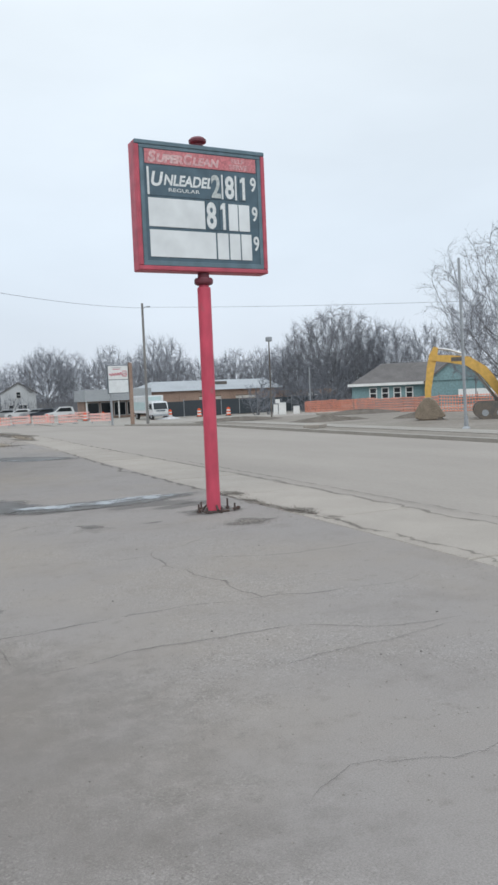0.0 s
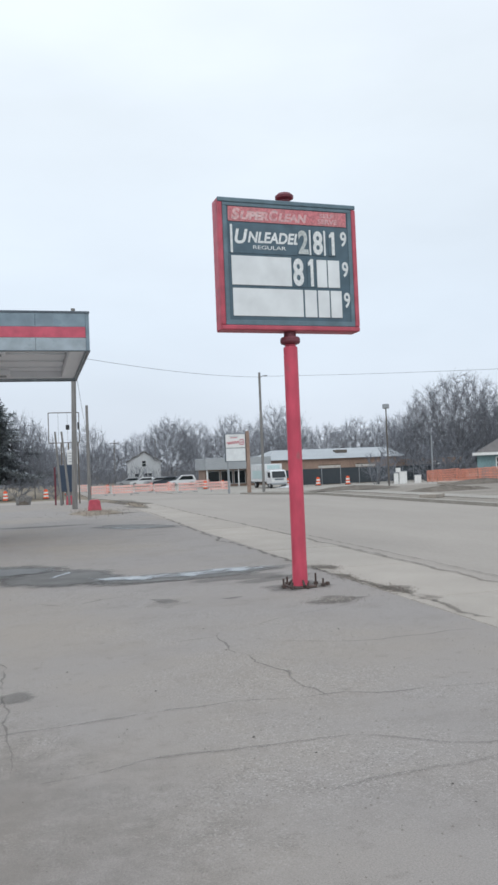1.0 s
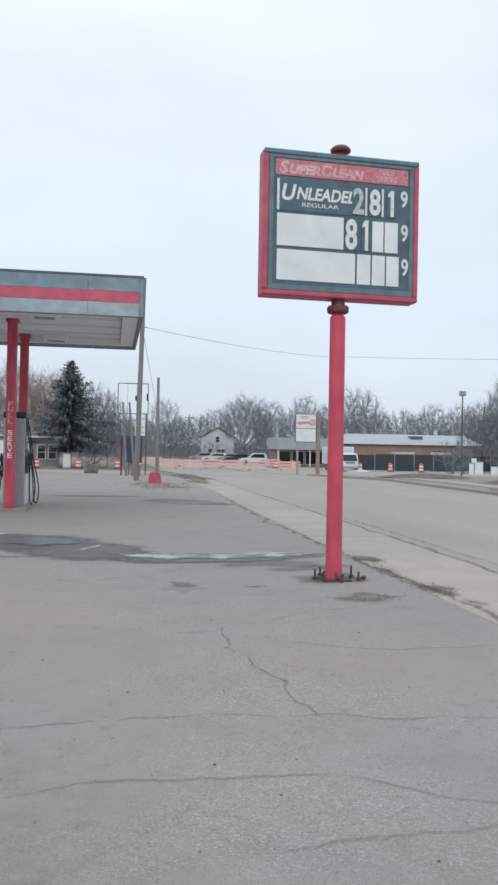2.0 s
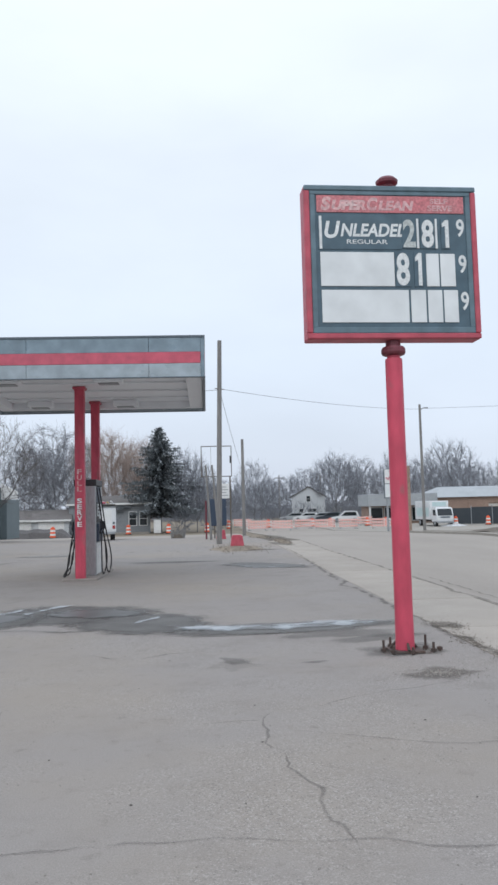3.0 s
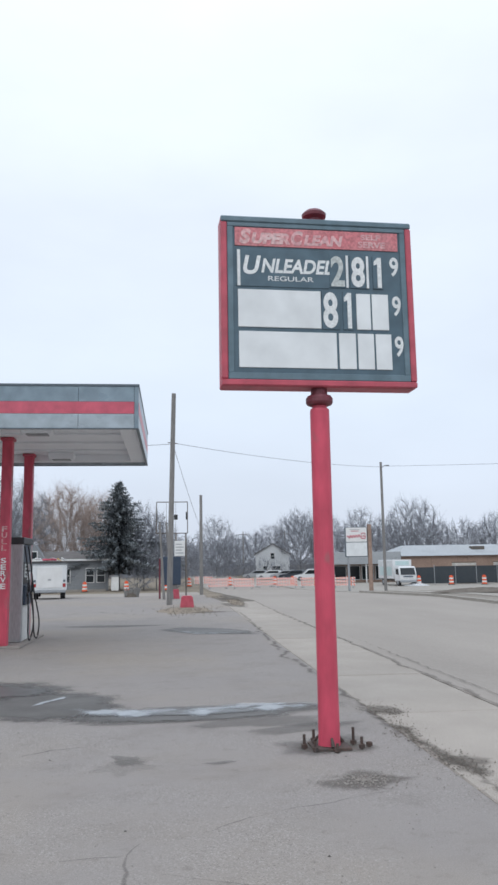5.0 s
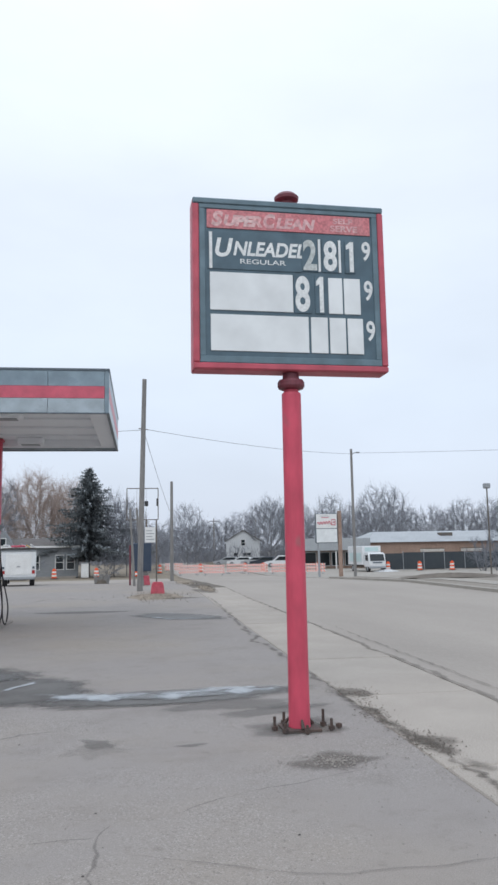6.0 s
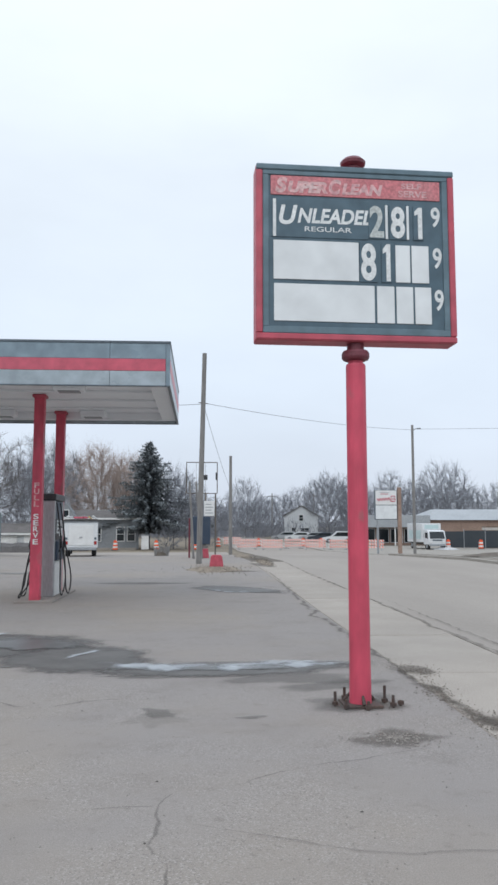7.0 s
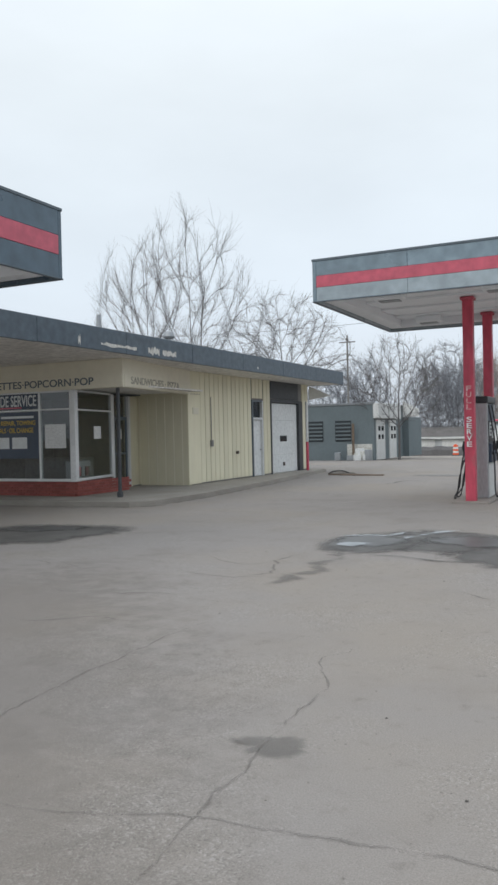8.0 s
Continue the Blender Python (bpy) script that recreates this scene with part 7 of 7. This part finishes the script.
def excavator():
    e = thing("excavator", pose(22.75, 30.25, 0.06, 0, 0, -38) @ Matrix.Diagonal((0.94, 0.94, 0.93, 1)), "yellow tracked excavator with its bucket on the ground", "excavator")

    def beam(pts, w, name, label=""):
        """A box-section arm: pts are (x, z, depth) along it."""
        bm = bmesh.new()
        prev = None
        for i, (x, z, t) in enumerate(pts):
            a, b = pts[max(i - 1, 0)], pts[min(i + 1, len(pts) - 1)]
            d = Vector((b[0] - a[0], b[1] - a[1])).normalized()
            nx, nz = -d.y * t / 2, d.x * t / 2
            ring = [bm.verts.new(v) for v in ((x + nx, -w / 2, z + nz), (x + nx, w / 2, z + nz), (x - nx, w / 2, z - nz), (x - nx, -w / 2, z - nz))]
            if prev:
                for j in range(4):
                    bm.faces.new((prev[j], prev[(j + 1) % 4], ring[(j + 1) % 4], ring[j]))
            else:
                bm.faces.new(ring[::-1])
            prev = ring
        bm.faces.new(prev)
        return part(name, bm, M_CAT, e, label)
    beam([(0.36, 0.75, .24), (0.36, 1.5, .32), (0.52, 2.6, .38), (0.66, 3.2, .40), (0.80, 3.6, .22)], 0.28, "stick", "yellow digging arm")
    beam([(0.60, 3.08, .28), (1.4, 3.0, .36), (2.3, 2.84, .46), (3.0, 2.35, .48), (3.35, 1.9, .44), (3.8, 1.2, .36)], 0.40, "boom", "yellow main boom")
    part("hydraulic_ram", tube([(0.80, 0, 3.55), (1.5, 0, 3.42), (2.1, 0, 3.2)], 0.06, 8), M_STEEL, e, "steel hydraulic ram")
    part("hydraulic_ram", tube([(2.5, 0.25, 2.5), (3.6, 0.25, 0.95)], 0.08, 8), M_STEEL, e, "steel hydraulic ram")
    part("boom_plate", box(1.5, 2.05, -0.212, -0.202, 2.86, 3.06), M_DARKSTEEL, e, "plain dark maker's plate")
    bk = prism([(-0.30, 0.12), (0.05, 0.0), (0.85, 0.02), (1.2, 0.2), (0.98, 0.5), (0.72, 0.95), (0.42, 1.15), (0.15, 1.1), (-0.08, 0.8), (-0.28, 0.45)], -0.55, 0.55)
    bmesh.ops.bevel(bk, geom=list(bk.edges), offset=0.05, segments=1, affect="EDGES")
    b = part("bucket", bk, M_MUD, e, "muddy steel bucket")
    for k in range(5):
        part("tooth", prism([(0.75, 0.0), (1.15, -0.02), (0.85, 0.16)], -0.55 + k * 0.24, -0.45 + k * 0.24), M_DARKSTEEL, b)
    part("house", box(4.0, 6.5, -1.2, 1.2, 1.0, 1.9, 0.1), M_CAT, e, "yellow engine house")
    part("counterweight", box(5.8, 6.7, -1.25, 1.25, 0.95, 1.85, 0.2, seg=2), M_DARKSTEEL, e)
    cb = part("cab", box(3.75, 5.1, -1.25, -0.3, 1.0, 2.7, 0.08), M_BLACK, e, "dark operator's cab with glass sides")
    part("window", box(3.74, 3.749, -1.15, -0.4, 1.6, 2.6), M_CGLASS, cb)
    part("window", box(3.9, 4.95, -1.262, -1.251, 1.6, 2.6), M_CGLASS, cb)
    for y in (-1.15, 0.75):
        tr = bmesh.new()
        prism([(2.5 + .42 + .42 * math.cos(a), .42 + .42 * math.sin(a)) for a in [math.pi / 2 + math.pi * i / 8 for i in range(9)]] + [(5.8 + .42 * math.cos(a), .42 + .42 * math.sin(a)) for a in [-math.pi / 2 + math.pi * i / 8 for i in range(9)]], y, y + 0.5, bm=tr)
        t = part("track", tr, M_DARKSTEEL, e, "dirty steel track")
        for k in range(5):
            part("roller", tube([(3.0 + k * .68, y - 0.02, .3), (3.0 + k * .68, y + .52, .3)], 0.16, 10), M_GALV, t)
    part("turntable", lathe([(0.9, 0.7), (0.9, 1.0)], 20, 4.4, 0), M_DARKSTEEL, e)


excavator()

# ---- houses and the brick shop ----


def house(m, w, d, h, rise, wall_m, roof_m, label, windows, along="x", front="gable"):
    """A gabled house at its base; the front looks towards -y. windows: (x, z, w, h) on the front."""
    hs = thing("house", m, label, "house")
    part("wall", box(-w / 2, w / 2, 0, d, -0.6, h), wall_m, hs)
    if front == "gable":
        part("gable", prism([(-w / 2, h), (w / 2, h), (0, h + rise)], 0.0, d), wall_m, hs)
        for s in (-1, 1):
            part("roof", prism([(0, h + rise + 0.02), (s * (w / 2 + 0.3), h - 0.18 * rise / 2), (s * (w / 2 + 0.3), h - 0.18 * rise / 2 + 0.16), (0, h + rise + 0.2)], -0.3, d + 0.3), roof_m, hs)
    else:
        bm = prism([(-0.35, h - 0.05), (d + 0.35, h - 0.05), (d / 2, h + rise)], -w / 2 - 0.3, w / 2 + 0.3)
        bmesh.ops.transform(bm, matrix=pose(0, 0, 0, 0, 0, 90), verts=bm.verts)
        bmesh.ops.transform(bm, matrix=Matrix.Diagonal((-1, 1, 1, 1)), verts=bm.verts)
        part("roof", bm, roof_m, hs)
        part("fascia", box(-w / 2 - 0.3, w / 2 + 0.3, -0.4, -0.352, h - 0.12, h + 0.08), M_WHITE, hs)
    for x, z, ww, hh in windows:
        f = part("window", box(x - ww / 2 - 0.08, x + ww / 2 + 0.08, -0.06, 0.0, z - 0.08, z + hh + 0.08, 0.01), M_WHITE, hs, "white framed window")
        part("pane", box(x - ww / 2, x + ww / 2, -0.07, -0.061, z, z + hh / 2 - 0.03), M_CGLASS, f)
        part("pane", box(x - ww / 2, x + ww / 2, -0.07, -0.061, z + hh / 2 + 0.03, z + hh), M_CGLASS, f)
    return hs


hx, hy = bearing(7.4, 168)
house(pose(hx, hy, gz(hy), 0, 0, -8), 7.2, 9, 4.6, 2.1, M_HOUSEW, M_SHING, "white two-storey gabled house far down the street", ((-1.6, 0.8, .8, 1.3), (0.3, 0.8, .8, 1.3), (1.2, .8, .8, 1.3), (0, 3.6, .8, 1.2)))
hx, hy = bearing(-7.1, 91)
gh = house(pose(hx, hy, gz(hy), 0, 0, 4), 9.2, 7, 3.4, 1.0, M_HOUSEG, M_SHING, "long grey sided house behind bare trees", ((-2.2, .9, .8, 1.5), (0.0, .9, .8, 1.5), (2.6, .9, .8, 1.5), (3.8, .9, .8, 1.5)), front="eave")
part("dormer", prism([(-4.7, 3.5), (-2.3, 3.5), (-3.5, 5.2)], -0.3, 3.0), M_HOUSEG, gh, "grey gable with an upper window")
dw = part("window", box(-3.9, -3.1, -0.36, -0.3, 3.5, 4.4, 0.01), M_WHITE, gh, "white framed window")
part("pane", box(-3.82, -3.18, -0.372, -0.361, 3.58, 4.32), M_CGLASS, dw)
part("step", box(-0.5, 4.4, -1.2, 0, -0.6, 0.12), M_WALK, gh)
wc = thing("utility_cabinet", pose(*bearing(-3.7, 88), gz(90)), "small white shed cabinet on the lawn", "cabinet", "utility cabinets")
part("body", box(-.4, .4, -.3, .3, 0, 1.5, 0.03), M_WHITE, wc)
part("hood", box(-.45, .45, -.35, .35, 1.5, 1.6, 0.02), M_GALV, wc)
for az, d, w in ((-13.3, 93, 3.4), (-11.2, 90, 3.8)):
    hx, hy = bearing(az, d)
    g = house(pose(hx, hy, gz(hy), 0, 0, 6), w, 6, 1.7, 1.2, M_HOUSEW, M_SHING, "white garage with a weathered shingle roof", (), front="eave")
    part("garage_door", box(-w / 2 + .5, w / 2 - .5, -0.05, 0, 0, 1.5, 0.01), M_WHITE, g)
hg = bmesh.new()
rows_ = []
for i in range(41):
    x = -21 + 10.3 * i / 40
    e = min(1, (41 - i) / 5) * (0.9 + 0.25 * noise.noise((x * 0.8, 2.2, 0)))
    rows_.append([hg.verts.new((x, 78 + v, gz(78) - 0.1 + w * e)) for v, w in ((0, 0), (0.25, 0.7), (0.7, 1.05), (1.6, 1.05), (2.4, 0))])
for a, b in zip(rows_, rows_[1:]):
    for j in range(4):
        hg.faces.new((a[j], b[j], b[j + 1], a[j + 1]))
solo("hedge_bank", hg, M_BARK, "low brown bank along the side street", "bank", kind="structure")
hx, hy = bearing(37.0, 96, 0.3, 0.1)
th = house(pose(hx, hy, -0.95, 0, 0, -34) @ Matrix.Diagonal((1.58, 1.58, 1.58, 1)), 11, 7, 1.9, 1.65, M_TEAL, M_SHING, "low teal sided house with a brown shingle roof", ((-3.9, .85, .42, .72), (-3.0, .85, .42, .72), (-2.1, .85, .42, .72), (-1.2, .85, .42, .72), (2.6, .9, .6, .7)), front="eave")
for ch in th.children:
    if ch.name.startswith("roof"):
        for v in ch.data.vertices:
            if v.co.z > 2.5:
                v.co.x -= math.copysign(2.6, v.co.x)
part("porch_gable", prism([(0.1, 2.0), (4.2, 2.0), (2.1, 3.6)], -1.6, 0.2), M_TEAL, th, "teal gable over the porch")
part("porch_wall", box(0.3, 4.0, -1.5, 0.0, 0, 2.0), M_TEAL, th)
for s in (-1, 1):
    part("porch_roof", prism([(2.15, 3.62), (2.15 + s * 2.3, 1.85), (2.15 + s * 2.3, 2.0), (2.15, 3.8)], -1.8, 0.4), M_SHING, th)
part("bench_board", box(2.2, 5.2, -2.2, -2.1, 0.75, 1.3), M_WHITE, th, "long white board before the porch")

BY = 108.0
bz = gz(BY)
bs = thing("brick_shop", pose(0, 0, bz) @ Matrix.Diagonal((1.137, 1, 1.03, 1)), "long low tan brick shop with pale metal roof", "building")
part("wall", box(28.4, 48.0, BY, BY + 12, -0.3, 3.25), M_BRICKT, bs, "tan brick wall")
part("wall", box(48.0, 55.5, BY - 2, BY + 10, -0.3, 2.8), M_BRICKT, bs, "tan brick wall")
part("coping", box(47.9, 55.6, BY - 2.1, BY + 10, 2.8, 2.95), M_GALV, bs)
bm = bmesh.new()
lowr = [bm.verts.new(v) for v in ((29.0, BY - .4, 3.26), (48.3, BY - .4, 3.26), (48.3, BY + 12.3, 3.26), (29.0, BY + 12.3, 3.26))]
topr = [bm.verts.new(v) for v in ((31.6, BY + 5, 4.75), (47.6, BY + 5, 4.75), (47.6, BY + 7, 4.75), (31.6, BY + 7, 4.75))]
bm.faces.new(topr)
bm.faces.new(lowr[::-1])
for j in range(4):
    bm.faces.new((lowr[j], lowr[(j + 1) % 4], topr[(j + 1) % 4], topr[j]))
part("roof", bm, M_METALROOF, bs, "pale grey metal roof")
part("roof_unit", box(39.4, 41.0, BY + 2.4, BY + 3.6, 3.8, 4.5, 0.03), M_DARKSTEEL, bs)
for x in (33.5, 38.0, 43.0):
    part("pilaster", box(x, x + 0.3, BY - 0.08, BY, -0.3, 3.25), M_BRICKT, bs)
part("door", box(51.2, 52.6, BY - 2.06, BY - 2, 0.0, 2.3), M_WHITE, bs, "white service door")
part("storefront_canopy", box(20.8, 29.0, BY - 3, BY + 4, 2.3, 3.85, 0.03), M_METALROOF, bs, "pale grey storefront fascia")
part("storefront_wall", box(21.2, 28.4, BY - 0.5, BY + 4, -0.3, 2.3), M_BRICKT, bs)
for i in range(4):
    w = part("shop_window", box(21.5 + i * 1.65, 23.0 + i * 1.65, BY - 0.56, BY - 0.5, 0.3, 2.15, 0.01), M_ALU, bs)
    part("pane", box(21.58 + i * 1.65, 22.92 + i * 1.65, BY - 0.58, BY - 0.561, 0.38, 2.07), M_CGLASS, w)
for x in (21.0, 24.9, 28.7):
    part("canopy_post", tube([(x, BY - 2.8, -.3), (x, BY - 2.8, 2.3)], 0.08, 8), M_WHITE, bs)

# ---- vehicles ----


def wheel(parent, x, y, r, w):
    t = part("wheel", tube([(x - w / 2, y, r), (x + w / 2, y, r)], r, 18), M_RUBBER, parent)
    part("rim", tube([(x - w / 2 - 0.012, y, r), (x + w / 2 + 0.012, y, r)], r * 0.6, 12), M_GALV, t)


def car(m, paint, label, tall=1.5, long=4.5, group="parked cars"):
    """Nose towards +x."""
    c = thing("car", m, label, "car", group)
    L, W = long / 2, 0.9
    body = [(-L, .35), (-L, .85), (-L + .25, .95), (L - 1.1, .95), (L - .1, .78), (L, .5), (L - .05, .3), (-L + .1, .28)]
    bm = prism(body, -W, W)
    bmesh.ops.bevel(bm, geom=list(bm.edges), offset=0.05, segments=2, affect="EDGES")
    part("body", bm, paint, c)
    cab = [(-L + .15, .93), (-L + .45, tall - .05), (-L + .8, tall), (L - 2.2, tall), (L - 1.25, .93)]
    bm = prism(cab, -W + .08, W - .08)
    bmesh.ops.bevel(bm, geom=list(bm.edges), offset=0.04, segments=1, affect="EDGES")
    part("cabin", bm, paint, c)
    for y0, y1 in ((-W + .066, -W + .078), (W - .078, W - .066)):
        part("side_window", prism([(-L + .5, 1.0), (-L + .68, tall - .14), (L - 2.25, tall - .14), (L - 1.55, 1.0)], y0, y1), M_CGLASS, c)
    bm = bmesh.new()
    bm.faces.new([bm.verts.new(v) for v in ((L - 1.36, -.66, 1.0), (L - 1.36, .66, 1.0), (L - 2.1, .6, tall - .1), (L - 2.1, -.6, tall - .1))])
    bmesh.ops.translate(bm, verts=bm.verts, vec=(.09, 0, .05))
    part("windscreen", bm, M_CGLASS, c)
    for x in (-L + .85, L - .9):
        for y in (-W + .08, W - .08):
            t = part("wheel", tube([(x, y - .11, .32), (x, y + .11, .32)], .32, 16), M_RUBBER, c)
            part("rim", tube([(x, y - .122, .32), (x, y + .122, .32)], .19, 10), M_GALV, t)
    for y in (-.65, .65):
        part("headlight", box(L - .08, L + .01, y - .16, y + .16, .58, .72, .02), M_PAPER, c)
        part("tail_light", box(-L - .01, -L + .05, y - .14, y + .14, .62, .82, .02), M_LAMPR, c)
    return c


for az, d, t, pm, tall, lb in ((10.0, 122, 176, M_CARW, 1.72, "white sport utility car parked by the road"), (8.2, 134, 168, M_CARS, 1.5, "silver hatchback parked in a row"), (8.9, 130, 160, M_CARD, 1.48, "dark saloon parked in a row"),
                               (7.2, 138, 165, M_CARW, 1.5, "white saloon parked in a row"), (6.2, 142, 170, M_CARS, 1.5, "silver saloon parked in a row")):
    x, y = bearing(az, d)
    car(pose(x, y, gz(y), 0, 0, t), pm, lb, tall)


def box_truck(m):
    """Nose towards -y."""
    t = thing("box_truck", m, "white cab-over box truck with teal graphics", "truck")
    part("cargo_box", box(-1.1, 1.1, 0.2, 5.2, 0.75, 2.85, 0.04), M_CARW, t, "white cargo box")
    part("graphic", box(-1.112, -1.101, 0.6, 4.6, 1.1, 2.1), M_TEALP, t, "pale teal painted patch")
    part("graphic", box(-0.8, 0.8, 0.188, 0.199, 2.25, 2.7), M_TEALP, t)
    cab = bmesh.new()
    prism([(-1.5, .5), (-1.55, 1.15), (-1.25, 2.0), (-1.0, 2.1), (.1, 2.1), (.1, .5)], -0.98, 0.98, bm=cab)
    bmesh.ops.transform(cab, matrix=pose(0, 0, 0, 0, 0, 90), verts=cab.verts)
    bmesh.ops.bevel(cab, geom=list(cab.edges), offset=0.06, segments=2, affect="EDGES")
    part("cab", cab, M_CARW, t)
    ws = bmesh.new()
    ws.faces.new([ws.verts.new(v) for v in ((-.85, -1.56, 1.2), (.85, -1.56, 1.2), (.8, -1.29, 1.95), (-.8, -1.29, 1.95))])
    part("windscreen", ws, M_CGLASS, t)
    for s in (-1, 1):
        part("side_window", box(s * .98, s * 1.0, -1.2, -.4, 1.25, 1.85), M_CGLASS, t)
        part("headlight", box(s * .75 - .15, s * .75 + .15, -1.57, -1.5, .75, .92, .02), M_PAPER, t)
        part("mirror", box(s * 1.08 - .05, s * 1.08 + .05, -1.35, -1.25, 1.2, 1.6, .02), M_BLACK, t)
        wheel(t, s * .85, -.9, .4, .25)
        wheel(t, s * .85, 3.9, .4, .3)
    part("bumper", box(-.98, .98, -1.6, -1.5, .38, .62, .03), M_GALV, t)
    part("grille", box(-.55, .55, -1.57, -1.54, .95, 1.1), M_SEAM, t)
    part("chassis", box(-.5, .5, -1, 5.1, .5, .74), M_DARKSTEEL, t)


sb_x, sb_y = bearing(17.6, 90)
mound("snow_bank", sb_x, sb_y, 1.5, 0.8, 0.28, 9, M_ICEBANK, "low dirty bank of ploughed snow", "snow bank", gz(sb_y))
car(pose(*bearing(19.2, 102), gz(100), 0, 0, 175), M_CARD, "dark pickup-sized car behind the fence", 1.7, 5.0)
box_truck(pose(28.6, 89.6, gz(90), 0, 0, 4))


def service_truck(m):
    """Its back towards -y."""
    t = thing("service_truck", m, "white enclosed service truck with ladders on the roof", "truck")
    part("body", box(-1.08, 1.08, 0, 4.2, .55, 2.2, .05), M_CARW, t, "white utility body")
    part("rear_door", box(-.8, .8, -.035, 0.0, .72, 2.05, .015), M_WHITE, t, "white rear door")
    part("latch", box(-.1, .1, -.06, -.036, 1.2, 1.3), M_STEEL, t)
    part("roof_lip", box(-1.1, 1.1, -.02, 4.2, 2.2, 2.26, .02), M_GALV, t)
    for s in (-1, 1):
        part("tail_light", box(s * .93 - .09, s * .93 + .09, -.03, .0, .78, 1.0, .01), M_LAMPR, t)
        part("reflector", box(s * .93 - .07, s * .93 + .07, -.03, .0, 1.1, 1.25, .01), M_SEAM, t)
        wheel(t, s * .85, .9, .38, .3)
        wheel(t, s * .85, 5.2, .38, .25)
    part("bumper", box(-1.0, 1.0, -.12, 0, .42, .56, .02), M_GALV, t)
    part("cab", box(-.98, .98, 4.25, 6.2, .5, 2.0, .15, seg=2), M_CARW, t)
    part("chassis", box(-.5, .5, .1, 6, .38, .54), M_DARKSTEEL, t)
    for s in (-.7, .2):
        l = part("ladder", tube([(s, -.2, 2.45), (s, 4.6, 2.45)], .03, 6), M_STEEL, t, "aluminium ladder")
        tube_b = tube([(s + .4, -.2, 2.45), (s + .4, 4.6, 2.45)], .03, 6)
        for k in range(12):
            tube([(s, k * .38, 2.45), (s + .4, k * .38, 2.45)], .015, 5, bm=tube_b)
        part("rungs", tube_b, M_STEEL, l)
    for y in (.3, 3.8):
        part("rack", tube([(-1.05, y, 2.2), (-1.05, y, 2.42), (1.05, y, 2.42), (1.05, y, 2.2)], .025, 6), M_DARKSTEEL, t)
    for k, (x0, x1, z) in enumerate(((-.9, -.75, 2.62), (.1, .3, 2.66), (.5, .62, 2.58), (.75, .95, 2.64))):
        part("pipe", tube([(x0, -.3, z), (x1, 4.2, z - .05 * k)], .05, 7), (M_WHITE, M_STEEL, M_CAT, M_WHITE)[k], t, "length of pipe on the roof rack")
    part("red_bundle", box(-.5, .4, .2, 2.6, 2.47, 2.6, .04), M_STRIPE, t, "red bundle")


service_truck(pose(-4.45, 52.4, gz(52.4), 0, 0, 7) @ Matrix.Diagonal((0.94, 0.94, 0.94, 1)))
